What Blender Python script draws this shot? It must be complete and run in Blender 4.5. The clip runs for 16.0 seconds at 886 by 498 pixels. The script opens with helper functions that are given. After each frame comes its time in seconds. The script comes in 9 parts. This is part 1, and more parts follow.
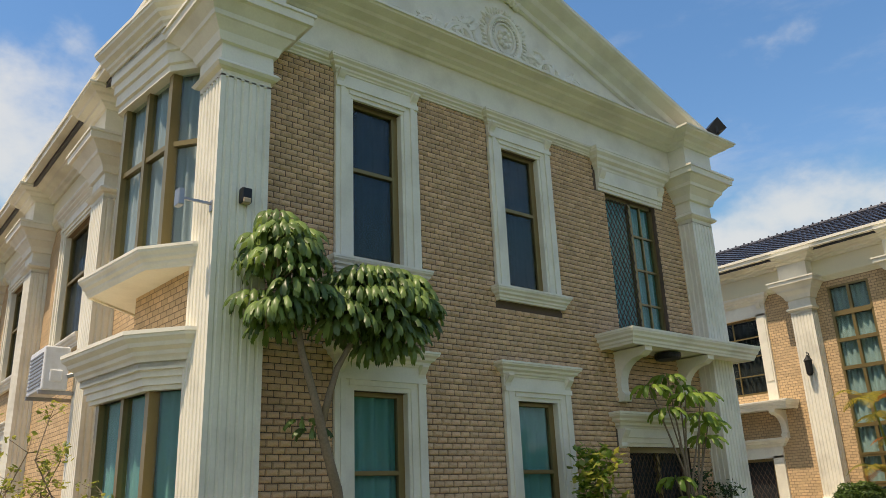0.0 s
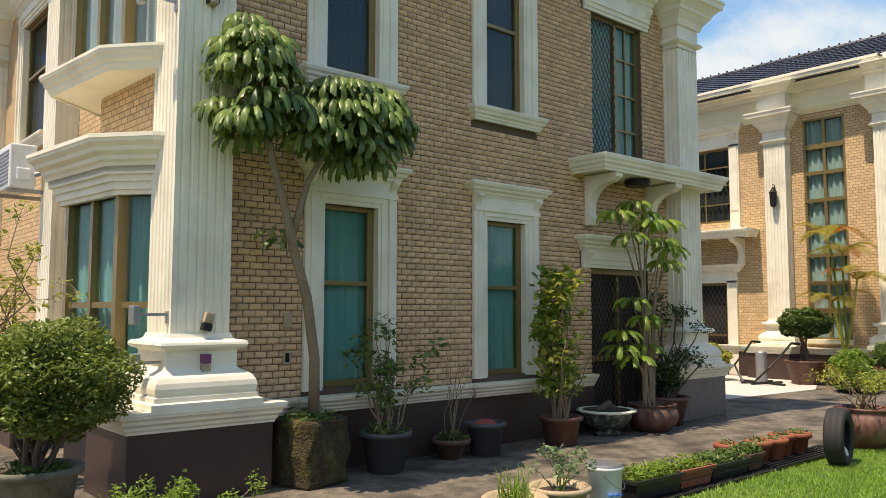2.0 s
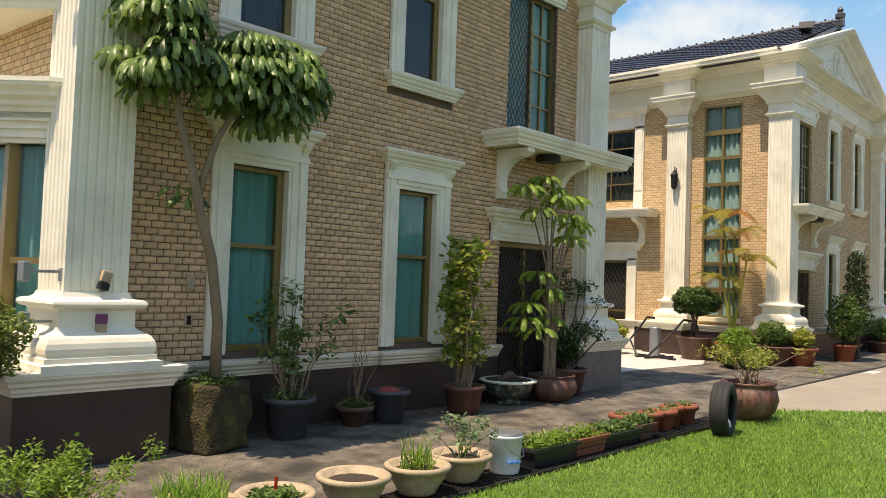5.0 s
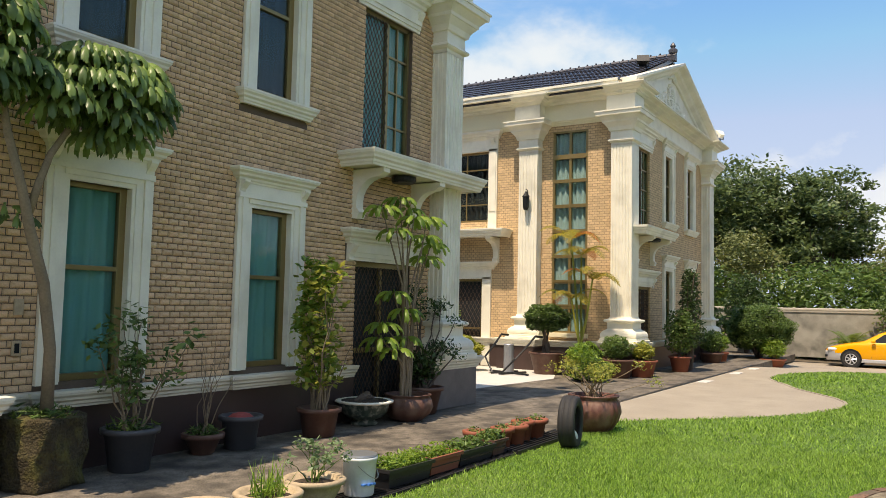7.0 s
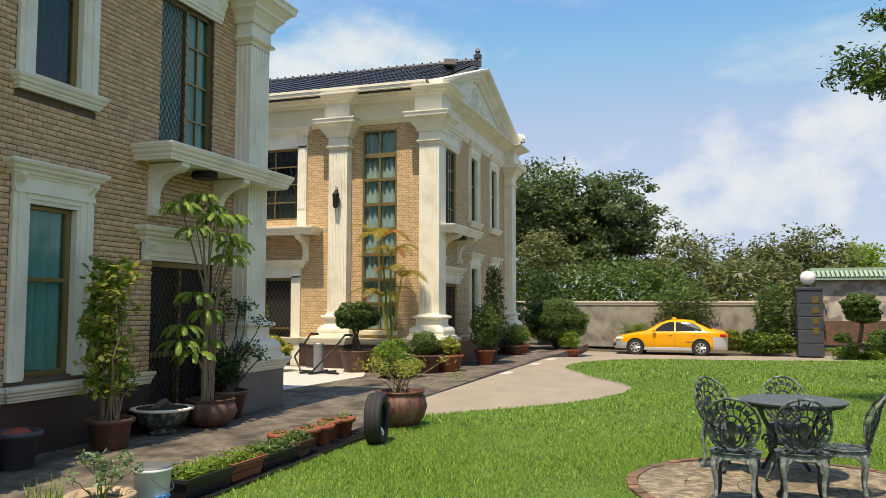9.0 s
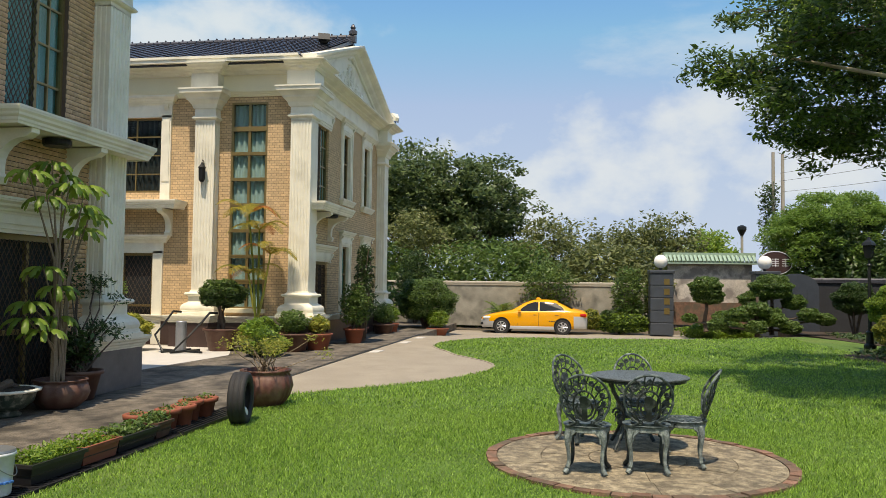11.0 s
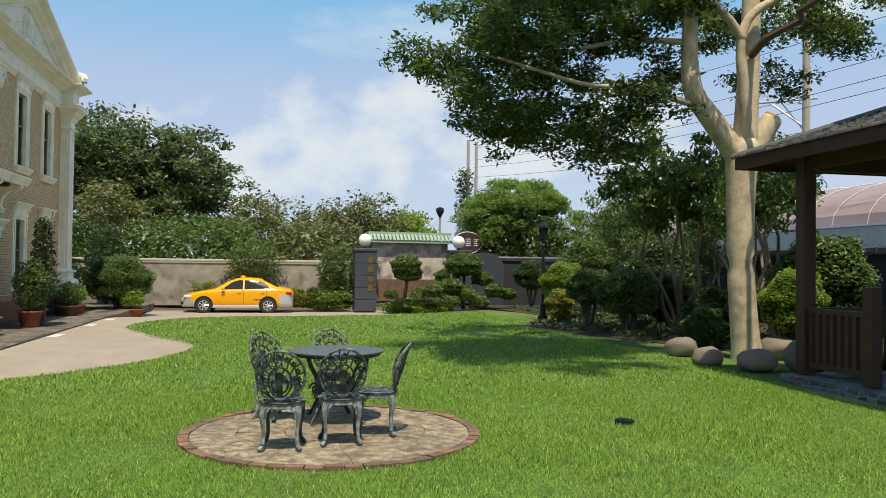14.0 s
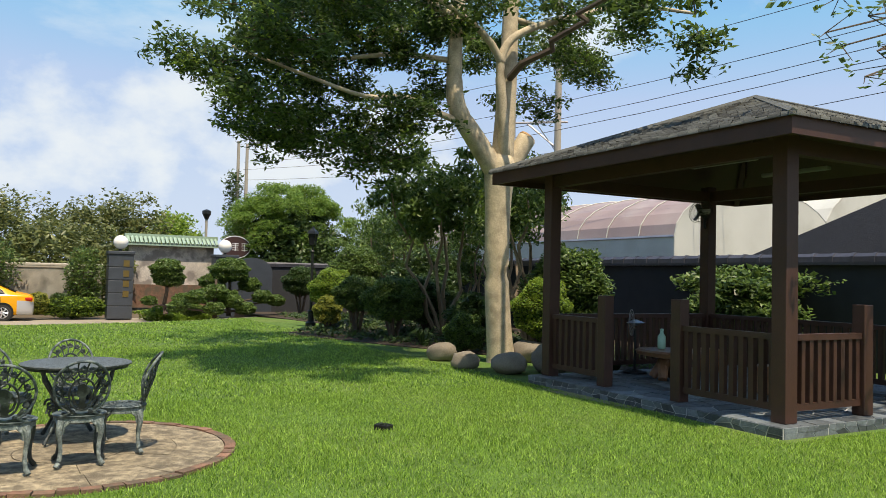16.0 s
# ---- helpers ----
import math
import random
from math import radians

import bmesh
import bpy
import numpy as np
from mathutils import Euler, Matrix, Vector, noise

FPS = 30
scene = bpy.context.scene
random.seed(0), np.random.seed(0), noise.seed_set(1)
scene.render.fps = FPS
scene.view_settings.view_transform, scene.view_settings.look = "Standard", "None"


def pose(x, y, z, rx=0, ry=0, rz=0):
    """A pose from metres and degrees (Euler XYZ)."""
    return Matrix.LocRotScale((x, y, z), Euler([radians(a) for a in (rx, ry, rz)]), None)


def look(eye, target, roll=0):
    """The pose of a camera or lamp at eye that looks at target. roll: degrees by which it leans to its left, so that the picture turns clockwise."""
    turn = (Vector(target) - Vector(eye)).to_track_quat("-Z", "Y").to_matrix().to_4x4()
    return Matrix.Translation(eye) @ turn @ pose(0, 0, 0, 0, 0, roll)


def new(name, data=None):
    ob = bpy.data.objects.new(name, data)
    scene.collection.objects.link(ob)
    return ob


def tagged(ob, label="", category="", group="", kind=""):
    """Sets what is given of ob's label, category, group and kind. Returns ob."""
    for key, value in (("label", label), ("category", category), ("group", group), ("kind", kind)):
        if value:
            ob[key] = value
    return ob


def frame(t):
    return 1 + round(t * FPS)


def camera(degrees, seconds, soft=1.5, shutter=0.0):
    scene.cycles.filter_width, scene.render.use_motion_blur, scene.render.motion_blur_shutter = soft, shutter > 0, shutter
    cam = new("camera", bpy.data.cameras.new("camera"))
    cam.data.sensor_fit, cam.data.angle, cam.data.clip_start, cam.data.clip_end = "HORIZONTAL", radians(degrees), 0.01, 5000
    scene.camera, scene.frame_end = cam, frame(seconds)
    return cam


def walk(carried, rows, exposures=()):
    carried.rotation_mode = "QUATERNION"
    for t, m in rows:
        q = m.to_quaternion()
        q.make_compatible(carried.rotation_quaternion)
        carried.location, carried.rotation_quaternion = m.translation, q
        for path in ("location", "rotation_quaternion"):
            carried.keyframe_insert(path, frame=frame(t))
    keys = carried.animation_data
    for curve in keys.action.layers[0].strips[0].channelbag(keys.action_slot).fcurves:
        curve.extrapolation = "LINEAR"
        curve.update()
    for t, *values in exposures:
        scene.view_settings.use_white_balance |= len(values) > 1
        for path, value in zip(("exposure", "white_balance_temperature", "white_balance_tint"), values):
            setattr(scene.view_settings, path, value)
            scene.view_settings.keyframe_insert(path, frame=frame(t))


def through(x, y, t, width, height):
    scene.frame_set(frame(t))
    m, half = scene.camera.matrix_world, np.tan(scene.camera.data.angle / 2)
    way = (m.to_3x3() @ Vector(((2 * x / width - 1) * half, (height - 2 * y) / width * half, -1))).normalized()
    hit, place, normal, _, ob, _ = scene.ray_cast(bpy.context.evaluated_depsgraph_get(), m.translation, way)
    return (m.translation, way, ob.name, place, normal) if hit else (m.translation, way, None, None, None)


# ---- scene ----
# ---- camera ----
cam = camera(58.94, 16.0, 0.62)
PATH = [
    (0, (-0.047, 0.104, 1.620), (1.156, 1.575, 2.242), -2.39),
    (0.5, (-0.039, 0.087, 1.660), (1.195, 1.571, 2.184), -1.37),
    (1, (-0.033, 0.082, 1.667), (1.232, 1.577, 2.075), -1.04),
    (1.5, (-0.024, 0.091, 1.670), (1.271, 1.587, 1.962), -0.65),
    (2, (-0.021, 0.099, 1.673), (1.283, 1.606, 1.831), 0.07),
    (2.5, (-0.020, 0.107, 1.674), (1.304, 1.604, 1.745), 0.74),
    (3, (-0.030, 0.107, 1.679), (1.307, 1.594, 1.693), 1.12),
    (5.5, (-0.028, 0.142, 1.669), (1.483, 1.447, 1.781), 2.07),
    (6, (-0.029, 0.124, 1.669), (1.521, 1.381, 1.804), 1.83),
    (6.5, (-0.019, 0.103, 1.674), (1.609, 1.258, 1.808), 1.46),
    (7, (-0.006, 0.090, 1.683), (1.683, 1.152, 1.825), 1.25),
    (7.5, (0.011, 0.070, 1.687), (1.757, 1.033, 1.847), 0.77),
    (8, (0.029, 0.047, 1.683), (1.827, 0.908, 1.847), 0.37),
    (8.5, (0.046, 0.030, 1.688), (1.899, 0.767, 1.842), 0.15),
    (11, (0.005, -0.029, 1.694), (1.977, 0.291, 1.785), 0.73),
    (11.5, (0.007, -0.040, 1.692), (1.996, 0.162, 1.764), 0.97),
    (12, (0.020, -0.052, 1.687), (2.017, 0.051, 1.743), 1.00),
    (12.5, (0.020, -0.072, 1.685), (2.020, -0.069, 1.736), 0.64),
    (13, (0.030, -0.092, 1.685), (2.026, -0.217, 1.736), 0.31),
    (13.5, (0.036, -0.110, 1.679), (2.017, -0.384, 1.725), 0.62),
    (14, (0.034, -0.132, 1.675), (1.991, -0.542, 1.720), 0.72),
    (14.5, (0.031, -0.156, 1.680), (1.950, -0.715, 1.725), 0.65),
    (15, (0.029, -0.183, 1.680), (1.903, -0.881, 1.722), 1.11),
    (15.5, (0.016, -0.199, 1.686), (1.839, -1.020, 1.737), 1.47),
    (16, (0.006, -0.221, 1.690), (1.765, -1.170, 1.761), 1.34),
]
walk(cam, [(t, look(eye, aim, roll)) for t, eye, aim, roll in PATH],
     exposures=[(0.0, 0.16, 8600, 17), (1.0, 0.30, 8600, 17), (2.5, 0.48, 8600, 17), (6.5, 0.48, 8600, 17), (8.5, 0.38, 8400, 15), (11.0, 0.22, 8200, 13), (13.5, 0.26, 8100, 12), (16.0, 0.42, 8150, 13)])

# ---- daylight ----
SUN_DIR = Vector((-0.38, 0.03, 0.925)).normalized()   # towards the sun
SUN_EL = math.asin(SUN_DIR.z)
world = bpy.data.worlds.new("sky")
scene.world = world
world.use_nodes = True
wn, wl = world.node_tree.nodes, world.node_tree.links
wn.clear()
w_out = wn.new("ShaderNodeOutputWorld")
w_bg = wn.new("ShaderNodeBackground")
w_sky = wn.new("ShaderNodeTexSky")
w_sky.sky_type = "NISHITA"
w_sky.sun_disc = False
w_sky.sun_elevation = SUN_EL
w_sky.sun_rotation = radians(270)
w_sky.air_density, w_sky.dust_density, w_sky.ozone_density = 1.0, 0.4, 2.0
w_co = wn.new("ShaderNodeTexCoord")
w_sep = wn.new("ShaderNodeSeparateXYZ")
wl.new(w_co.outputs["Generated"], w_sep.inputs[0])
w_mix = wn.new("ShaderNodeMix")
w_mix.data_type = "RGBA"
w_mix.inputs["B"].default_value = (3.1, 3.68, 4.25, 1)


def w_math(op, a, b=None):
    nd = wn.new("ShaderNodeMath")
    nd.operation = op
    for k, v in enumerate((a, b)):
        if v is None:
            continue
        if isinstance(v, (int, float)):
            nd.inputs[k].default_value = v
        else:
            wl.new(v, nd.inputs[k])
    return nd.outputs[0]


def w_noise(scale, detail, stretch, shift, rough=0.55):
    mp, nz = wn.new("ShaderNodeMapping"), wn.new("ShaderNodeTexNoise")
    mp.inputs["Scale"].default_value = (1.0, 1.0, stretch)
    mp.inputs["Location"].default_value = shift
    nz.inputs["Scale"].default_value, nz.inputs["Detail"].default_value, nz.inputs["Roughness"].default_value = scale, detail, rough
    wl.new(w_co.outputs["Generated"], mp.inputs["Vector"])
    wl.new(mp.outputs["Vector"], nz.inputs["Vector"])
    return nz.outputs["Fac"]


def w_range(v, a, b, c=0.0, d=1.0):
    nd = wn.new("ShaderNodeMapRange")
    nd.interpolation_type = "SMOOTHSTEP"
    for k, x in (("From Min", a), ("From Max", b), ("To Min", c), ("To Max", d)):
        nd.inputs[k].default_value = x
    wl.new(v, nd.inputs["Value"])
    return nd.outputs["Result"]


def w_heap(az, el, wide, high):
    """A cloud bank: 1 at its middle, falling off round it."""
    c = (math.cos(el) * math.cos(az), math.cos(el) * math.sin(az), math.sin(el))
    sub, dv, ln = wn.new("ShaderNodeVectorMath"), wn.new("ShaderNodeVectorMath"), wn.new("ShaderNodeVectorMath")
    sub.operation, dv.operation, ln.operation = "SUBTRACT", "DIVIDE", "LENGTH"
    wl.new(w_co.outputs["Generated"], sub.inputs[0])
    sub.inputs[1].default_value = c
    wl.new(sub.outputs["Vector"], dv.inputs[0])
    dv.inputs[1].default_value = (wide, wide, high)
    wl.new(dv.outputs["Vector"], ln.inputs[0])
    return w_range(ln.outputs["Value"], 1.0, 0.0)


puffs = w_noise(9.0, 9, 1.5, (0.3, 0.1, 0.0), 0.56)
streaks = w_noise(3.2, 7, 3.2, (0.85, 0.1, 0.2), 0.6)
heaps = None
# the last three banks, high and unseen, are added to brighten the house fronts
for az, el, wide, high in ((-6, 9, 0.34, 0.15), (-16, 8, 0.34, 0.13), (-25, 9, 0.26, 0.13), (7, 7, 0.30, 0.13), (24, 18, 0.22, 0.09), (2, 23, 0.10, 0.045), (-38, 17, 0.14, 0.07), (-27, 20, 0.10, 0.05), (30, 16, 0.20, 0.10), (80, 24, 0.40, 0.16), (130, 26, 0.5, 0.25), (-90, 18, 0.5, 0.16), (180, 20, 0.6, 0.2), (-135, 16, 0.5, 0.15), (-100, 42, 0.6, 0.45), (-145, 36, 0.6, 0.4), (165, 45, 0.6, 0.4)):
    one = w_heap(radians(az), radians(el), wide, high)
    heaps = one if heaps is None else w_math("MAXIMUM", heaps, one)
w_sum = w_math("ADD", w_math("MULTIPLY", heaps, 0.46), puffs)
w_cum = w_range(w_sum, 0.58, 1.0, 0.0, 0.78)
w_cir = w_range(streaks, 0.50, 0.80, 0.0, 0.45)
w_pale = w_range(w_sep.outputs["Z"], 0.36, 0.02, 0.0, 0.42)
w_all = w_math("MINIMUM", w_math("MAXIMUM", w_math("MAXIMUM", w_cum, w_cir), w_pale), 0.97)
wl.new(w_all, w_mix.inputs["Factor"])
w_hs = wn.new("ShaderNodeHueSaturation")
w_hs.inputs["Saturation"].default_value = 1.3
wl.new(w_sky.outputs["Color"], w_hs.inputs["Color"])
# haze keeps the sky near the horizon a soft pale blue
w_haze = wn.new("ShaderNodeVectorMath")
w_haze.operation = "MINIMUM"
w_haze.inputs[1].default_value = (1.25, 2.12, 3.85)
wl.new(w_hs.outputs["Color"], w_haze.inputs[0])
wl.new(w_haze.outputs["Vector"], w_mix.inputs["A"])
wl.new(w_mix.outputs["Result"], w_bg.inputs["Color"])
w_bg.inputs["Strength"].default_value = 0.20
wl.new(w_bg.outputs["Background"], w_out.inputs["Surface"])
sun = new("sun", bpy.data.lights.new("sun", "SUN"))
sun.data.energy, sun.data.angle, sun.data.color = 4.2, radians(0.55), (1.0, 0.955, 0.87)
sun.matrix_world = look(SUN_DIR * 60, (0, 0, 0))

# ---- materials ----


def mat(name, colour, rough=0.6, metal=0.0, vary=0.12, scale=6.0, fine=60.0, bump=0.15, spec=0.5, per_object=0.0,
        stain=None, stain_amount=0.0, stain_scale=1.2, island=0.0, bump_dist=0.01, stain_from=0.48, stain_to=0.72):
    """A surface with coarse and fine variation, stains, and fine relief."""
    m = bpy.data.materials.new(name)
    m.use_nodes = True
    n, l = m.node_tree.nodes, m.node_tree.links
    b = n["Principled BSDF"]
    b.inputs["Roughness"].default_value = rough
    b.inputs["Metallic"].default_value = metal
    b.inputs["Specular IOR Level"].default_value = spec
    co = n.new("ShaderNodeTexCoord")
    big, small = n.new("ShaderNodeTexNoise"), n.new("ShaderNodeTexNoise")
    for tex, s, d in ((big, scale, 4), (small, fine, 3)):
        tex.inputs["Scale"].default_value = s
        tex.inputs["Detail"].default_value = d
        l.new(co.outputs["Object"], tex.inputs["Vector"])
    add = n.new("ShaderNodeMath")
    add.operation = "ADD"
    l.new(big.outputs["Fac"], add.inputs[0])
    l.new(small.outputs["Fac"], add.inputs[1])
    rng = n.new("ShaderNodeMapRange")
    rng.inputs["From Min"].default_value, rng.inputs["From Max"].default_value = 0.6, 1.4
    rng.inputs["To Min"].default_value, rng.inputs["To Max"].default_value = 1 - vary, 1 + vary
    l.new(add.outputs[0], rng.inputs["Value"])
    val = rng.outputs["Result"]
    for amount, node, sock in ((per_object, "ShaderNodeObjectInfo", "Random"), (island, "ShaderNodeNewGeometry", "Random Per Island")):
        if amount:
            src = n.new(node)
            r2 = n.new("ShaderNodeMapRange")
            r2.inputs["To Min"].default_value, r2.inputs["To Max"].default_value = 1 - amount, 1 + amount
            l.new(src.outputs[sock], r2.inputs["Value"])
            mul = n.new("ShaderNodeMath")
            mul.operation = "MULTIPLY"
            l.new(val, mul.inputs[0])
            l.new(r2.outputs["Result"], mul.inputs[1])
            val = mul.outputs[0]
    hsv = n.new("ShaderNodeHueSaturation")
    hsv.inputs["Color"].default_value = (*colour, 1)
    l.new(val, hsv.inputs["Value"])
    col = hsv.outputs["Color"]
    if stain:
        st, ramp, mx = n.new("ShaderNodeTexNoise"), n.new("ShaderNodeValToRGB"), n.new("ShaderNodeMix")
        st.inputs["Scale"].default_value, st.inputs["Detail"].default_value = stain_scale, 6
        l.new(co.outputs["Object"], st.inputs["Vector"])
        ramp.color_ramp.elements[0].position, ramp.color_ramp.elements[1].position = stain_from, stain_to
        ramp.color_ramp.elements[1].color = (stain_amount,) * 3 + (1,)
        mx.data_type = "RGBA"
        mx.inputs["B"].default_value = (*stain, 1)
        l.new(st.outputs["Fac"], ramp.inputs["Fac"])
        l.new(ramp.outputs["Color"], mx.inputs["Factor"])
        l.new(col, mx.inputs["A"])
        col = mx.outputs["Result"]
    l.new(col, b.inputs["Base Color"])
    if bump:
        bp = n.new("ShaderNodeBump")
        bp.inputs["Strength"].default_value, bp.inputs["Distance"].default_value = bump, bump_dist
        l.new(small.outputs["Fac"], bp.inputs["Height"])
        l.new(bp.outputs["Normal"], b.inputs["Normal"])
    return m


def leaf_mat(name, dark, light, through=0.35, rough=0.45):
    """Leaves: each one its own shade of green, light shining through."""
    m = bpy.data.materials.new(name)
    m.use_nodes = True
    n, l = m.node_tree.nodes, m.node_tree.links
    b, out = n["Principled BSDF"], n["Material Output"]
    geo, ramp = n.new("ShaderNodeNewGeometry"), n.new("ShaderNodeValToRGB")
    ramp.color_ramp.elements[0].color, ramp.color_ramp.elements[1].color = (*dark, 1), (*light, 1)
    l.new(geo.outputs["Random Per Island"], ramp.inputs["Fac"])
    l.new(ramp.outputs["Color"], b.inputs["Base Color"])
    b.inputs["Roughness"].default_value = rough
    tr, mx = n.new("ShaderNodeBsdfTranslucent"), n.new("ShaderNodeMixShader")
    hs = n.new("ShaderNodeHueSaturation")
    hs.inputs["Hue"].default_value, hs.inputs["Value"].default_value = 0.485, 1.5
    l.new(ramp.outputs["Color"], hs.inputs["Color"])
    l.new(hs.outputs["Color"], tr.inputs["Color"])
    mx.inputs["Fac"].default_value = through
    l.new(b.outputs["BSDF"], mx.inputs[1])
    l.new(tr.outputs["BSDF"], mx.inputs[2])
    l.new(mx.outputs["Shader"], out.inputs["Surface"])
    return m


def glass_mat(name, tint):
    """Window glass: see-through, with a mirror sheen at a slant."""
    m = bpy.data.materials.new(name)
    m.use_nodes = True
    n, l = m.node_tree.nodes, m.node_tree.links
    n.remove(n["Principled BSDF"])
    tr, gl, mx, lw, fr = (n.new(k) for k in ("ShaderNodeBsdfTransparent", "ShaderNodeBsdfGlossy", "ShaderNodeMixShader", "ShaderNodeLayerWeight", "ShaderNodeMapRange"))
    tr.inputs["Color"].default_value = (*tint, 1)
    gl.inputs["Roughness"].default_value = 0.01
    lw.inputs["Blend"].default_value = 0.35
    fr.inputs["To Min"].default_value, fr.inputs["To Max"].default_value = 0.02, 0.11
    l.new(lw.outputs["Facing"], fr.inputs["Value"])
    l.new(fr.outputs["Result"], mx.inputs["Fac"])
    l.new(tr.outputs["BSDF"], mx.inputs[1])
    l.new(gl.outputs["BSDF"], mx.inputs[2])
    l.new(mx.outputs["Shader"], n["Material Output"].inputs["Surface"])
    return m


def brick_pattern_mat(name, colour, mortar):
    """Small split-face wall tiles, for walls seen from afar."""
    m = mat(name, colour, 0.85, bump=0.3)
    n, l = m.node_tree.nodes, m.node_tree.links
    b = n["Principled BSDF"]
    co, sep, comb = n.new("ShaderNodeTexCoord"), n.new("ShaderNodeSeparateXYZ"), n.new("ShaderNodeCombineXYZ")
    add = n.new("ShaderNodeMath")
    add.operation = "ADD"
    l.new(co.outputs["Object"], sep.inputs[0])
    l.new(sep.outputs["X"], add.inputs[0])
    l.new(sep.outputs["Y"], add.inputs[1])
    l.new(add.outputs[0], comb.inputs["X"])
    l.new(sep.outputs["Z"], comb.inputs["Y"])
    bt = n.new("ShaderNodeTexBrick")
    bt.inputs["Scale"].default_value = 1.0
    bt.inputs["Brick Width"].default_value, bt.inputs["Row Height"].default_value = 0.137, 0.0685
    bt.inputs["Mortar Size"].default_value = 0.006
    bt.inputs["Mortar Smooth"].default_value = 0.4
    bt.inputs["Mortar"].default_value = (*mortar, 1)
    l.new(comb.outputs[0], bt.inputs["Vector"])
    old = b.inputs["Base Color"].links[0].from_socket
    mul = n.new("ShaderNodeMix")
    mul.data_type = "RGBA"
    mul.blend_type = "MULTIPLY"
    mul.inputs["Factor"].default_value = 1.0
    bt.inputs["Color1"].default_value, bt.inputs["Color2"].default_value = (1, 1, 1, 1), (0.78, 0.78, 0.78, 1)
    l.new(old, mul.inputs["A"])
    l.new(bt.outputs["Color"], mul.inputs["B"])
    l.new(mul.outputs["Result"], b.inputs["Base Color"])
    bp = n.new("ShaderNodeBump")
    bp.invert = True
    bp.inputs["Strength"].default_value, bp.inputs["Distance"].default_value = 0.8, 0.02
    l.new(bt.outputs["Fac"], bp.inputs["Height"])
    l.new(bp.outputs["Normal"], b.inputs["Normal"])
    return m


WHITE = mat("cream_white_paint", (0.83, 0.795, 0.665), 0.5, vary=0.05, scale=2.5, fine=40, bump=0.08, stain=(0.46, 0.42, 0.32), stain_amount=0.4, stain_scale=1.9)
CREAM = mat("yellow_cream_paint", (0.80, 0.74, 0.52), 0.6, vary=0.05, scale=2, bump=0.08)
BRICK = mat("tan_split_face_tile", (0.65, 0.43, 0.26), 0.85, vary=0.18, scale=9, fine=60, bump=0.9, per_object=0.14, bump_dist=0.010)
BRICK_J = mat("tan_split_face_tiles", (0.65, 0.43, 0.26), 0.85, vary=0.18, scale=9, fine=60, bump=0.9, island=0.14, bump_dist=0.010)
MORTAR = mat("brown_mortar", (0.13, 0.09, 0.065), 0.95, vary=0.2)
BRICK_FAR = brick_pattern_mat("tan_brick_tiles", (0.68, 0.475, 0.27), (0.40, 0.40, 0.40))
PLINTH = mat("dark_granite", (0.060, 0.036, 0.032), 0.4, vary=0.35, scale=3, fine=140, bump=0.05, stain=(0.02, 0.015, 0.014), stain_amount=0.7, stain_scale=1.5)
PLINTH_GREY = mat("grey_granite", (0.15, 0.13, 0.122), 0.55, vary=0.3, fine=140, bump=0.05)
BRONZE = mat("bronze_aluminium", (0.27, 0.20, 0.085), 0.38, metal=0.55, vary=0.08, bump=0.03)
GLASS = glass_mat("window_glass", (0.82, 0.89, 0.88))
ROOM_SHADE = mat("room_shade_black", (0.012, 0.013, 0.015), 0.9, bump=0)
TEAL = mat("teal_curtain", (0.18, 0.45, 0.43), 0.9, vary=0.1, scale=3, bump=0.1)
STAIRC = mat("grey_teal_curtain", (0.36, 0.47, 0.46), 0.9, vary=0.08, bump=0.1)
CONIFER = leaf_mat("conifer_sprays", (0.065, 0.145, 0.022), (0.21, 0.35, 0.065), 0.4)
GREYC = mat("pale_curtain", (0.42, 0.46, 0.50), 0.9, vary=0.08, bump=0.1)
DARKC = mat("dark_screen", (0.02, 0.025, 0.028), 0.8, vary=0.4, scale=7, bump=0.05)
GRILLE = mat("dark_bronze_grille", (0.10, 0.068, 0.05), 0.5, metal=0.3, bump=0)
ROOF = mat("dark_glazed_tile", (0.055, 0.056, 0.068), 0.34, vary=0.3, scale=8, bump=0.1, island=0.3)
SOIL = mat("soil", (0.05, 0.035, 0.022), 0.95, vary=0.4, scale=14, bump=0.8, bump_dist=0.02)
TERRA = mat("terracotta", (0.27, 0.078, 0.042), 0.7, vary=0.15, scale=7, bump=0.1, stain=(0.18, 0.09, 0.06), stain_amount=0.5, stain_scale=5)
TERRA_DARK = mat("dark_terracotta", (0.11, 0.05, 0.035), 0.6, vary=0.25, scale=8, bump=0.1, stain=(0.2, 0.15, 0.11), stain_amount=0.4, stain_scale=6)
GREYPOT = mat("grey_plastic_pot", (0.06, 0.062, 0.068), 0.5, vary=0.15, bump=0.05)
BLACKPLASTIC = mat("black_plastic", (0.02, 0.02, 0.022), 0.45, vary=0.2, bump=0.05)
BEIGEPOT = mat("beige_plastic_bowl", (0.44, 0.34, 0.22), 0.7, vary=0.25, bump=0.15, stain=(0.20, 0.15, 0.10), stain_amount=0.6, stain_scale=7)
WHITEPL = mat("white_plastic", (0.75, 0.77, 0.78), 0.4, vary=0.06, bump=0.03, stain=(0.45, 0.43, 0.38), stain_amount=0.4, stain_scale=7)
BLUE = mat("blue_label", (0.05, 0.2, 0.55), 0.5, bump=0)
BARK = mat("grey_bark", (0.50, 0.42, 0.29), 0.85, vary=0.3, scale=7, fine=40, bump=0.7, stain=(0.24, 0.20, 0.14), stain_amount=0.7, stain_scale=4)
BARK_DARK = mat("dark_bark", (0.11, 0.08, 0.06), 0.9, vary=0.3, scale=8, fine=50, bump=0.5)
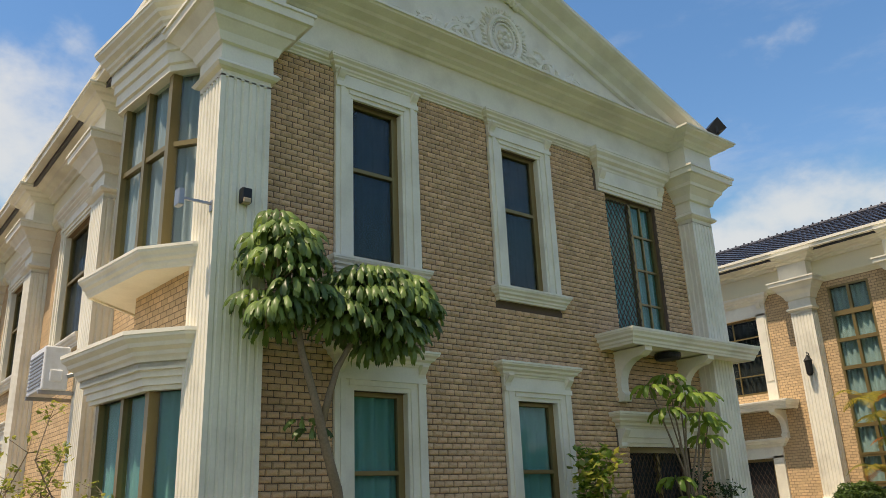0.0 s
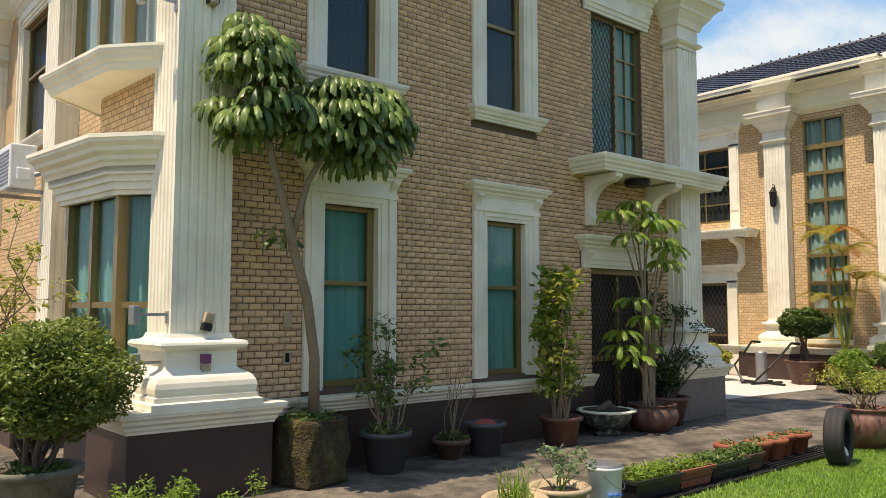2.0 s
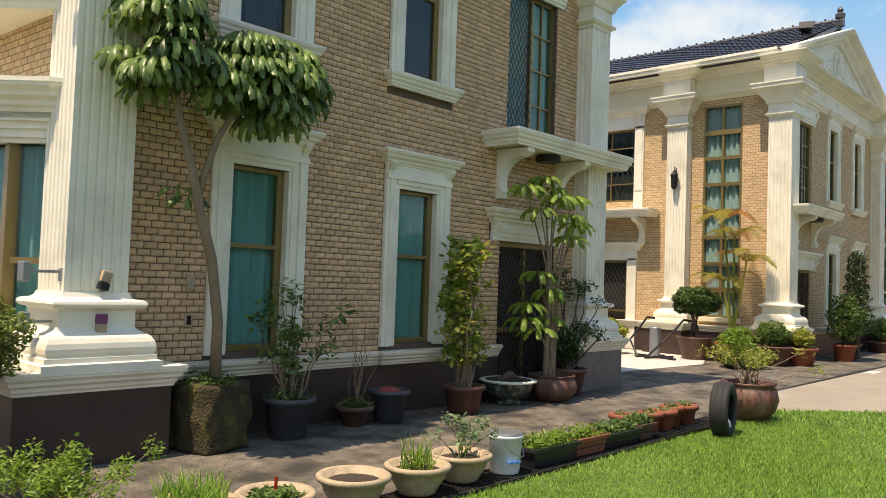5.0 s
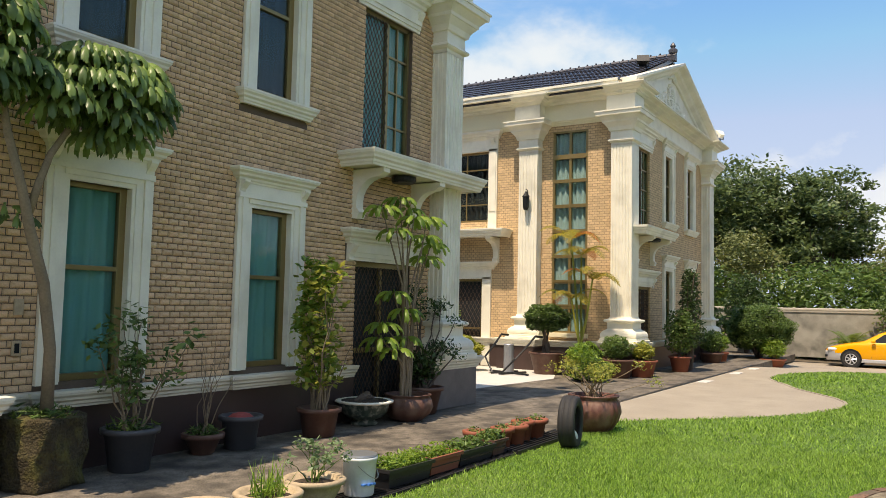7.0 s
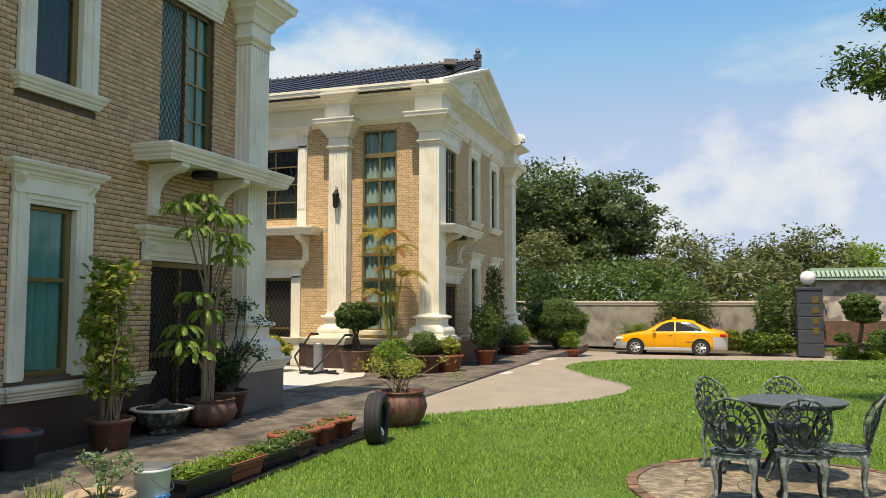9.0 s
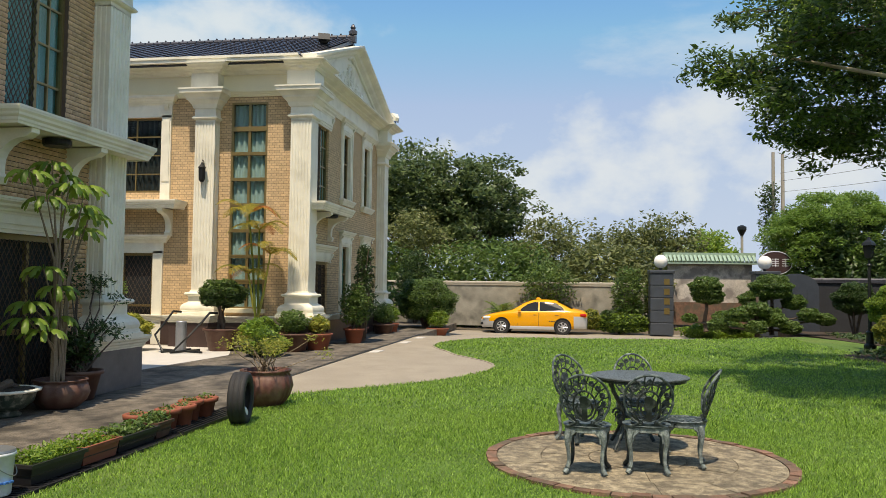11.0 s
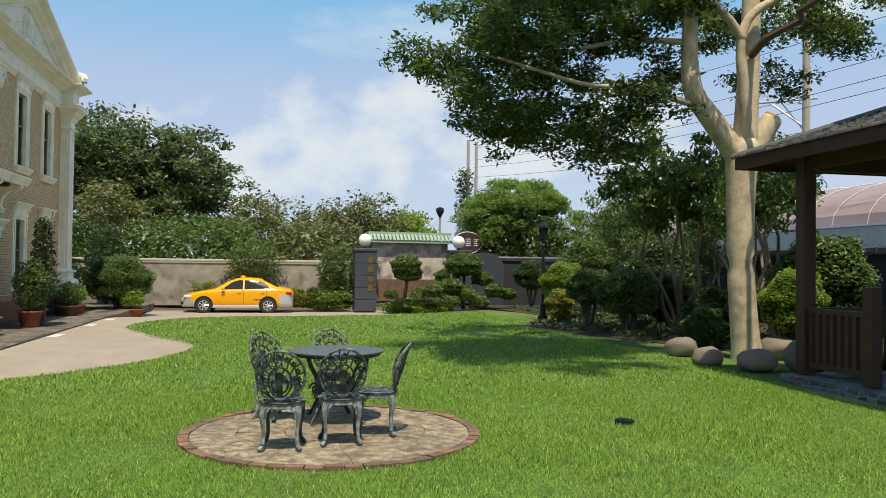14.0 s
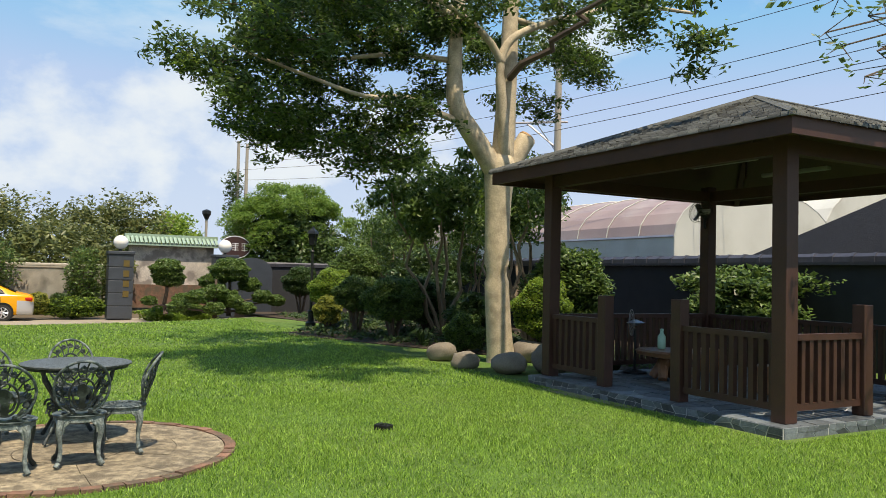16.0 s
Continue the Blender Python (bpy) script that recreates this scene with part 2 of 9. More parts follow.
BARK_PALE = mat("slender_stem_bark", (0.24, 0.18, 0.12), 0.85, vary=0.25, scale=8, fine=50, bump=0.4)
CUTWOOD = mat("fresh_cut_wood", (0.55, 0.33, 0.15), 0.8, bump=0.2)
L_TREE = leaf_mat("tree_leaves", (0.018, 0.046, 0.012), (0.085, 0.155, 0.03), 0.4)
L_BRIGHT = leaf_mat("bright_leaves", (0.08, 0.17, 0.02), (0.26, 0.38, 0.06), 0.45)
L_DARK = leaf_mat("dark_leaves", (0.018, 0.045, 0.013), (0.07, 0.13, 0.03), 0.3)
L_MID = leaf_mat("green_leaves", (0.04, 0.09, 0.02), (0.15, 0.24, 0.055), 0.35)
L_GLOSS = leaf_mat("glossy_leaves", (0.05, 0.10, 0.032), (0.21, 0.32, 0.085), 0.35, 0.4)
L_YELLOW = leaf_mat("yellow_green_leaves", (0.13, 0.18, 0.03), (0.42, 0.42, 0.08), 0.4)
L_FAR = leaf_mat("woodland_leaves", (0.035, 0.070, 0.026), (0.15, 0.215, 0.075), 0.35)
L_DRY = leaf_mat("thin_olive_leaves", (0.065, 0.095, 0.03), (0.20, 0.225, 0.075), 0.3)
L_PALM = leaf_mat("palm_leaves", (0.12, 0.14, 0.02), (0.42, 0.34, 0.05), 0.4)
L_RUST = leaf_mat("rust_fronds", (0.28, 0.09, 0.02), (0.45, 0.2, 0.05), 0.3)
GRASS = leaf_mat("lawn_grass", (0.035, 0.12, 0.012), (0.37, 0.58, 0.10), 0.4, 0.5)
LAWN = mat("lawn_turf", (0.075, 0.15, 0.022), 0.95, vary=0.5, scale=2.0, fine=45, bump=0.8, bump_dist=0.03, stain=(0.17, 0.22, 0.05), stain_amount=0.5, stain_scale=0.35)
EARTH = mat("bare_earth", (0.11, 0.085, 0.055), 0.95, vary=0.3, scale=4, bump=0.6)
DRIVE = mat("weathered_concrete", (0.15, 0.128, 0.10), 0.85, vary=0.85, scale=7.0, fine=55, bump=0.6, stain=(0.032, 0.028, 0.022), stain_amount=0.95, stain_scale=1.7, stain_from=0.44, stain_to=0.66)
PALECON = mat("pale_concrete", (0.31, 0.27, 0.21), 0.8, vary=0.25, scale=1.6, fine=90, bump=0.25, stain=(0.26, 0.22, 0.17), stain_amount=0.6, stain_scale=0.8)
WHITEPAVE = mat("white_paving", (0.55, 0.53, 0.49), 0.7, vary=0.08, scale=3, bump=0.15)
STONEFLAG = mat("sandstone_flag", (0.35, 0.295, 0.20), 0.9, vary=0.9, scale=16, fine=110, bump=1.0, per_object=0.15, stain=(0.11, 0.094, 0.068), stain_amount=0.7, stain_scale=9.0, bump_dist=0.02, stain_from=0.42, stain_to=0.62)
REDBRICK = mat("red_edging_brick", (0.22, 0.12, 0.08), 0.9, vary=0.5, scale=9, bump=0.6, per_object=0.3, stain=(0.10, 0.08, 0.055), stain_amount=0.95, stain_scale=3, stain_from=0.42, stain_to=0.6)
SLATE = mat("blue_grey_slate", (0.11, 0.13, 0.14), 0.55, vary=0.45, scale=9, bump=0.5, per_object=0.6)
GROUT = mat("white_grout", (0.5, 0.5, 0.48), 0.9, vary=0.1)
DARKWOOD = mat("dark_stained_timber", (0.055, 0.022, 0.014), 0.55, vary=0.25, scale=4, fine=70, bump=0.2)
SHINGLE = mat("grey_shingle", (0.085, 0.092, 0.086), 0.85, vary=0.3, scale=10, fine=150, bump=0.6, island=0.55)
IRON = mat("verdigris_cast_metal", (0.05, 0.075, 0.078), 0.5, metal=0.25, vary=0.5, scale=14, fine=110, bump=0.8, stain=(0.36, 0.42, 0.40), stain_amount=0.7, stain_scale=16)
IRON_PALE = mat("worn_verdigris_metal", (0.15, 0.19, 0.185), 0.55, metal=0.2, vary=0.6, scale=20, fine=130, bump=1.0, stain=(0.42, 0.48, 0.45), stain_amount=0.9, stain_scale=22)
DARKWALL = mat("near_black_wall", (0.022, 0.024, 0.028), 0.8, vary=0.3, scale=3, bump=0.2)
IRON_DARK = mat("black_cast_metal", (0.026, 0.036, 0.038), 0.42, metal=0.3, vary=0.4, scale=14, bump=0.4, stain=(0.16, 0.20, 0.19), stain_amount=0.6, stain_scale=18)
LAMPBLACK = mat("black_lamp_metal", (0.02, 0.022, 0.022), 0.45, metal=0.4, bump=0.05)
OPAL = mat("opal_glass", (0.85, 0.84, 0.80), 0.25, vary=0.02, bump=0)
TAXI = mat("taxi_yellow_paint", (0.80, 0.36, 0.008), 0.22, vary=0.03, bump=0)
SILVER = mat("silver_paint", (0.55, 0.56, 0.58), 0.3, metal=0.4, vary=0.03, bump=0)
CARGLASS = mat("tinted_car_glass", (0.015, 0.018, 0.02), 0.12, vary=0.05, bump=0, spec=0.3)
RUBBER = mat("black_rubber", (0.022, 0.022, 0.023), 0.75, vary=0.25, scale=12, bump=0.2)
HEADLIGHT = mat("clear_lamp_lens", (0.65, 0.68, 0.70), 0.1, bump=0)
REDLAMP = mat("red_lamp_lens", (0.5, 0.015, 0.01), 0.15, bump=0)
OLDWALL = mat("stained_render", (0.30, 0.285, 0.24), 0.9, vary=0.35, scale=2.5, bump=0.3, stain=(0.10, 0.10, 0.085), stain_amount=0.85, stain_scale=1.6)
DARKTILE = mat("dark_slate_tile", (0.05, 0.06, 0.075), 0.4, vary=0.2, scale=4, bump=0.15)
GREENTILE = mat("green_glazed_tile", (0.30, 0.42, 0.33), 0.4, vary=0.12, bump=0.1)
CONCPOLE = mat("concrete_pole", (0.36, 0.33, 0.27), 0.85, vary=0.15, bump=0.2)
CABLE = mat("black_cable", (0.02, 0.02, 0.02), 0.6, bump=0)
PLASTICFILM = mat("greenhouse_film", (0.55, 0.56, 0.50), 0.5, vary=0.12, scale=0.8, bump=0.2, stain=(0.36, 0.36, 0.30), stain_amount=0.6, stain_scale=0.6)
REDFILM = mat("faded_red_film", (0.33, 0.25, 0.235), 0.5, vary=0.15, scale=0.8, bump=0.2, stain=(0.42, 0.38, 0.35), stain_amount=0.6, stain_scale=0.5)
TARP = mat("black_tarpaulin", (0.016, 0.017, 0.020), 0.75, vary=0.3, scale=2, bump=0.4, bump_dist=0.05)
ROCK = mat("boulder_stone", (0.20, 0.175, 0.135), 0.85, vary=0.3, scale=4, fine=40, bump=0.6, stain=(0.12, 0.11, 0.09), stain_amount=0.5, stain_scale=2)
STEEL = mat("grey_steel", (0.35, 0.36, 0.37), 0.4, metal=0.7, bump=0.05)
MOSS = mat("mossy_burlap", (0.048, 0.037, 0.016), 0.95, vary=0.6, scale=9, fine=40, bump=1.0, bump_dist=0.04, stain=(0.13, 0.12, 0.022), stain_amount=0.8, stain_scale=5)
JADE = mat("celadon_glaze", (0.36, 0.62, 0.48), 0.2, bump=0)
TRUNKWOOD = mat("polished_root_wood", (0.26, 0.12, 0.055), 0.4, vary=0.3, scale=5, bump=0.2)
GOLD = mat("gold_paint", (0.20, 0.14, 0.045), 0.4, metal=0.5, bump=0)
PINK = mat("dusty_red_powder", (0.35, 0.06, 0.05), 0.8, bump=0.2)

# ---- mesh helpers ----


def link_mesh(name, bm, material, parent=None, m=None, smooth=False):
    me = bpy.data.meshes.new(name)
    bmesh.ops.recalc_face_normals(bm, faces=bm.faces[:])
    bm.to_mesh(me)
    bm.free()
    me.materials.append(material)
    if smooth:
        me.polygons.foreach_set("use_smooth", [True] * len(me.polygons))
    ob = new(name, me)
    if parent is not None:
        ob.parent = parent
    if m is not None:
        ob.matrix_local = m
    return ob


def part(name, bm, material, parent, label="", m=None, smooth=False):
    ob = link_mesh(name, bm, material, parent, m, smooth)
    return tagged(ob, label) if label else ob


def thing(name, label, category, m=None, group="", kind=""):
    ob = new(name)
    ob.empty_display_size = 0.2
    if m is not None:
        ob.matrix_world = m
    return tagged(ob, label, category, group, kind)


def raw(name, verts, faces, material, parent=None, m=None):
    """A mesh from plain arrays, for the large counts."""
    me = bpy.data.meshes.new(name)
    verts, faces = np.asarray(verts, np.float32), np.asarray(faces, np.int32)
    me.vertices.add(len(verts))
    me.vertices.foreach_set("co", verts.ravel())
    k = faces.shape[1]
    me.loops.add(faces.size)
    me.loops.foreach_set("vertex_index", faces.ravel())
    me.polygons.add(len(faces))
    me.polygons.foreach_set("loop_start", np.arange(0, faces.size, k, dtype=np.int32))
    me.update()
    me.validate()
    me.materials.append(material)
    ob = new(name, me)
    if parent is not None:
        ob.parent = parent
    if m is not None:
        ob.matrix_local = m
    return ob


def box(bm, x0, y0, z0, x1, y1, z1, bevel=0.0):
    vs = bmesh.ops.create_cube(bm, size=1.0, matrix=Matrix.LocRotScale(((x0 + x1) / 2, (y0 + y1) / 2, (z0 + z1) / 2), None, (abs(x1 - x0), abs(y1 - y0), abs(z1 - z0))))["verts"]
    if bevel:
        es = {e for v in vs for e in v.link_edges}
        bmesh.ops.bevel(bm, geom=list(es), offset=bevel, segments=2, affect="EDGES", profile=0.5)
    return bm


def boxed(*a, bevel=0.0):
    return box(bmesh.new(), *a, bevel=bevel)


def sweep(bm, path, profile, closed=False):
    """Runs a closed profile of (out, z) along a plan line; out is to the right of the way, corners are mitred."""
    pts = [Vector(p) for p in path]
    n = len(pts)
    rings = []
    for i, p in enumerate(pts):
        dirs = []
        if closed or i > 0:
            dirs.append((p - pts[i - 1]).normalized())
        if closed or i < n - 1:
            dirs.append((pts[(i + 1) % n] - p).normalized())
        normals = [Vector((d.y, -d.x)) for d in dirs]
        if len(normals) == 1:
            off = normals[0]
        else:
            s = normals[0] + normals[1]
            off = s / max(0.2, 1 + normals[0].dot(normals[1]))
        rings.append([bm.verts.new((p.x + off.x * o, p.y + off.y * o, z)) for o, z in profile])
    k = len(profile)
    for i in range(n if closed else n - 1):
        a, b = rings[i], rings[(i + 1) % n]
        for j in range(k):
            bm.faces.new((a[j], b[j], b[(j + 1) % k], a[(j + 1) % k]))
    if not closed:
        bm.faces.new(rings[0])
        bm.faces.new(rings[-1][::-1])
    return bm


def stack(bm, cx, cy, steps):
    """A square block built of (half width, z) steps from the bottom up, closed at both ends."""
    rings = []
    for h, z in steps:
        rings.append([bm.verts.new((cx + sx * h, cy + sy * h, z)) for sx, sy in ((-1, -1), (1, -1), (1, 1), (-1, 1))])
    for a, b in zip(rings, rings[1:]):
        for j in range(4):
            bm.faces.new((a[j], a[(j + 1) % 4], b[(j + 1) % 4], b[j]))
    bm.faces.new(rings[0][::-1])
    bm.faces.new(rings[-1])
    return bm


def lathe(bm, profile, seg=24, cx=0.0, cy=0.0, wobble=0.0, lobes=0):
    rings = []
    for r, z in profile:
        ring = []
        for j in range(seg):
            a = 2 * math.pi * j / seg
            rr = r * (1 + (wobble * math.cos(lobes * a) if lobes else 0))
            ring.append(bm.verts.new((cx + rr * math.cos(a), cy + rr * math.sin(a), z)))
        rings.append(ring)
    for a, b in zip(rings, rings[1:]):
        for j in range(seg):
            bm.faces.new((a[j], a[(j + 1) % seg], b[(j + 1) % seg], b[j]))
    bm.faces.new(rings[0][::-1])
    bm.faces.new(rings[-1])
    return bm


def tube(bm, pts, radii, seg=8):
    """A round limb along points."""
    pts = [Vector(p) for p in pts]
    if not isinstance(radii, (list, tuple)):
        radii = [radii] * len(pts)
    rings, up = [], Vector((0.13, 0.31, 0.94))
    for i, p in enumerate(pts):
        d = (pts[min(i + 1, len(pts) - 1)] - pts[max(i - 1, 0)]).normalized()
        ref = up if abs(d.dot(up)) < 0.95 else Vector((1, 0, 0))
        s = d.cross(ref).normalized()
        t = d.cross(s)
        rings.append([bm.verts.new(p + radii[i] * (math.cos(2 * math.pi * j / seg) * s + math.sin(2 * math.pi * j / seg) * t)) for j in range(seg)])
    for a, b in zip(rings, rings[1:]):
        for j in range(seg):
            bm.faces.new((a[j], a[(j + 1) % seg], b[(j + 1) % seg], b[j]))
    bm.faces.new(rings[0][::-1])
    bm.faces.new(rings[-1])
    return bm


def plate(bm, poly, z0, z1):
    """A flat slab with the given plan outline."""
    lo = [bm.verts.new((x, y, z0)) for x, y in poly]
    hi = [bm.verts.new((x, y, z1)) for x, y in poly]
    bm.faces.new(hi)
    bm.faces.new(lo[::-1])
    n = len(poly)
    for j in range(n):
        bm.faces.new((lo[j], lo[(j + 1) % n], hi[(j + 1) % n], hi[j]))
    return bm


def smooth_line(pts, steps=6):
    """A soft curve through plan points."""
    out = []
    for i in range(len(pts) - 1):
        p0, p1, p2, p3 = (Vector(pts[max(0, min(len(pts) - 1, i + k))]) for k in (-1, 0, 1, 2))
        for s in range(steps):
            t = s / steps
            out.append(tuple(0.5 * ((2 * p1) + (p2 - p0) * t + (2 * p0 - 5 * p1 + 4 * p2 - p3) * t * t + (3 * p1 - p0 - 3 * p2 + p3) * t ** 3)))
    out.append(tuple(pts[-1]))
    return out


rng = np.random.default_rng(7)


def leaves(name, centres, size, material, parent=None, m=None, droop=0.3, aspect=0.45, up=0.4, spread=0.25):
    """Folded leaves, one at each given point, turned at random."""
    c = np.asarray(centres, float)
    n = len(c)
    d = rng.normal(size=(n, 3))
    d[:, 2] = d[:, 2] * 0.5 - droop
    d /= np.linalg.norm(d, axis=1, keepdims=True)
    nrm = rng.normal(size=(n, 3)) * 0.6
    nrm[:, 2] += up + 0.6
    s = np.cross(d, nrm)
    s /= np.linalg.norm(s, axis=1, keepdims=True) + 1e-9
    f = np.cross(s, d)
    L = size * (1 + spread * rng.normal(size=(n, 1))).clip(0.4, 1.8)
    a, b = c - d * L * 0.5, c + d * L * 0.5
    mid = c + f * L * 0.06
    l, r = c - s * L * aspect * 0.5 - f * L * 0.05, c + s * L * aspect * 0.5 - f * L * 0.05
    verts = np.stack([a, l, b, r, mid], 1).reshape(-1, 3)
    k = np.arange(n)[:, None] * 5
    faces = np.concatenate([k + [0, 1, 4], k + [1, 2, 4], k + [2, 3, 4], k + [3, 0, 4]])
    return raw(name, verts, faces, material, parent, m)


def cloud(centre, radii, n, shell=0.55, flat=False):
    """Points in an uneven ball, thicker to the outside."""
    d = rng.normal(size=(n, 3))
    d /= np.linalg.norm(d, axis=1, keepdims=True)
    if flat:
        d[:, 2] = np.abs(d[:, 2])
    r = shell + (1 - shell) * rng.random((n, 1)) ** 0.7
    lump = 1 + 0.13 * np.sin(d[:, :1] * 5 + centre[0]) * np.cos(d[:, 1:2] * 6 + centre[1]) + 0.07 * np.sin(d[:, 2:] * 9)
    return np.asarray(centre) + d * r * lump * np.asarray(radii)


def clumps(centre, radii, n_clump, n_leaf, size, shell=0.5):
    """Leaf points gathered in clumps through a crown, with gaps between them."""
    cs = cloud(centre, radii, n_clump, shell)
    return np.concatenate([cloud(c, np.asarray(size) * (0.6 + 0.8 * rng.random()), n_leaf, 0.2) for c in cs])


# ---- the twin houses ----
HOUSE_Y = 7.27


def opening_wall(bm, u0, u1, z0, z1, holes, depth=0.25):
    """A wall of that thickness behind y = 0, with openings (u0, u1, z0, z1) through it."""
    us = sorted({u0, u1, *[h for o in holes for h in o[:2] if u0 < h < u1]})
    zs = sorted({z0, z1, *[h for o in holes for h in o[2:] if z0 < h < z1]})
    for a, b in zip(us, us[1:]):
        for c, d in zip(zs, zs[1:]):
            mu, mz = (a + b) / 2, (c + d) / 2
            if not any(h[0] < mu < h[1] and h[2] < mz < h[3] for h in holes):
                box(bm, a, 0, c, b, depth, d)
    bmesh.ops.remove_doubles(bm, verts=bm.verts[:], dist=1e-4)
    return bm


def cornice(z, h, out):
    """A cornice's profile, of height h, reaching out that far, from z up."""
    return [(-0.02, z), (0.10 * out, z), (0.16 * out, z + 0.12 * h), (0.30 * out, z + 0.20 * h), (0.34 * out, z + 0.34 * h), (0.62 * out, z + 0.46 * h),
            (0.68 * out, z + 0.60 * h), (0.92 * out, z + 0.74 * h), (0.95 * out, z + 0.84 * h), (out, z + 0.86 * h), (out, z + h), (-0.02, z + h)]


def console(bm, u, z, h=0.2, w=0.09):
    """A small scrolled bracket under a lintel's end."""
    prof = [(0, z), (0, z - h), (-0.03, z - h), (-0.055, z - 0.9 * h), (-0.05, z - 0.72 * h), (-0.07, z - 0.5 * h), (-0.11, z - 0.3 * h), (-0.135, z - 0.12 * h), (-0.135, z)]
    a = [bm.verts.new((u - w / 2, y, zz)) for y, zz in prof]
    b = [bm.verts.new((u + w / 2, y, zz)) for y, zz in prof]
    bm.faces.new(a)
    bm.faces.new(b[::-1])
    for j in range(len(prof)):
        k = (j + 1) % len(prof)
        bm.faces.new((a[j], b[j], b[k], a[k]))
    return bm


def curtain_mesh(w, h, waves, depth=0.022):
    bm = bmesh.new()
    n = waves * 6
    phase = random.random() * 6
    rows = []
    for z in (0, 0.5, 1):
        rows.append([bm.verts.new((-w / 2 + w * i / n, depth * math.sin(i * 2 * math.pi / 6 + phase + z * 0.4) + 0.008 * math.sin(i * 0.7 + phase), z * h)) for i in range(n + 1)])
    for a, b in zip(rows, rows[1:]):
        for i in range(n):
            bm.faces.new((a[i], a[i + 1], b[i + 1], b[i]))
    return bm


def glazing(win, w, h, panes, m, curtain, y=0.0):
    """Panes (u0, u1, z0, z1) with glass, and a curtain and black panels for the unlit room behind."""
    for a, b, c, d in panes:
        p = part("pane", boxed(a, y - 0.004, c, b, y + 0.004, d), GLASS, win, "clear window glass", m)
        p.visible_shadow = False
    if curtain is not None:
        part("curtain", curtain_mesh(w * 0.995, h * 0.99, max(4, int(w / 0.15)), 0.034), curtain, win, "hanging pleated curtain", m @ Matrix.Translation((0, y + 0.055, 0.005)), True)
    # the room's darkness is put into the near-black colour of these panels
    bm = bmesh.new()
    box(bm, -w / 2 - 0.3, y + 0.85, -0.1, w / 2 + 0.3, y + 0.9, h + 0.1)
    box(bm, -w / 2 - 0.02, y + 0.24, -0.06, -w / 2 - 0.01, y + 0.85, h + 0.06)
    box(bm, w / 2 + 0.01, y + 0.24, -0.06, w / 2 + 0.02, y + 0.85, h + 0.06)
    part("dark_reveal", bm, ROOM_SHADE, win, "black panels coloured as the darkness of an unlit room", m)


def sash_window(house, u, zb, zt, m0, curtain, sill=True, w=0.72, cas=0.24):
    """A tall sash window in a white moulded surround with lintel, brackets and sill."""
    h = zt - zb
    m = m0 @ Matrix.Translation((u, 0.0, zb))
    bm = bmesh.new()
    y0, y1 = 0.06, 0.13
    for a, b, c, d in ((-w / 2, -w / 2 + 0.05, 0, h), (w / 2 - 0.09, w / 2, 0, h), (-w / 2 + 0.05, w / 2 - 0.09, 0, 0.07), (-w / 2 + 0.05, w / 2 - 0.09, h - 0.05, h), (-w / 2 + 0.05, w / 2 - 0.09, h * 0.555, h * 0.555 + 0.05)):
        box(bm, a, y0, c, b, y1, d, 0.006)
    win = part("window", bm, BRONZE, house, "bronze sash window in a white moulded surround", m)
    inv = Matrix.Identity(4)
    prof_l = [(0, 0), (cas, 0), (cas, -0.05), (cas - 0.06, -0.05), (cas - 0.06, -0.07), (cas - 0.12, -0.07), (cas - 0.12, -0.045), (0.03, -0.045), (0.03, -0.03), (0, -0.03)]
    for s in (-1, 1):
        bm = bmesh.new()
        rings = []
        for z in (-0.02, h + 0.12):
            rings.append([bm.verts.new((s * (w / 2 + o), y, z)) for o, y in prof_l])
        k = len(prof_l)
        for j in range(k):
            bm.faces.new((rings[0][j], rings[0][(j + 1) % k], rings[1][(j + 1) % k], rings[1][j]))
        bm.faces.new(rings[0])
        bm.faces.new(rings[1])
        box(bm, min(s * (w / 2 - 0.008), s * (w / 2 + 0.008)), -0.028, 0.003, max(s * (w / 2 - 0.008), s * (w / 2 + 0.008)), 0.06, h - 0.003)
        part("surround", bm, WHITE, win, "", inv)
    bm = bmesh.new()
    o = w / 2 + cas
    for z, t, d in ((h, 0.05, 0.036), (h + 0.05, 0.06, 0.056), (h + 0.11, 0.06, 0.076), (h + 0.17, 0.14, 0.053)):
        box(bm, -o if z > h + 0.1 else -w / 2 - 0.06, -d, z, o if z > h + 0.1 else w / 2 + 0.06, 0, z + t)
    sweep(bm, [(-o - 0.0, 0.0), (-o - 0.0, -0.05), (o, -0.05), (o, 0.0)], cornice(h + 0.29, 0.18, 0.13))
    box(bm, -o, -0.06, h + 0.30, o, 0, h + 0.468)
    for s in (-1, 1):
        console(bm, s * (o - 0.06), h + 0.32, 0.21)
    part("lintel", bm, WHITE, win, "", inv)
    if sill:
        bm = bmesh.new()
        sweep(bm, [(-o, 0.0), (-o, -0.07), (o, -0.07), (o, 0.0)], cornice(-0.20, 0.18, 0.09))
        box(bm, -o, -0.075, -0.19, o, 0, -0.022)
        part("sill", bm, WHITE, win, "", inv)
    mid = h * 0.555
    glazing(win, w, h, [(-w / 2 + 0.05, w / 2 - 0.09, 0.07, mid), (-w / 2 + 0.05, w / 2 - 0.09, mid + 0.05, h - 0.05)], inv, curtain, 0.095)
    return win


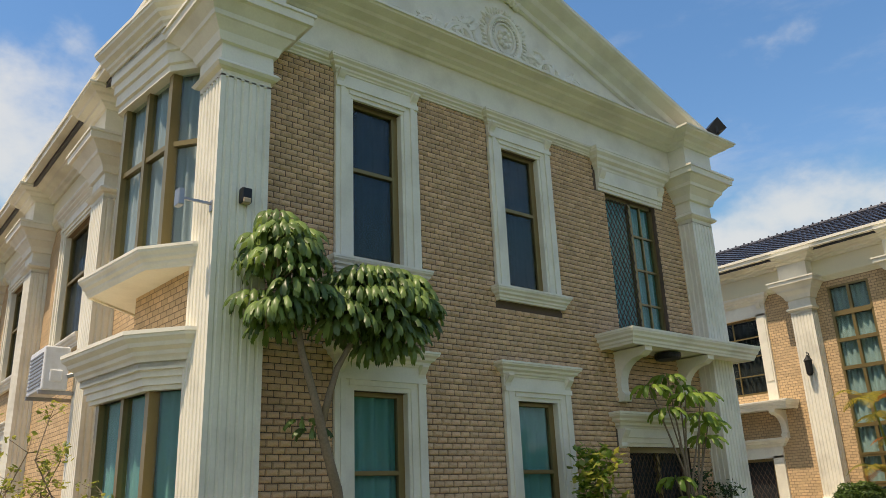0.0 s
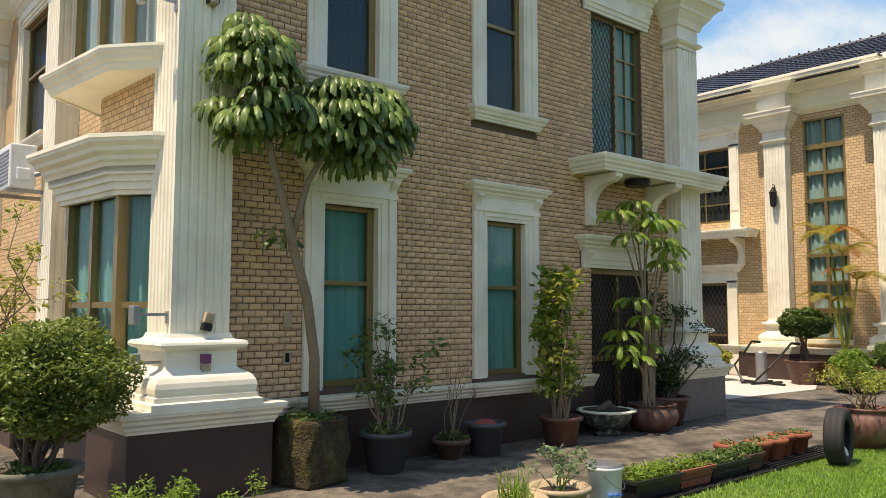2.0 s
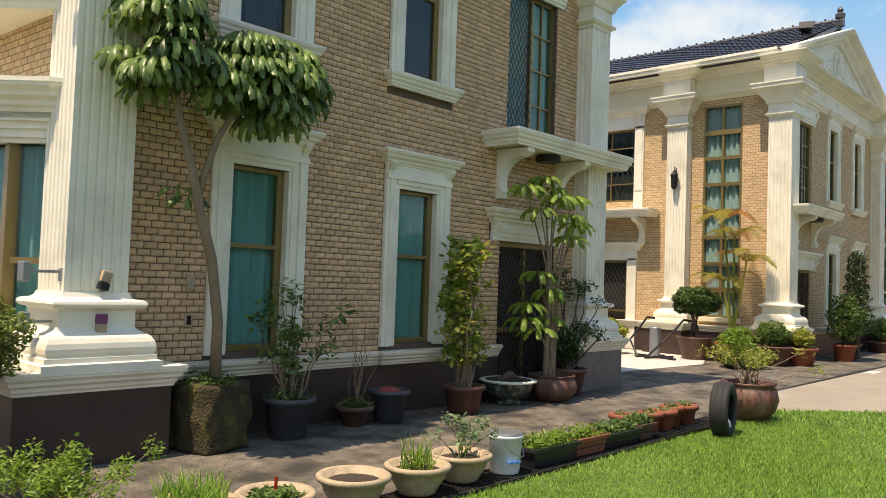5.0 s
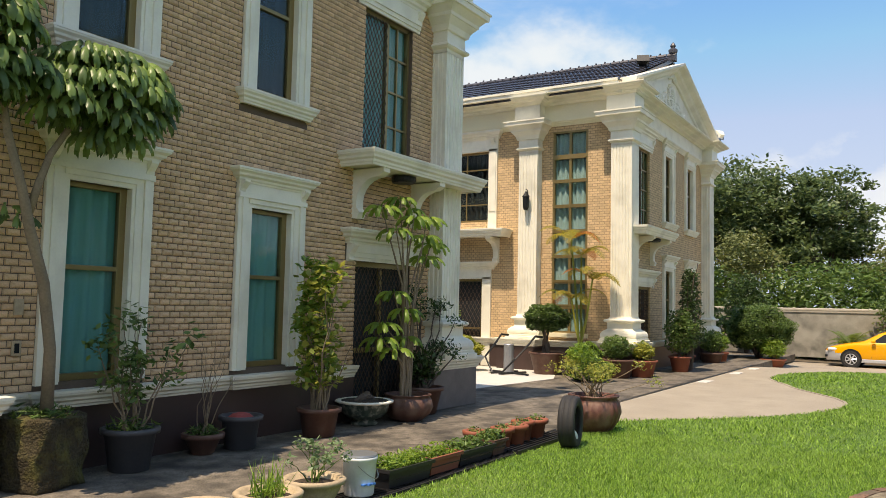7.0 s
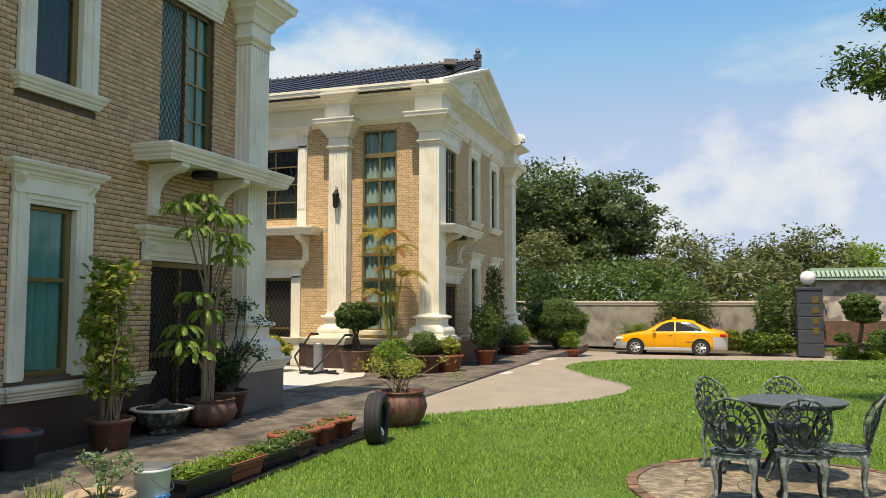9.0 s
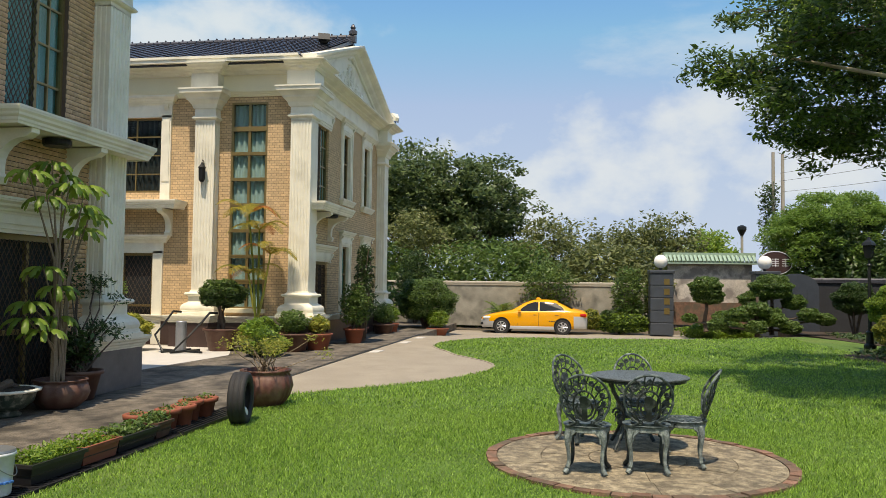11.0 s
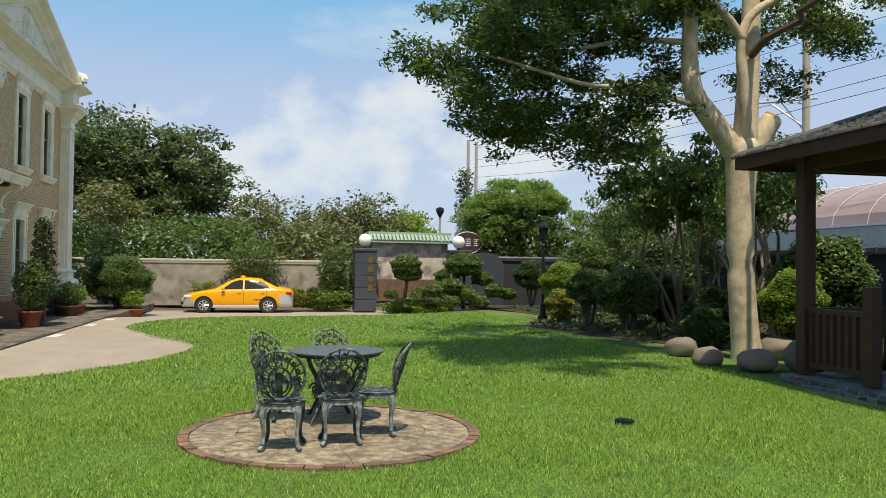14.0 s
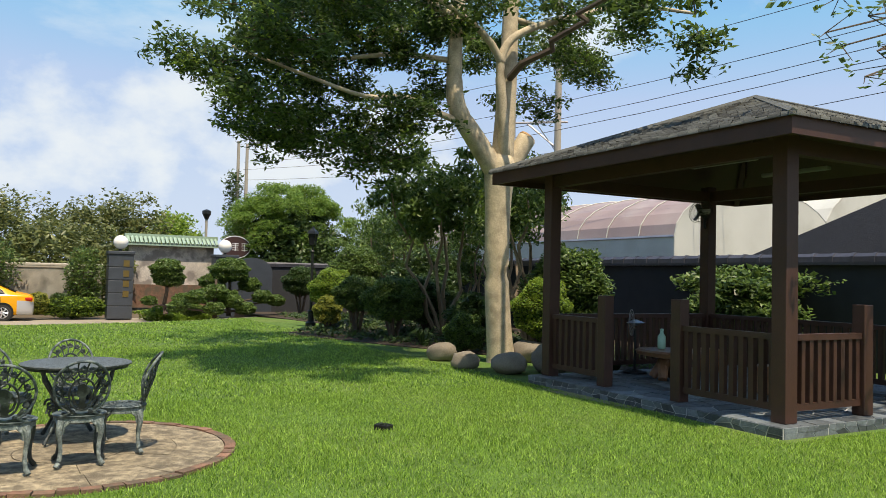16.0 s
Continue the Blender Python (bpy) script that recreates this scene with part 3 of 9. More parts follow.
def fluted_shaft(bm, cx, cy, half, z0, z1, n=6):
    outline = []
    for sx, sy, dx, dy in ((-1, -1, 1, 0), (1, -1, 0, 1), (1, 1, -1, 0), (-1, 1, 0, -1)):
        px, py = cx + sx * half, cy + sy * half
        nx, ny = -dy, dx
        outline.append((px, py))
        pitch = 2 * half / (n + 0.6)
        for i in range(n):
            c = pitch * (i + 0.8)
            for o, d in ((-0.22, 0), (-0.14, 0.012), (0, 0.017), (0.14, 0.012), (0.22, 0)):
                t = c + o * pitch
                outline.append((px + dx * t + nx * d, py + dy * t + ny * d))
    plate(bm, outline, z0, z1)
    return bm


def column(house, cx, cy, m0=None, stone=PLINTH):
    """A fluted square column on a stone pedestal."""
    m0 = m0 or Matrix.Identity(4)
    hs = 0.28
    bm = bmesh.new()
    box(bm, cx - hs, cy - hs, 5.93, cx + hs, cy + hs, 6.04)
    fluted_shaft(bm, cx, cy, hs, 1.42, 5.95)
    col = part("column", bm, WHITE, house, "tall fluted white column on a stone pedestal", m0)
    part("base", stack(bmesh.new(), cx, cy, [(0.52, 0.82), (0.52, 0.875), (0.485, 0.885), (0.485, 0.925), (0.462, 0.935), (0.475, 0.965), (0.478, 1.0), (0.468, 1.045), (0.445, 1.085), (0.41, 1.115), (0.37, 1.135), (0.345, 1.15), (0.335, 1.17),
                                             (0.335, 1.31), (0.345, 1.325), (0.385, 1.335), (0.405, 1.35), (0.413, 1.37), (0.405, 1.392), (0.385, 1.405), (0.33, 1.412), (0.305, 1.43), (0.29, 1.47)]), WHITE, col)
    part("capital", stack(bmesh.new(), cx, cy, [(0.27, 6.0), (0.33, 6.02), (0.355, 6.05), (0.33, 6.09), (0.295, 6.11), (0.29, 6.30), (0.33, 6.31), (0.36, 6.40), (0.44, 6.50), (0.46, 6.51),
                                                (0.47, 6.56), (0.56, 6.66), (0.60, 6.67), (0.61, 6.76), (0.63, 6.765), (0.63, 6.80), (0.3, 6.82)]), WHITE, col)
    part("pedestal", boxed(cx - 0.68, cy - 0.42, 0, cx + 0.68, cy + 0.68, 0.64, bevel=0.01), stone, col, "polished dark granite pedestal block")
    bm = bmesh.new()
    a = 0.68
    sweep(bm, [(cx - a, cy - 0.42), (cx + a, cy - 0.42), (cx + a, cy + 0.68), (cx - a, cy + 0.68)], cornice(0.63, 0.19, 0.10), closed=True)
    box(bm, cx - a, cy - 0.42, 0.66, cx + a, cy + 0.68, 0.815)
    part("pedestal_cap", bm, WHITE, col)
    # the entablature breaks forward over the column
    bm = bmesh.new()
    box(bm, cx - 0.38, cy - 0.38, 6.8, cx + 0.38, cy + 0.38, 7.26)
    sweep(bm, [(cx - 0.38, cy + 0.38), (cx - 0.38, cy - 0.38), (cx + 0.38, cy - 0.38), (cx + 0.38, cy + 0.38)], cornice(7.24, 0.22, 0.34))
    box(bm, cx - 0.40, cy - 0.40, 7.25, cx + 0.40, cy + 0.38, 7.458)
    part("entablature_block", bm, WHITE, col)
    return col


def lattice(bm, u0, u1, z0, z1, y, pitch=0.09, r=0.006):
    """A diamond security grille."""
    w, h = u1 - u0, z1 - z0
    k = 1.7
    for s in (-1, 1):
        c = -h / k if s > 0 else 0.0
        while c < w + (0 if s > 0 else h / k):
            # a bar starts at u = c on the bottom and climbs at slope k towards s
            pts = []
            for z in (0.0, h):
                pts.append((c + s * z / k, z))
            (ua, za), (ub, zb) = pts
            t0, t1 = 0.0, 1.0
            du = ub - ua
            for lim, sign in ((0.0, 1), (w, -1)):
                fa, fb = sign * (ua - lim), sign * (ub - lim)
                if fa < 0 and fb < 0:
                    t0, t1 = 1, 0
                elif fa < 0:
                    t0 = max(t0, fa / (fa - fb))
                elif fb < 0:
                    t1 = min(t1, fa / (fa - fb))
            if t1 - t0 > 0.02:
                p, q = (u0 + ua + du * t0, y + s * 0.003, z0 + h * t0), (u0 + ua + du * t1, y + s * 0.003, z0 + h * t1)
                tube(bm, [p, q], r, 4)
            c += pitch
    return bm


def balcony_slab(house, u0, u1, out, z, m0, brackets):
    """A moulded balcony slab on scrolled brackets."""
    bm = bmesh.new()
    sweep(bm, [(u0, 0.0), (u0, -out + 0.1), (u1, -out + 0.1), (u1, 0.0)], cornice(z - 0.24, 0.22, 0.10))
    box(bm, u0, -out + 0.1, z - 0.22, u1, 0.0, z - 0.03)
    slab = part("balcony", bm, WHITE, house, "white moulded balcony slab on scrolled brackets", m0)
    for u in brackets:
        bm = bmesh.new()
        pts = [(0, z - 0.24), (-0.50, z - 0.24), (-0.50, z - 0.30), (-0.42, z - 0.36)]
        for i in range(7):
            a = math.pi / 2 * i / 6
            pts.append((-0.42 + 0.34 * math.sin(a), z - 0.70 + 0.34 * math.cos(a)))
        pts += [(-0.08, z - 0.80), (-0.13, z - 0.86), (-0.10, z - 0.95), (0, z - 0.95)]
        a = [bm.verts.new((u - 0.08, y * out / 0.6, zz)) for y, zz in pts]
        b = [bm.verts.new((u + 0.08, y * out / 0.6, zz)) for y, zz in pts]
        bm.faces.new(a)
        bm.faces.new(b[::-1])
        for j in range(len(pts)):
            k = (j + 1) % len(pts)
            bm.faces.new((a[j], b[j], b[k], a[k]))
        part("bracket", bm, WHITE, slab)
    return slab


def french_window(house, u0, u1, z0, z1, m0, split, curtain):
    """A balcony door: a lattice grille on one leaf, small panes in the other."""
    m = m0 @ Matrix.Translation(((u0 + u1) / 2, 0.0, z0))
    w, h = u1 - u0, z1 - z0
    s = split - (u0 + u1) / 2
    bm = bmesh.new()
    for a, b, c, d in ((-w / 2, -w / 2 + 0.04, 0, h), (w / 2 - 0.05, w / 2, 0, h), (-w / 2, w / 2, 0, 0.06), (-w / 2, w / 2, h - 0.05, h), (s - 0.03, s + 0.03, 0, h)):
        box(bm, a, 0.06, c, b, 0.13, d)
    g0, g1 = (s + 0.03, w / 2 - 0.05)
    um = (g0 + g1) / 2
    door = part("balcony_door", bm, BRONZE, house, "bronze glazed balcony door with a diamond grille leaf", m)
    part("glazing_bar", boxed(um - 0.015, 0.075, 0, um + 0.015, 0.115, h), BRONZE, door)
    for i in (1, 2, 3):
        part("glazing_bar", boxed(g0, 0.072, h * i / 4 - 0.015, g1, 0.112, h * i / 4 + 0.015), BRONZE, door)
    part("grille", lattice(bmesh.new(), -w / 2 + 0.04, s - 0.03, 0.06, h - 0.05, 0.05), GRILLE, door, "dark diamond lattice grille")
    glazing(door, w, h, [(g0, g1, 0.06, h - 0.05), (-w / 2 + 0.04, s - 0.03, 0.06, h - 0.05)], Matrix.Identity(4), curtain, 0.1)
    return door


def relief(house, m0):
    """The plaster wreath and scrolls in the gable."""
    bm = bmesh.new()
    cz = 8.12
    ring = [2 * math.pi * i / 40 for i in range(41)]
    tube(bm, [(0.30 * math.cos(a), -0.05, cz + 0.36 * math.sin(a)) for a in ring], 0.045, 8)
    tube(bm, [(0.20 * math.cos(a), -0.05, cz + 0.25 * math.sin(a)) for a in ring], 0.022, 6)
    for i in range(34):
        a = 2 * math.pi * i / 34
        bmesh.ops.create_icosphere(bm, subdivisions=1, radius=0.026, matrix=Matrix.Translation((0.25 * math.cos(a), -0.06, cz + 0.305 * math.sin(a))))
    rl = random.Random(8)
    for i in range(44):
        a = 2 * math.pi * i / 44
        q = 0.39 + 0.08 * rl.random()
        bmesh.ops.create_icosphere(bm, subdivisions=1, radius=0.062, matrix=Matrix.Translation((q * math.cos(a), -0.03, cz + 1.12 * q * math.sin(a))) @ Matrix.Rotation(-a + 0.9 * (rl.random() - 0.5), 4, "Y") @ Matrix.Diagonal((1.25, 0.8, 0.55, 1)))
    for i in range(9):
        a = 2 * math.pi * i / 8
        q = 0.10 if i < 8 else 0.0
        bmesh.ops.create_icosphere(bm, subdivisions=1, radius=0.055, matrix=Matrix.Translation((q * math.cos(a), -0.05, cz + 1.2 * q * math.sin(a))))
    for i in range(7):
        bmesh.ops.create_icosphere(bm, subdivisions=1, radius=0.085, matrix=Matrix.Translation((-0.27 + 0.09 * i, -0.08, cz + 0.64 + 0.10 * math.cos((i - 3) * 0.5))))
    part("wreath", bm, WHITE, house, "moulded plaster wreath in the gable", m0)
    r2 = random.Random(4)
    for s in (-1, 1):
        bm = bmesh.new()
        for i in range(70):
            t = i / 69
            u = s * (0.58 + 1.95 * t)
            z = 7.60 + 0.50 * (1 - t) * (0.55 + 0.45 * math.sin(t * 17)) + 0.10 * r2.random() * (1 - 0.6 * t)
            bmesh.ops.create_icosphere(bm, subdivisions=1, radius=0.115 * (1 - 0.5 * t) * (0.6 + 0.7 * r2.random()), matrix=Matrix.Translation((u, -0.03, z)) @ Matrix.Rotation(r2.random() * 3, 4, "Y") @ Matrix.Diagonal((1.7, 0.7, 0.55, 1)))
        for c, q in ((0.86, 0.26), (1.42, 0.21), (1.95, 0.16), (2.4, 0.11)):
            pts = [(s * (c + q * (1 - k / 22) * math.cos(k * 0.5)), -0.05, 7.60 + q * 0.75 + q * (1 - k / 22) * math.sin(k * 0.5)) for k in range(18)]
            tube(bm, pts, [0.25 * q * (1 - k / 26) for k in range(18)], 6)
        part("scroll_relief", bm, WHITE, house, "moulded plaster leaf scrolls in the gable", m0)


def roof_tiles(name, house, x_eave, z_eave, x_ridge, z_ridge, y0, y1, m0, dx=0.30, dy=0.26):
    """Rows of curved glazed tiles on one slope, joined."""
    run = math.hypot(x_ridge - x_eave, z_ridge - z_eave)
    rows, cols = int(run / dx), int((y1 - y0) / dy)
    sx, sz = (x_ridge - x_eave) / run, (z_ridge - z_eave) / run
    nx, nz = -sz * np.sign(sx), abs(sx)
    verts, faces = [], []
    for i in range(rows):
        for j in range(cols):
            b = len(verts)
            for t, lift in ((i * dx, 0.055), ((i + 1) * dx + 0.03, 0.02)):
                for k, hgt in ((0.0, 0.0), (0.25, 0.05), (0.5, 0.07), (0.75, 0.05), (1.0, 0.0)):
                    o = lift + hgt
                    verts.append((x_eave + sx * t + nx * o, y0 + (j + k) * dy, z_eave + sz * t + nz * o))
            for k in range(4):
                faces.append((b + k, b + k + 1, b + k + 6, b + k + 5))
            # the tile's front edge
            for k in range(4):
                faces.append((b + k, b + k + 1, b + 10 + k + 1, b + 10 + k))
            for k, hgt in ((0.0, 0.0), (0.25, 0.05), (0.5, 0.07), (0.75, 0.05), (1.0, 0.0)):
                o = hgt + 0.02
                verts.append((x_eave + sx * i * dx + nx * o, y0 + (j + k) * dy, z_eave + sz * i * dx + nz * o))
    ob = raw(name, verts, faces, ROOF, house, m0)
    return tagged(ob, "rows of curved dark glazed roof tiles", kind="stuff")


def gable_front(house, centre, m0):
    """Frieze, cornice, gable triangle and raking cornices over the front."""
    u0, u1 = -4.1, 4.1
    bm = bmesh.new()
    box(bm, u0, -0.06, 6.80, u1, 0.25, 7.27)
    sweep(bm, [(u0, -0.02), (u1, -0.02)], cornice(6.66, 0.15, 0.10))
    part("frieze", bm, WHITE, house, "", m0)
    bm = bmesh.new()
    sweep(bm, [(u0, -0.06), (u1, -0.06)], cornice(7.24, 0.22, 0.46))
    part("cornice", bm, WHITE, house, "", m0)
    zb, za, half = 7.45, 9.02, 4.5
    bm = bmesh.new()
    a = [bm.verts.new(p) for p in ((-half, -0.04, zb), (half, -0.04, zb), (0, -0.04, za))]
    b = [bm.verts.new(p) for p in ((-half, 0.2, zb), (half, 0.2, zb), (0, 0.2, za))]
    bm.faces.new(a)
    bm.faces.new(b[::-1])
    for j in range(3):
        bm.faces.new((a[j], b[j], b[(j + 1) % 3], a[(j + 1) % 3]))
    part("gable", bm, WHITE, house, "smooth white gable triangle", m0)
    for s in (-1, 1):
        bm = bmesh.new()
        d = Vector((-s * half, 0, za - zb)).normalized()
        nrm = Vector((s * d.z if s < 0 else d.z, 0, abs(d.x)))
        prof = [(0.0, -0.25), (-0.10, -0.25), (-0.12, -0.18), (-0.24, -0.12), (-0.28, -0.04), (-0.44, 0.02), (-0.48, 0.06), (-0.48, 0.12), (0.3, 0.12), (0.3, -0.05)]
        rings = []
        for base in (Vector((s * (half + 0.12), 0, zb + 0.05)), Vector((0, 0, za + 0.09))):
            rings.append([bm.verts.new((base.x, y, base.z + o)) for y, o in prof])
        for j in range(len(prof)):
            k = (j + 1) % len(prof)
            bm.faces.new((rings[0][j], rings[1][j], rings[1][k], rings[0][k]))
        bm.faces.new(rings[0])
        bm.faces.new(rings[1])
        part("raking_cornice", bm, WHITE, house, "", m0)
    relief(house, m0)


def wall_bricks(house, wall, u0, u1, z0, z1, holes, near):
    """Split-face tiles on the front wall: single pieces over the stretch that is passed nearest, the rest joined."""
    L, Hh, g, dep = 0.137, 0.0685, 0.008, 0.016
    r3 = np.random.default_rng(3)
    singles, joined = [], []
    row = 0
    z = z0
    while z + Hh * 0.5 < z1:
        u = u0 - (L / 2 if row % 2 else 0)
        zt = min(z + Hh, z1)
        while u < u1 - 0.01:
            spans = [(max(u, u0), min(u + L, u1))]
            for a, b, c, d in holes:
                if zt > c + 0.01 and z < d - 0.01:
                    spans = [s for lo, hi in spans for s in ((lo, min(hi, a)), (max(lo, b), hi)) if s[1] - s[0] > 0.025]
            for lo, hi in spans:
                if hi - lo > 0.025:
                    whole = hi - lo > L - 0.001
                    item = (lo + g / 2, hi - g / 2, z + g / 2, zt - g / 2)
                    (singles if whole and near(lo, z) and len(singles) < 300 else joined).append(item)
            u += L
        z += Hh
        row += 1
    verts, faces = [], []
    for a, b, c, d in joined:
        k = len(verts)
        pu, pz, pd = (a + b) / 2 + r3.normal() * 0.012, (c + d) / 2 + r3.normal() * 0.006, dep * (1.3 + 0.6 * r3.random())
        e = 0.010
        verts += [(a, 0, c), (b, 0, c), (b, 0, d), (a, 0, d), (a + e, -dep, c + e), (b - e, -dep, c + e), (b - e, -dep, d - e), (a + e, -dep, d - e), (pu, -pd, pz)]
        faces += [(k, k + 1, k + 5), (k, k + 5, k + 4), (k + 1, k + 2, k + 6), (k + 1, k + 6, k + 5), (k + 2, k + 3, k + 7), (k + 2, k + 7, k + 6), (k + 3, k, k + 4), (k + 3, k + 4, k + 7),
                  (k + 4, k + 5, k + 8), (k + 5, k + 6, k + 8), (k + 6, k + 7, k + 8), (k + 7, k + 4, k + 8)]
    tagged(raw("brick_field", verts, faces, BRICK_J, wall), "tan split-face brick tiles in running bond", kind="stuff")
    meshes = []
    for v in range(5):
        w2, h2, e = (L - g) / 2, (Hh - g) / 2, 0.010
        pu, pz, pd = r3.normal() * 0.012, r3.normal() * 0.006, dep * (1.3 + 0.6 * r3.random())
        me = bpy.data.meshes.new("brick")
        me.from_pydata([(-w2, 0, -h2), (w2, 0, -h2), (w2, 0, h2), (-w2, 0, h2), (-w2 + e, -dep, -h2 + e), (w2 - e, -dep, -h2 + e), (w2 - e, -dep, h2 - e), (-w2 + e, -dep, h2 - e), (pu, -pd, pz)], [],
                       [(0, 1, 5, 4), (1, 2, 6, 5), (2, 3, 7, 6), (3, 0, 4, 7), (4, 5, 8), (5, 6, 8), (6, 7, 8), (7, 4, 8), (3, 2, 1, 0)])
        me.materials.append(BRICK)
        meshes.append(me)
    for i, (a, b, c, d) in enumerate(singles):
        ob = new("brick", meshes[i % 5])
        ob.parent = wall
        ob.location = ((a + b) / 2, 0, (c + d) / 2)


def flood_lamp(m, label, body=None):
    lamp = thing("flood_light", label, "flood light", m)
    bm = bmesh.new()
    tube(bm, [(0, 0, 0), (0, 0, 0.12)], 0.025)
    box(bm, -0.16, -0.02, 0.10, -0.14, 0.02, 0.24)
    box(bm, 0.14, -0.02, 0.10, 0.16, 0.02, 0.24)
    box(bm, -0.16, -0.02, 0.10, 0.16, 0.02, 0.12)
    part("bracket", bm, LAMPBLACK, lamp)
    tilt = Matrix.Translation((0, 0, 0.24)) @ Matrix.Rotation(radians(-35), 4, "X")
    bm = bmesh.new()
    a = [bm.verts.new((x, -0.12, z)) for x, z in ((-0.17, -0.13), (0.17, -0.13), (0.17, 0.13), (-0.17, 0.13))]
    b = [bm.verts.new((x, 0.10, z)) for x, z in ((-0.09, -0.07), (0.09, -0.07), (0.09, 0.07), (-0.09, 0.07))]
    bm.faces.new(b)
    for j in range(4):
        bm.faces.new((a[j], a[(j + 1) % 4], b[(j + 1) % 4], b[j]))
    sweep(bm, [(-0.17, 0), (0.17, 0)], [(0.12, -0.13), (0.14, -0.13), (0.14, 0.13), (0.12, 0.13), (0.12, 0.11), (0.125, 0.11), (0.125, -0.11), (0.12, -0.11)])
    part("housing", bm, body or LAMPBLACK, lamp, "", tilt)
    part("lens", boxed(-0.15, -0.118, -0.11, 0.15, -0.112, 0.11), HEADLIGHT, lamp, "clear glass lens", tilt)
    return lamp


def wall_lantern(house, loc, m0):
    m = m0 @ Matrix.Translation(loc)
    bm = bmesh.new()
    lathe(bm, [(0.05, -0.22), (0.09, -0.16), (0.10, 0.14), (0.12, 0.15), (0.05, 0.24), (0.015, 0.30)], 6, 0, -0.14)
    tube(bm, [(0, 0, 0.1), (0, -0.05, 0.34), (0, -0.14, 0.36), (0, -0.14, 0.26)], 0.014)
    box(bm, -0.03, -0.02, -0.05, 0.03, 0.0, 0.15)
    return part("wall_lantern", bm, LAMPBLACK, house, "black iron wall lantern", m)


FRONT = Matrix.Identity(4)
SIDE_X = -4.09
SIDE = Matrix.Translation((SIDE_X, 0, 0)) @ Matrix.Rotation(radians(-90), 4, "Z")   # local x runs towards the front, y into the house


def side_at(y):
    """The local u on the side wall of a place y behind the front wall."""
    return -y


def house_shell(name, label, at, flip, wins, door_u, balc, holes, bricks):
    house = thing(name, label, "house", Matrix.Translation(at))
    bm = bmesh.new()
    opening_wall(bm, -4.1, 4.1, 0.62, 6.8, holes)
    wall = part("wall", bm, MORTAR if bricks else BRICK_FAR, house, "front wall of tan split-face brick")
    segs = [(-4.1, door_u - 0.72), (door_u + 0.72, 4.1)]
    bm = bmesh.new()
    for a, b in segs:
        if b - a > 0.1:
            box(bm, a, -0.05, 0.0, b, 0.25, 0.63)
    part("plinth", bm, PLINTH, house, "polished dark granite plinth")
    for a, b in segs:
        if b - a > 0.1:
            bm = bmesh.new()
            path = [(a, -0.05)]
            for u in sorted(wins):
                if a < u < b:
                    path += [(u - 0.62, -0.05), (u - 0.62, -0.10), (u + 0.62, -0.10), (u + 0.62, -0.05)]
            path.append((b, -0.05))
            sweep(bm, path, cornice(0.62, 0.17, 0.10))
            box(bm, a, -0.055, 0.63, b, 0.04, 0.787)
            part("plinth_moulding", bm, WHITE, house)
    for u in wins:
        sash_window(house, u, 0.86, 2.83, FRONT, TEAL, sill=False)
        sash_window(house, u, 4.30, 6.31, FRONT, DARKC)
    # balcony door above, entrance below
    french_window(house, door_u - 0.62, door_u + 0.62, 3.9, 6.14, FRONT, door_u + 0.04, TEAL)
    bm = bmesh.new()
    o = 0.80
    for z, t, d in ((6.14, 0.05, 0.03), (6.19, 0.07, 0.05), (6.26, 0.22, 0.07)):
        box(bm, door_u - o, -d, z, door_u + o, 0, z + t)
    sweep(bm, [(door_u - o, 0.0), (door_u - o, -0.06), (door_u + o, -0.06), (door_u + o, 0.0)], cornice(6.48, 0.31, 0.16))
    box(bm, door_u - o, -0.065, 6.49, door_u + o, 0, 6.78)
    console(bm, door_u - o + 0.07, 6.48, 0.3, 0.12)
    console(bm, door_u + o - 0.07, 6.48, 0.3, 0.12)
    part("door_lintel", bm, WHITE, house)
    b0, b1 = balc
    balcony_slab(house, b0, b1, 0.68, 3.86, FRONT, [door_u - 0.75, door_u + 0.75])
    bm = bmesh.new()
    lathe(bm, [(0.17, 3.53), (0.19, 3.56), (0.19, 3.62)], 20, door_u + 0.05, -0.3)
    part("porch_lamp", bm, LAMPBLACK, house, "round black porch lamp under the balcony")
    m = Matrix.Translation((door_u, 0, 0))
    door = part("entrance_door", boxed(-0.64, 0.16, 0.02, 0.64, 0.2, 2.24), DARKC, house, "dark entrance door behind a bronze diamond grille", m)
    for a, b, c, d in ((-0.70, -0.64, 0, 2.3), (0.64, 0.70, 0, 2.3), (-0.03, 0.03, 0.08, 2.22)):
        part("stile", boxed(a, 0.05, c, b, 0.11, d), BRONZE, door)
    for c, d in ((2.22, 2.3), (0.95, 1.02), (0, 0.08)):
        part("rail", boxed(-0.64, 0.053, c, 0.64, 0.113, d), BRONZE, door)
    part("grille", lattice(bmesh.new(), -0.64, 0.64, 0.08, 2.22, 0.045), GRILLE, door, "dark diamond lattice grille")
    bm = bmesh.new()
    for z, t, d in ((2.3, 0.05, 0.03), (2.35, 0.07, 0.05), (2.42, 0.12, 0.07)):
        box(bm, door_u - 0.85, -d, z, door_u + 0.85, 0, z + t)
    sweep(bm, [(door_u - 0.92, 0.0), (door_u - 0.92, -0.06), (door_u + 0.92, -0.06), (door_u + 0.92, 0.0)], cornice(2.54, 0.22, 0.15))
    box(bm, door_u - 0.92, -0.065, 2.55, door_u + 0.92, 0, 2.755)
    console(bm, door_u - 0.85, 2.54, 0.26, 0.12)
    console(bm, door_u + 0.85, 2.54, 0.26, 0.12)
    part("entrance_lintel", bm, WHITE, house)
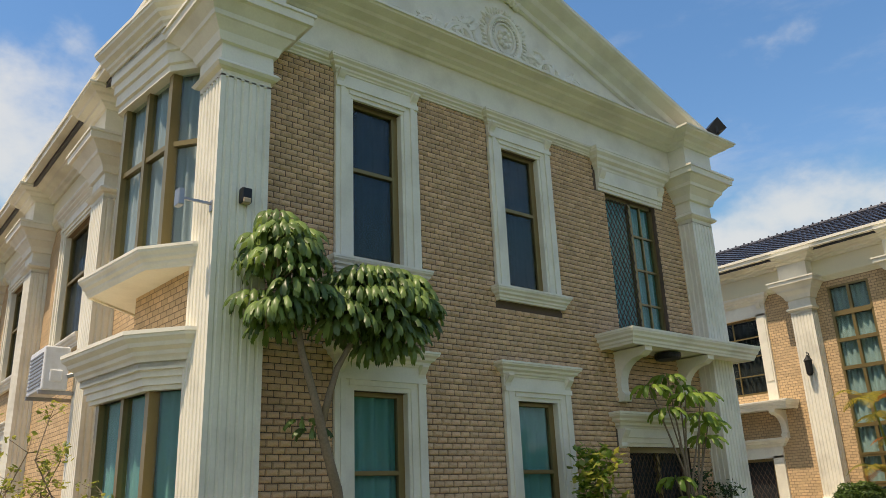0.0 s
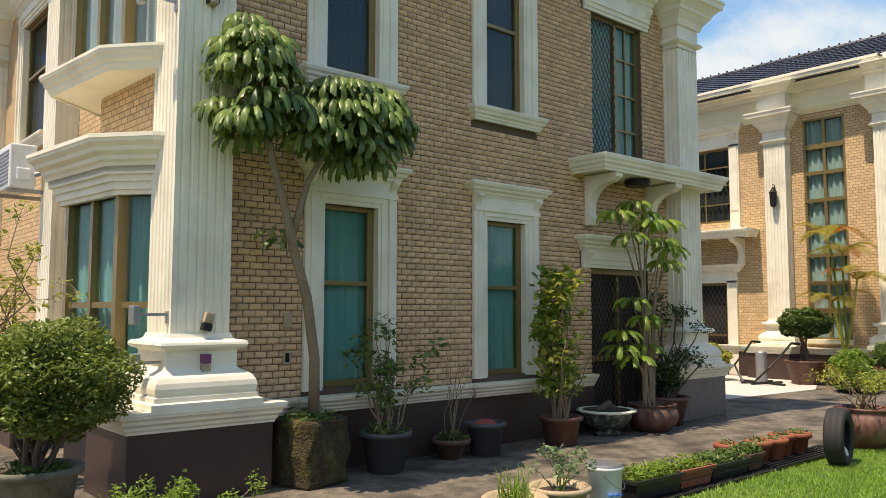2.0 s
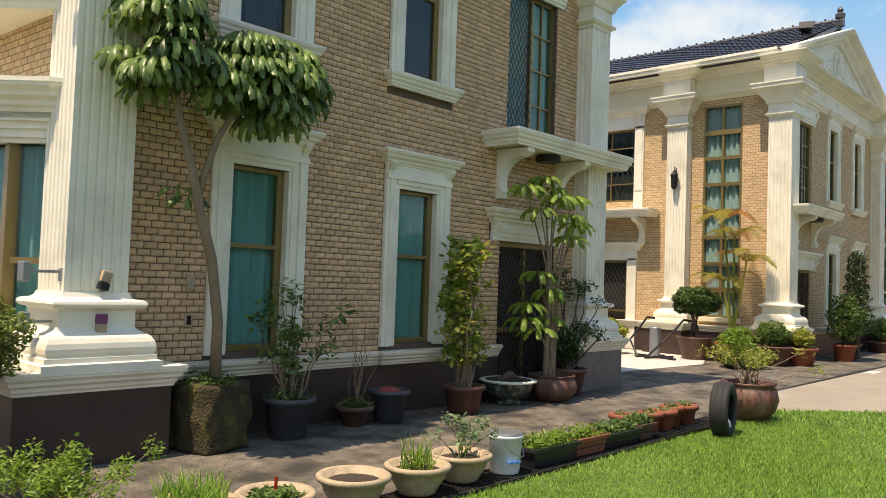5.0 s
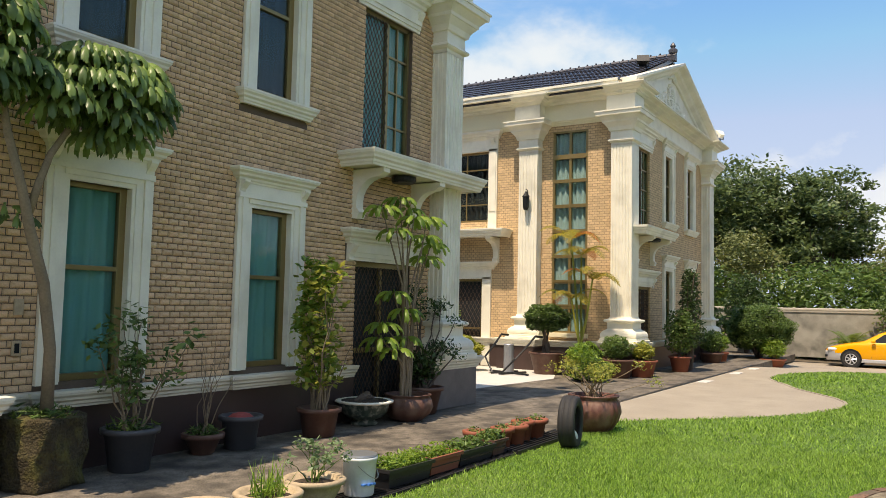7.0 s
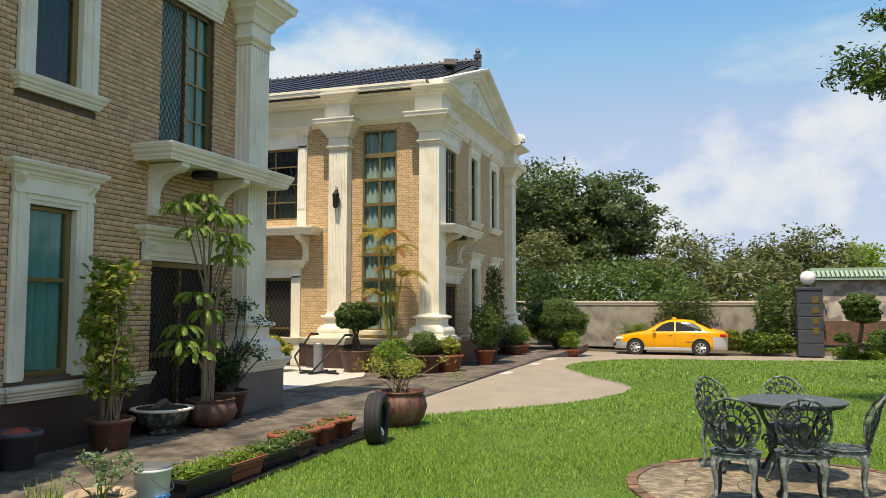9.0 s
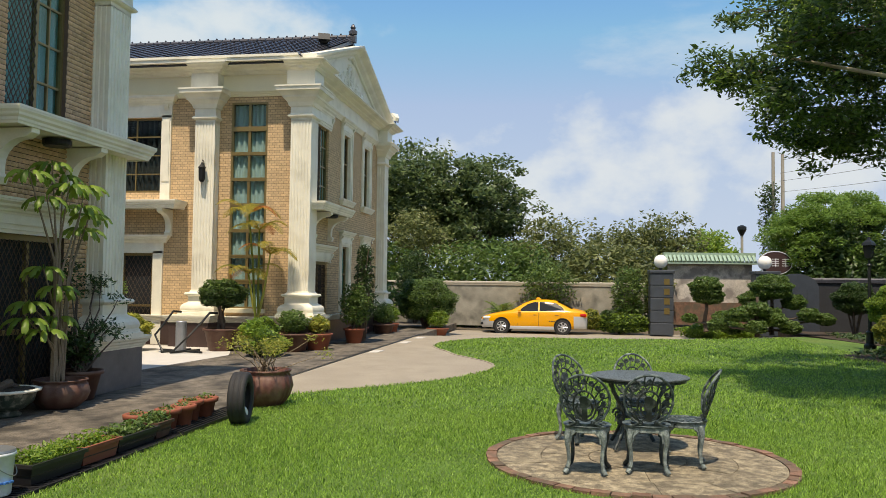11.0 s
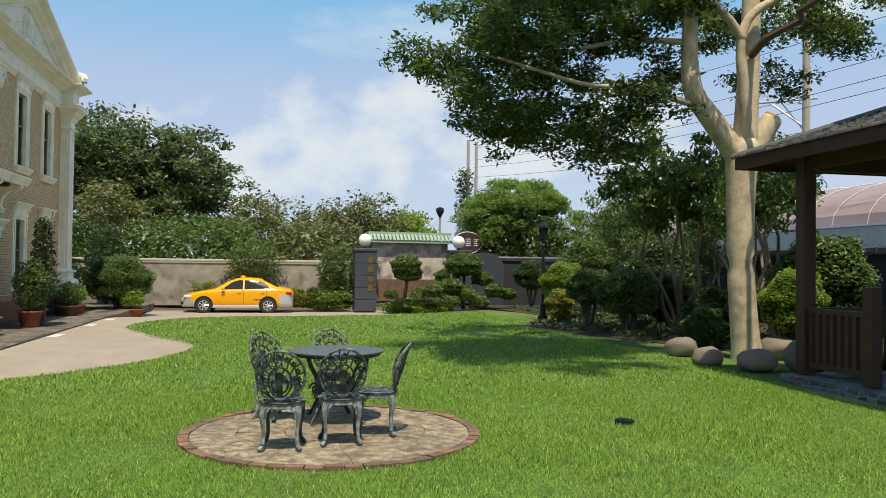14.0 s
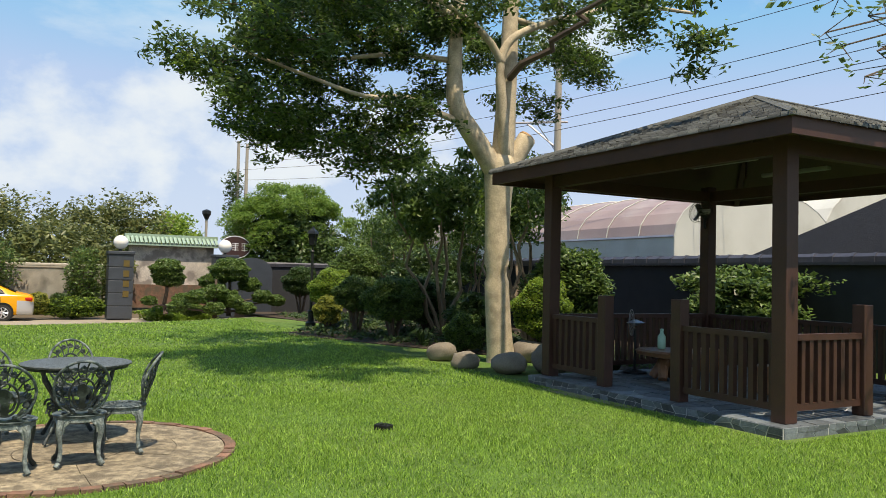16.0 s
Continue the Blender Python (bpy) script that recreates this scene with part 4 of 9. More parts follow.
    for cx in (-4.1, 4.11):
        column(house, cx, -0.01, stone=PLINTH_GREY if cx > 0 and not flip else PLINTH)
    gable_front(house, 0, FRONT)
    # roof: two slopes, with the ridge running back
    y_back = 17.0
    for s in (-1, 1):
        bm = bmesh.new()
        q = [(s * 4.6, 7.52), (0, 9.42), (0, 9.30), (s * 4.6, 7.40)]
        r0 = [bm.verts.new((x, -0.1, z)) for x, z in q]
        r1 = [bm.verts.new((x, y_back, z)) for x, z in q]
        for j in range(4):
            bm.faces.new((r0[j], r1[j], r1[(j + 1) % 4], r0[(j + 1) % 4]))
        bm.faces.new(r0)
        bm.faces.new(r1)
        part("roof", bm, ROOF, house, "dark glazed tile roof slope")
    roof_tiles("roof_tile_field", house, -4.65, 7.50, 0.0, 9.42, -0.1, y_back, None)
    bm = bmesh.new()
    n = int((y_back + 0.2) / 0.3)
    for i in range(n):
        tube(bm, [(0, -0.2 + i * 0.3, 9.50), (0, 0.06 + i * 0.3, 9.50)], 0.10, 8)
        bmesh.ops.create_icosphere(bm, subdivisions=1, radius=0.035, matrix=Matrix.Translation((0, i * 0.3, 9.62)))
    box(bm, -0.09, -0.2, 9.34, 0.09, y_back, 9.5)
    part("ridge", bm, ROOF, house, "dark glazed ridge tiles")
    part("ridge_finial", lathe(bmesh.new(), [(0.06, 9.55), (0.13, 9.60), (0.14, 9.70), (0.06, 9.76), (0.09, 9.82), (0.05, 9.90), (0.01, 9.94)], 10, 0, -0.1), ROOF, house, "dark glazed finial at the ridge's end")
    return house, wall

W_LOW, W_UP = (0.86, 2.83), (4.30, 6.31)


def front_holes(wins, door_u):
    hs = [(u - 0.36, u + 0.36, *z) for u in wins for z in (W_LOW, W_UP)]
    hs += [(door_u - 0.62, door_u + 0.62, 3.86, 6.14), (door_u - 0.70, door_u + 0.70, 0.0, 2.3)]
    return hs


def brick_holes(wins, door_u):
    """Where surrounds, slabs and columns cover the bricks."""
    hs = [(u - 0.60, u + 0.60, a - 0.25, b + 0.5) for u in wins for a, b in (W_LOW, W_UP)]
    hs += [(door_u - 0.62, door_u + 0.62, 3.86, 6.14), (door_u - 0.85, door_u + 0.85, 6.14, 6.9), (door_u - 0.70, door_u + 0.70, 0.0, 2.3), (door_u - 0.95, door_u + 0.95, 2.3, 2.78)]
    return hs


near_wins, near_door = (-2.27, 0.15), 2.60
house_a, wall_a = house_shell("house", "two-storey tan brick house with white columns and gable", (7.11, HOUSE_Y, 0), False, near_wins, near_door, (1.50, 4.52), front_holes(near_wins, near_door), True)


def side_wall(house, y0, y1, holes, m_far=BRICK_FAR):
    bm = bmesh.new()
    opening_wall(bm, -y1, -y0, 0.62, 6.8, [(-b, -a, c, d) for a, b, c, d in holes])
    part("side_wall", bm, m_far, house, "side wall of tan brick tiles", SIDE)
    part("side_plinth", boxed(-y1, -0.05, 0, -y0, 0.25, 0.63), PLINTH, house, "polished dark granite plinth", SIDE)
    bm = bmesh.new()
    sweep(bm, [(-y1, -0.05), (-y0, -0.05)], cornice(0.62, 0.17, 0.10))
    part("side_plinth_moulding", bm, WHITE, house, "", SIDE)
    bm = bmesh.new()
    box(bm, -y1, -0.06, 6.80, -y0, 0.25, 7.27)
    sweep(bm, [(-y1, -0.02), (-y0, -0.02)], cornice(6.66, 0.15, 0.10))
    part("side_frieze", bm, CREAM, house, "pale yellow painted frieze", SIDE)
    bm = bmesh.new()
    sweep(bm, [(-y1, -0.06), (-y0, -0.06)], cornice(7.24, 0.24, 0.42))
    box(bm, -y1, -0.05, 7.25, -y0, 0.4, 7.47)
    part("side_cornice", bm, WHITE, house, "", SIDE)
    bm = bmesh.new()
    box(bm, -y1, -0.64, 7.46, -y0 + 0.22, -0.52, 7.60)
    box(bm, -y1, -0.67, 7.55, -y0 + 0.22, -0.63, 7.615)
    part("side_gutter", bm, WHITE, house, "white gutter parapet at the eaves", SIDE)


# side of the near house: a canted bay, then columns and windows
side_wall(house_a, 0.2, 16.8, [(0.4, 3.2, 1.0, 3.0), (0.4, 3.2, 4.25, 6.5), (5.3, 6.9, 4.2, 6.3), (9.6, 11.2, 4.2, 6.3), (9.6, 11.2, 0.9, 2.9)])
for y in (4.0, 8.3, 12.6):
    column(house_a, -4.1, y)
BAY = [(-4.09, 0.05), (-4.35, 0.18), (-4.70, 0.60), (-4.86, 2.0), (-4.09, 2.65)]
BAY_GLASS = [(-4.09, 0.30), (-4.22, 0.34), (-4.50, 0.70), (-4.64, 1.85), (-4.09, 2.35)]


def bay_storey(house, z0, z1, curtain, crown, sill_slab, mullion_z, band=0.52):
    plan = BAY_GLASS
    posts, rails = [], []
    for a, b in zip(plan, plan[1:]):
        a, b = Vector(a), Vector(b)
        d = (b - a)
        n = max(1, round(d.length / 0.75))
        for i in range(0 if a == Vector(plan[0]) else 1, n + 1):
            p = a + d * i / n
            w = 0.045 if 0 < i < n else 0.055
            posts.append((p.x - w, p.y - w, z0, p.x + w, p.y + w, z1))
        for z, t in ((z0, 0.06), (mullion_z, 0.06), (z1 - 0.06, 0.06)):
            ang = math.atan2(d.y, d.x)
            bm = bmesh.new()
            bmesh.ops.create_cube(bm, size=1, matrix=Matrix.Translation(((a.x + b.x) / 2, (a.y + b.y) / 2, z + t / 2)) @ Matrix.Rotation(ang, 4, "Z") @ Matrix.Diagonal((d.length, 0.07, t, 1)))
            rails.append(bm)
    bay = part("bay_window", plate(bmesh.new(), plan, z0 - 0.03, z0 - 0.004), BRONZE, house, "canted bay window in bronze frames")
    for bm in rails:
        part("rail", bm, BRONZE, bay)
    for p in posts:
        part("mullion", boxed(*p), BRONZE, bay)
    for a, b in zip(plan, plan[1:]):
        a, b = Vector(a), Vector(b)
        d = b - a
        m = Matrix.Translation(((a.x + b.x) / 2, (a.y + b.y) / 2, 0)) @ Matrix.Rotation(math.atan2(d.y, d.x), 4, "Z")
        p = part("pane", boxed(-d.length / 2, -0.004, z0, d.length / 2, 0.004, z1), GLASS, bay, "clear window glass", m)
        p.visible_shadow = False
        part("curtain", curtain_mesh(d.length * 0.97, z1 - z0 - 0.05, max(4, int(d.length / 0.14))), curtain, bay, "hanging pleated curtain", m @ Matrix.Translation((0, -0.075, z0 + 0.02)), True)
    if crown:
        bm = bmesh.new()
        sweep(bm, BAY[::-1], cornice(crown, 0.28, 0.2))
        sweep(bm, BAY[::-1], [(-0.25, crown - band), (-0.10, crown - band), (-0.10, crown - 0.84 * band), (-0.07, crown - 0.82 * band), (-0.07, crown - 0.55 * band), (-0.04, crown - 0.53 * band), (-0.04, crown - 0.3 * band), (0.0, crown - 0.28 * band), (0.0, crown + 0.02), (-0.25, crown + 0.02)])
        plate(bm, BAY, crown - 0.05, crown + 0.2)
        part("bay_cornice", bm, WHITE, bay)
    if sill_slab:
        bm = bmesh.new()
        sweep(bm, BAY[::-1], cornice(sill_slab - 0.22, 0.22, 0.12))
        plate(bm, BAY, sill_slab - 0.2, sill_slab - 0.01)
        part("bay_sill", bm, WHITE, bay)
    return bay


bay_storey(house_a, 4.2, 6.42, GREYC, 6.86, 4.22, 5.45)
bay_storey(house_a, 0.82, 2.86, TEAL, 3.06, 0, 1.70, 0.26)
bm = bmesh.new()
plate(bm, BAY, 0.62, 0.80)
part("bay_sill_stone", bm, WHITE, house_a)
part("bay_plinth", plate(bmesh.new(), BAY_GLASS, 0.0, 0.63), PLINTH, house_a, "polished dark granite plinth")
part("bay_spandrel", plate(bmesh.new(), [(-4.09, 0.25), (-4.32, 0.45), (-4.40, 1.8), (-4.09, 2.3)], 3.2, 4.02), BRICK_FAR, house_a, "tan brick spandrel under the bay")
for u, lo in ((6.1, 4.3), (10.4, 4.3), (10.4, 0.95)):
    sash_window(house_a, -u, lo, lo + 2.0, SIDE, DARKC, w=1.5)

# the far house is the near one mirrored, set back along the drive
far_wins, far_door = (2.27, -0.15), -2.60
house_b, wall_b = house_shell("house", "two-storey tan brick house beyond the near one, sunlit side", (23.81, HOUSE_Y - 0.35, 0), True, far_wins, far_door, (-4.52 + 0.35, -1.50), front_holes(far_wins, far_door), False)
TALL = (1.02, 2.04)
side_wall(house_b, 0.2, 16.8, [(TALL[0], TALL[1], 1.0, 6.5), (4.0, 6.1, 4.1, 6.15), (4.2, 6.0, 0.0, 2.45)])
column(house_b, -4.1, 2.66)
column(house_b, -4.1, 7.2)


def tall_window(house, y0, y1, z0, z1):
    m = SIDE @ Matrix.Translation((-(y0 + y1) / 2, 0, z0))
    w, h = y1 - y0, z1 - z0
    bm = bmesh.new()
    for a, b in ((-w / 2, -w / 2 + 0.06), (w / 2 - 0.06, w / 2), (-0.035, 0.035)):
        box(bm, a, 0.0, 0, b, 0.09, h)
    n = 8
    panes = []
    for i in range(n + 1):
        z = h * i / n
        box(bm, -w / 2, -0.01, max(0, z - 0.045), w / 2, 0.09, min(h, z + 0.045))
        if i < n:
            panes += [(-w / 2 + 0.06, -0.035, z + 0.045, h * (i + 1) / n - 0.045), (0.035, w / 2 - 0.06, z + 0.045, h * (i + 1) / n - 0.045)]
    for z in (h * 0.86, h * 0.13, h * 0.25):
        box(bm, -w / 2 + 0.05, -0.02, z, w / 2 - 0.05, 0.08, z + 0.05)
    win = part("stair_window", bm, BRONZE, house, "tall bronze stair window of stacked panes", m)
    glazing(win, w, h, panes, Matrix.Identity(4), STAIRC, 0.05)
    part("sill", boxed(-w / 2 - 0.05, -0.1, -0.12, w / 2 + 0.05, 0.0, 0.0, bevel=0.01), CREAM, win)


tall_window(house_b, *TALL, 1.0, 6.5)
french_window(house_b, -6.1, -4.0, 4.1, 6.15, SIDE, -4.75 - 0.9, DARKC)
bm = bmesh.new()
for u in (-6.28, -3.9):
    box(bm, u - 0.14, -0.06, 3.9, u + 0.14, 0.0, 6.2)
    box(bm, u - 0.10, -0.08, 4.4, u + 0.10, -0.05, 6.1)
    console(bm, u, 6.5, 0.3, 0.12)
box(bm, -6.45, -0.06, 6.15, -3.75, 0, 6.5)
sweep(bm, [(-6.45, 0), (-6.45, -0.06), (-3.75, -0.06), (-3.75, 0)], cornice(6.48, 0.25, 0.16))
part("side_window_surround", bm, WHITE, house_b, "white moulded window surround", SIDE)
balcony_slab(house_b, -6.8, -3.35, 0.68, 3.86, SIDE, [-6.2, -3.75])
bm = bmesh.new()
for u in (-6.15, -4.05):
    box(bm, u - 0.14, -0.06, 0.0, u + 0.14, 0.0, 2.5)
box(bm, -6.3, -0.06, 2.45, -3.9, 0, 2.75)
sweep(bm, [(-6.35, 0), (-6.35, -0.06), (-3.85, -0.06), (-3.85, 0)], cornice(2.72, 0.22, 0.15))
part("side_door_surround", bm, WHITE, house_b, "white moulded door surround", SIDE)
bm = bmesh.new()
for a, b, c, d in ((-6.0, -5.93, 0, 2.45), (-4.27, -4.2, 0, 2.45), (-5.13, -5.07, 0, 2.45), (-6.0, -4.2, 2.38, 2.45), (-6.0, -4.2, 1.0, 1.06)):
    box(bm, a, 0.04, c, b, 0.1, d)
sd = part("side_door", bm, BRONZE, house_b, "bronze side door with a lattice grille", SIDE)
part("grille", lattice(bmesh.new(), -5.93, -4.27, 0.05, 2.38, 0.03, pitch=0.13), GRILLE, sd)
part("door_leaf", boxed(-5.95, 0.14, 0.02, -4.25, 0.18, 2.4), DARKC, sd)
wall_lantern(house_b, (-2.66, -0.27, 4.55), SIDE)

flood_lamp(pose(12.10, HOUSE_Y - 0.25, 7.72, 0, 0, 60), "black flood light on the near house's cornice")
flood_lamp(pose(28.72, HOUSE_Y - 0.75, 7.72, 0, 0, 150), "pale flood light on the far house's cornice", WHITE)
flood_lamp(pose(21.35, HOUSE_Y - 0.30, 8.42, 0, 0, -70), "black flood light on the far house's roof edge")

# ---- ground ----
ground = link_mesh("ground", plate(bmesh.new(), [(-400, -400), (500, -400), (500, 400), (-400, 400)], -0.7, -0.36), EARTH)
tagged(ground, "bare earth under lawn and paving", "ground", kind="structure")
EDGE = smooth_line([(11.3, 4.25), (12.17, 3.55), (12.95, 2.85), (14.15, 2.07), (15.2, 1.67), (16.4, 1.53), (17.3, 1.75), (17.93, 2.11), (19.0, 2.75), (19.84, 3.07), (20.9, 3.55), (21.9, 3.72), (23.3, 3.55), (24.9, 2.7), (25.7, 1.0), (26.0, -1.7), (27.1, -4.9), (29.5, -8.2)], 5)
lawn_poly = [(-14, 4.1), (9.4, 4.1), (10.2, 4.2)] + EDGE + [(27.5, -9.0), (24.5, -9.5), (23.0, -8.6), (21.4, -6.9), (20.6, -6.9), (19.0, -7.6), (17.0, -8.3), (15.0, -9.2), (13.0, -9.6), (11.0, -9.2), (10.6, -15), (-14, -15)]
lawn = link_mesh("lawn", plate(bmesh.new(), lawn_poly, -0.25, 0.012), LAWN)
tagged(lawn, "mown green lawn", "lawn", kind="structure")
drive = link_mesh("driveway", plate(bmesh.new(), [(-12, 4.55), (11.3, 4.55), (13.4, 4.96), (34.8, 4.96), (34.8, 24), (19, 24), (19, 10.5), (-12, 10.5)], -0.25, 0.0), DRIVE)
tagged(drive, "dark weathered concrete driveway", "driveway", kind="structure")
path_poly = [(11.3, 4.55)] + EDGE[:-1] + [(29.0, -7.6), (34.6, -7.6), (34.6, 5.04), (13.45, 5.04), (13.45, 4.97)]


def fall(x):
    """The ground's slight fall towards the gate."""
    t = max(0.0, min(1.0, (x - 24.5) / 7.0))
    return -0.31 * t * t * (3 - 2 * t)


def sunk(bm, cuts=(25, 26, 27, 28, 29, 30, 31, 32)):
    for x in cuts:
        bmesh.ops.bisect_plane(bm, geom=bm.verts[:] + bm.edges[:] + bm.faces[:], plane_co=(x, 0, 0), plane_no=(1, 0, 0))
    for v in bm.verts:
        v.co.z += fall(v.co.x)
    return bm


path = link_mesh("path", sunk(plate(bmesh.new(), path_poly, -0.25, 0.004)), PALECON)
tagged(path, "pale concrete path with a curving edge", "path", kind="structure")
bm = bmesh.new()
sweep(bm, EDGE[::-1], [(-0.03, -0.1), (0.03, -0.1), (0.03, 0.016), (-0.03, 0.016)])
tagged(link_mesh("kerb", bm, PALECON), "thin concrete kerb along the lawn", "kerb", kind="structure")
slot = link_mesh("drain_slot", boxed(13.5, 4.93, -0.1, 26.5, 5.02, 0.009), BLACKPLASTIC)
tagged(slot, "narrow dark drain slot in the paving", "drain", kind="structure")
for x, y in ((19.2, 4.75), (22.4, 4.7), (24.5, 4.65)):
    tagged(link_mesh("drain_cover", boxed(x - 0.35, y - 0.12, 0.0, x + 0.35, y + 0.12, 0.012), WHITEPAVE), "pale flush drain cover in the path", "drain cover", kind="structure")
pave = link_mesh("paving", plate(bmesh.new(), [(13.2, 8.1), (17.2, 7.75), (19.3, 8.6), (19.3, 14), (12.5, 14)], -0.2, 0.006), WHITEPAVE)
tagged(pave, "white paving between the two houses", "paving", kind="structure")
# cast-iron grate along the lawn
bm = bmesh.new()
for y in (4.14, 4.50):
    box(bm, -3.0, y, -0.02, 10.0, y + 0.02, 0.03)
for i in range(260):
    box(bm, -3.0 + i * 0.05, 4.15, 0.0, -2.982 + i * 0.05, 4.51, 0.026)
tagged(link_mesh("drain_grate", bm, BLACKPLASTIC), "black drain grating along the lawn", "drain grate", kind="structure")
bed = link_mesh("planting_bed", plate(bmesh.new(), [(10.7, -9.3), (13.0, -9.5), (15.0, -9.1), (17.0, -8.2), (19.0, -7.5), (20.6, -6.75), (21.5, -6.8), (23.1, -8.5), (24.6, -9.4), (27.6, -8.9), (33.0, -8.2), (33.0, -15.0), (10.7, -15.0)], -0.3, 0.03), SOIL)
tagged(bed, "shaded soil planting bed", "planting bed", kind="structure")


def inside(poly, x, y):
    """Which of the points lie in the outline."""
    hit = np.zeros(len(x), bool)
    n = len(poly)
    for i in range(n):
        (x0, y0), (x1, y1) = poly[i], poly[(i + 1) % n]
        cond = (y0 > y) != (y1 > y)
        with np.errstate(divide="ignore", invalid="ignore"):
            xi = (x1 - x0) * (y - y0) / (y1 - y0 + 1e-12) + x0
        hit ^= cond & (x < xi)
    return hit


CIRC = (7.90, -0.68, 1.45)


def grass(name, x0, x1, y0, y1, n, height, width, poly):
    x, y = rng.uniform(x0, x1, n), rng.uniform(y0, y1, n)
    ok = inside(poly, x, y) & (np.hypot(x - CIRC[0], y - CIRC[1]) > CIRC[2]) & ~((x > 5.6) & (y < -7.45))
    x, y = x[ok], y[ok]
    n = len(x)
    a = rng.uniform(0, 2 * np.pi, n)
    patch = 0.75 + 0.25 * np.sin(x * 1.3 + np.sin(y * 0.9) * 2) * np.sin(y * 1.7 + np.cos(x * 0.6))
    h = height * rng.uniform(0.5, 1.3, n) * patch
    w = width * rng.uniform(0.7, 1.3, n)
    lean = rng.normal(size=(n, 2)) * 0.55 * h[:, None]
    base = np.stack([x, y, np.full(n, 0.005)], 1)
    side = np.stack([np.cos(a) * w / 2, np.sin(a) * w / 2, np.zeros(n)], 1)
    mid = base + np.concatenate([lean * 0.3, (h * 0.6)[:, None]], 1)
    tip = base + np.concatenate([lean, h[:, None]], 1)
    verts = np.stack([base - side, base + side, mid + side * 0.7, mid - side * 0.7, tip], 1).reshape(-1, 3)
    k = np.arange(n)[:, None] * 5
    faces = np.concatenate([k + [0, 1, 2], k + [0, 2, 3], k + [3, 2, 4]])
    return tagged(raw(name, verts, faces, GRASS), "short uneven green grass blades", "grass", kind="stuff")


grass("grass", 2.8, 10.5, -8.0, 4.1, 330000, 0.055, 0.0070, lawn_poly)
grass("grass", 3.0, 5.68, -11.0, -8.0, 34000, 0.055, 0.008, lawn_poly)
grass("grass", 10.5, 18, -9, 4.2, 90000, 0.055, 0.014, lawn_poly)
grass("grass", 18, 30, -10, 4.2, 45000, 0.06, 0.026, lawn_poly)

# ---- round terrace with the garden set ----
terrace = thing("terrace", "round flagstone terrace edged with red brick in the lawn", "terrace", Matrix.Translation((CIRC[0], CIRC[1], 0)), kind="structure")
part("bedding", lathe(bmesh.new(), [(1.37, -0.2), (1.37, 0.022)], 64), EARTH, terrace)
r5 = random.Random(5)


def flag_mesh(r0, r1, a0, a1, z):
    """A flagstone with an uneven, chipped outline and a slightly hollow top."""
    bm = ring_piece(r0, r1, a0, a1, z, 7)
    for v in bm.verts:
        o = Vector((noise.noise(v.co * 9), noise.noise(v.co * 9 + Vector((7, 3, 1))), 0)) * 0.009
        v.co += o
    return bm


def ring_piece(r0, r1, a0, a1, z, n=4):
    bm = bmesh.new()
    poly = [(r0 * math.cos(a0 + (a1 - a0) * i / n), r0 * math.sin(a0 + (a1 - a0) * i / n)) for i in range(n + 1)] if r0 > 0.01 else [(0, 0)]
    poly += [(r1 * math.cos(a1 + (a0 - a1) * i / n), r1 * math.sin(a1 + (a0 - a1) * i / n)) for i in range(n + 1)]
    return plate(bm, poly[::-1], -0.02, z)


for r0, r1, k in ((0.0, 0.46, 3), (0.466, 0.92, 7), (0.926, 1.352, 11)):
    off = r5.random()
    cuts = [2 * math.pi * (i + 0.25 * r5.random()) / k + off for i in range(k)]
    cuts.append(cuts[0] + 2 * math.pi)
    for a, b in zip(cuts, cuts[1:]):
        part("flagstone", flag_mesh(r0, r1, a + 0.004 / max(r1, 0.3), b - 0.004 / max(r1, 0.3), 0.032 + 0.007 * r5.random()), STONEFLAG, terrace)
for i in range(56):
    a = 2 * math.pi * i / 56
    part("edging_brick", ring_piece(1.36, 1.45 + 0.012 * r5.random(), a + 0.004, a + 2 * math.pi / 56 - 0.004, 0.036 + 0.014 * r5.random(), 2), REDBRICK, terrace)


def ribbon(bm, pts, w, t, out):
    """A flat bar of width w (in the sheet's own plane) and thickness t along points; out(p) is the sheet's normal there."""
    pts = [Vector(p) for p in pts]
    rings = []
    for i, p in enumerate(pts):
        d = (pts[min(i + 1, len(pts) - 1)] - pts[max(i - 1, 0)]).normalized()
        n = out(p)
        s = d.cross(n).normalized()
        rings.append([bm.verts.new(p + s * a * w / 2 + n * b * t / 2) for a, b in ((-1, -1), (1, -1), (1, 1), (-1, 1))])
    for a, b in zip(rings, rings[1:]):
        for j in range(4):
            bm.faces.new((a[j], a[(j + 1) % 4], b[(j + 1) % 4], b[j]))
    bm.faces.new(rings[0][::-1])
    bm.faces.new(rings[-1])
    return bm


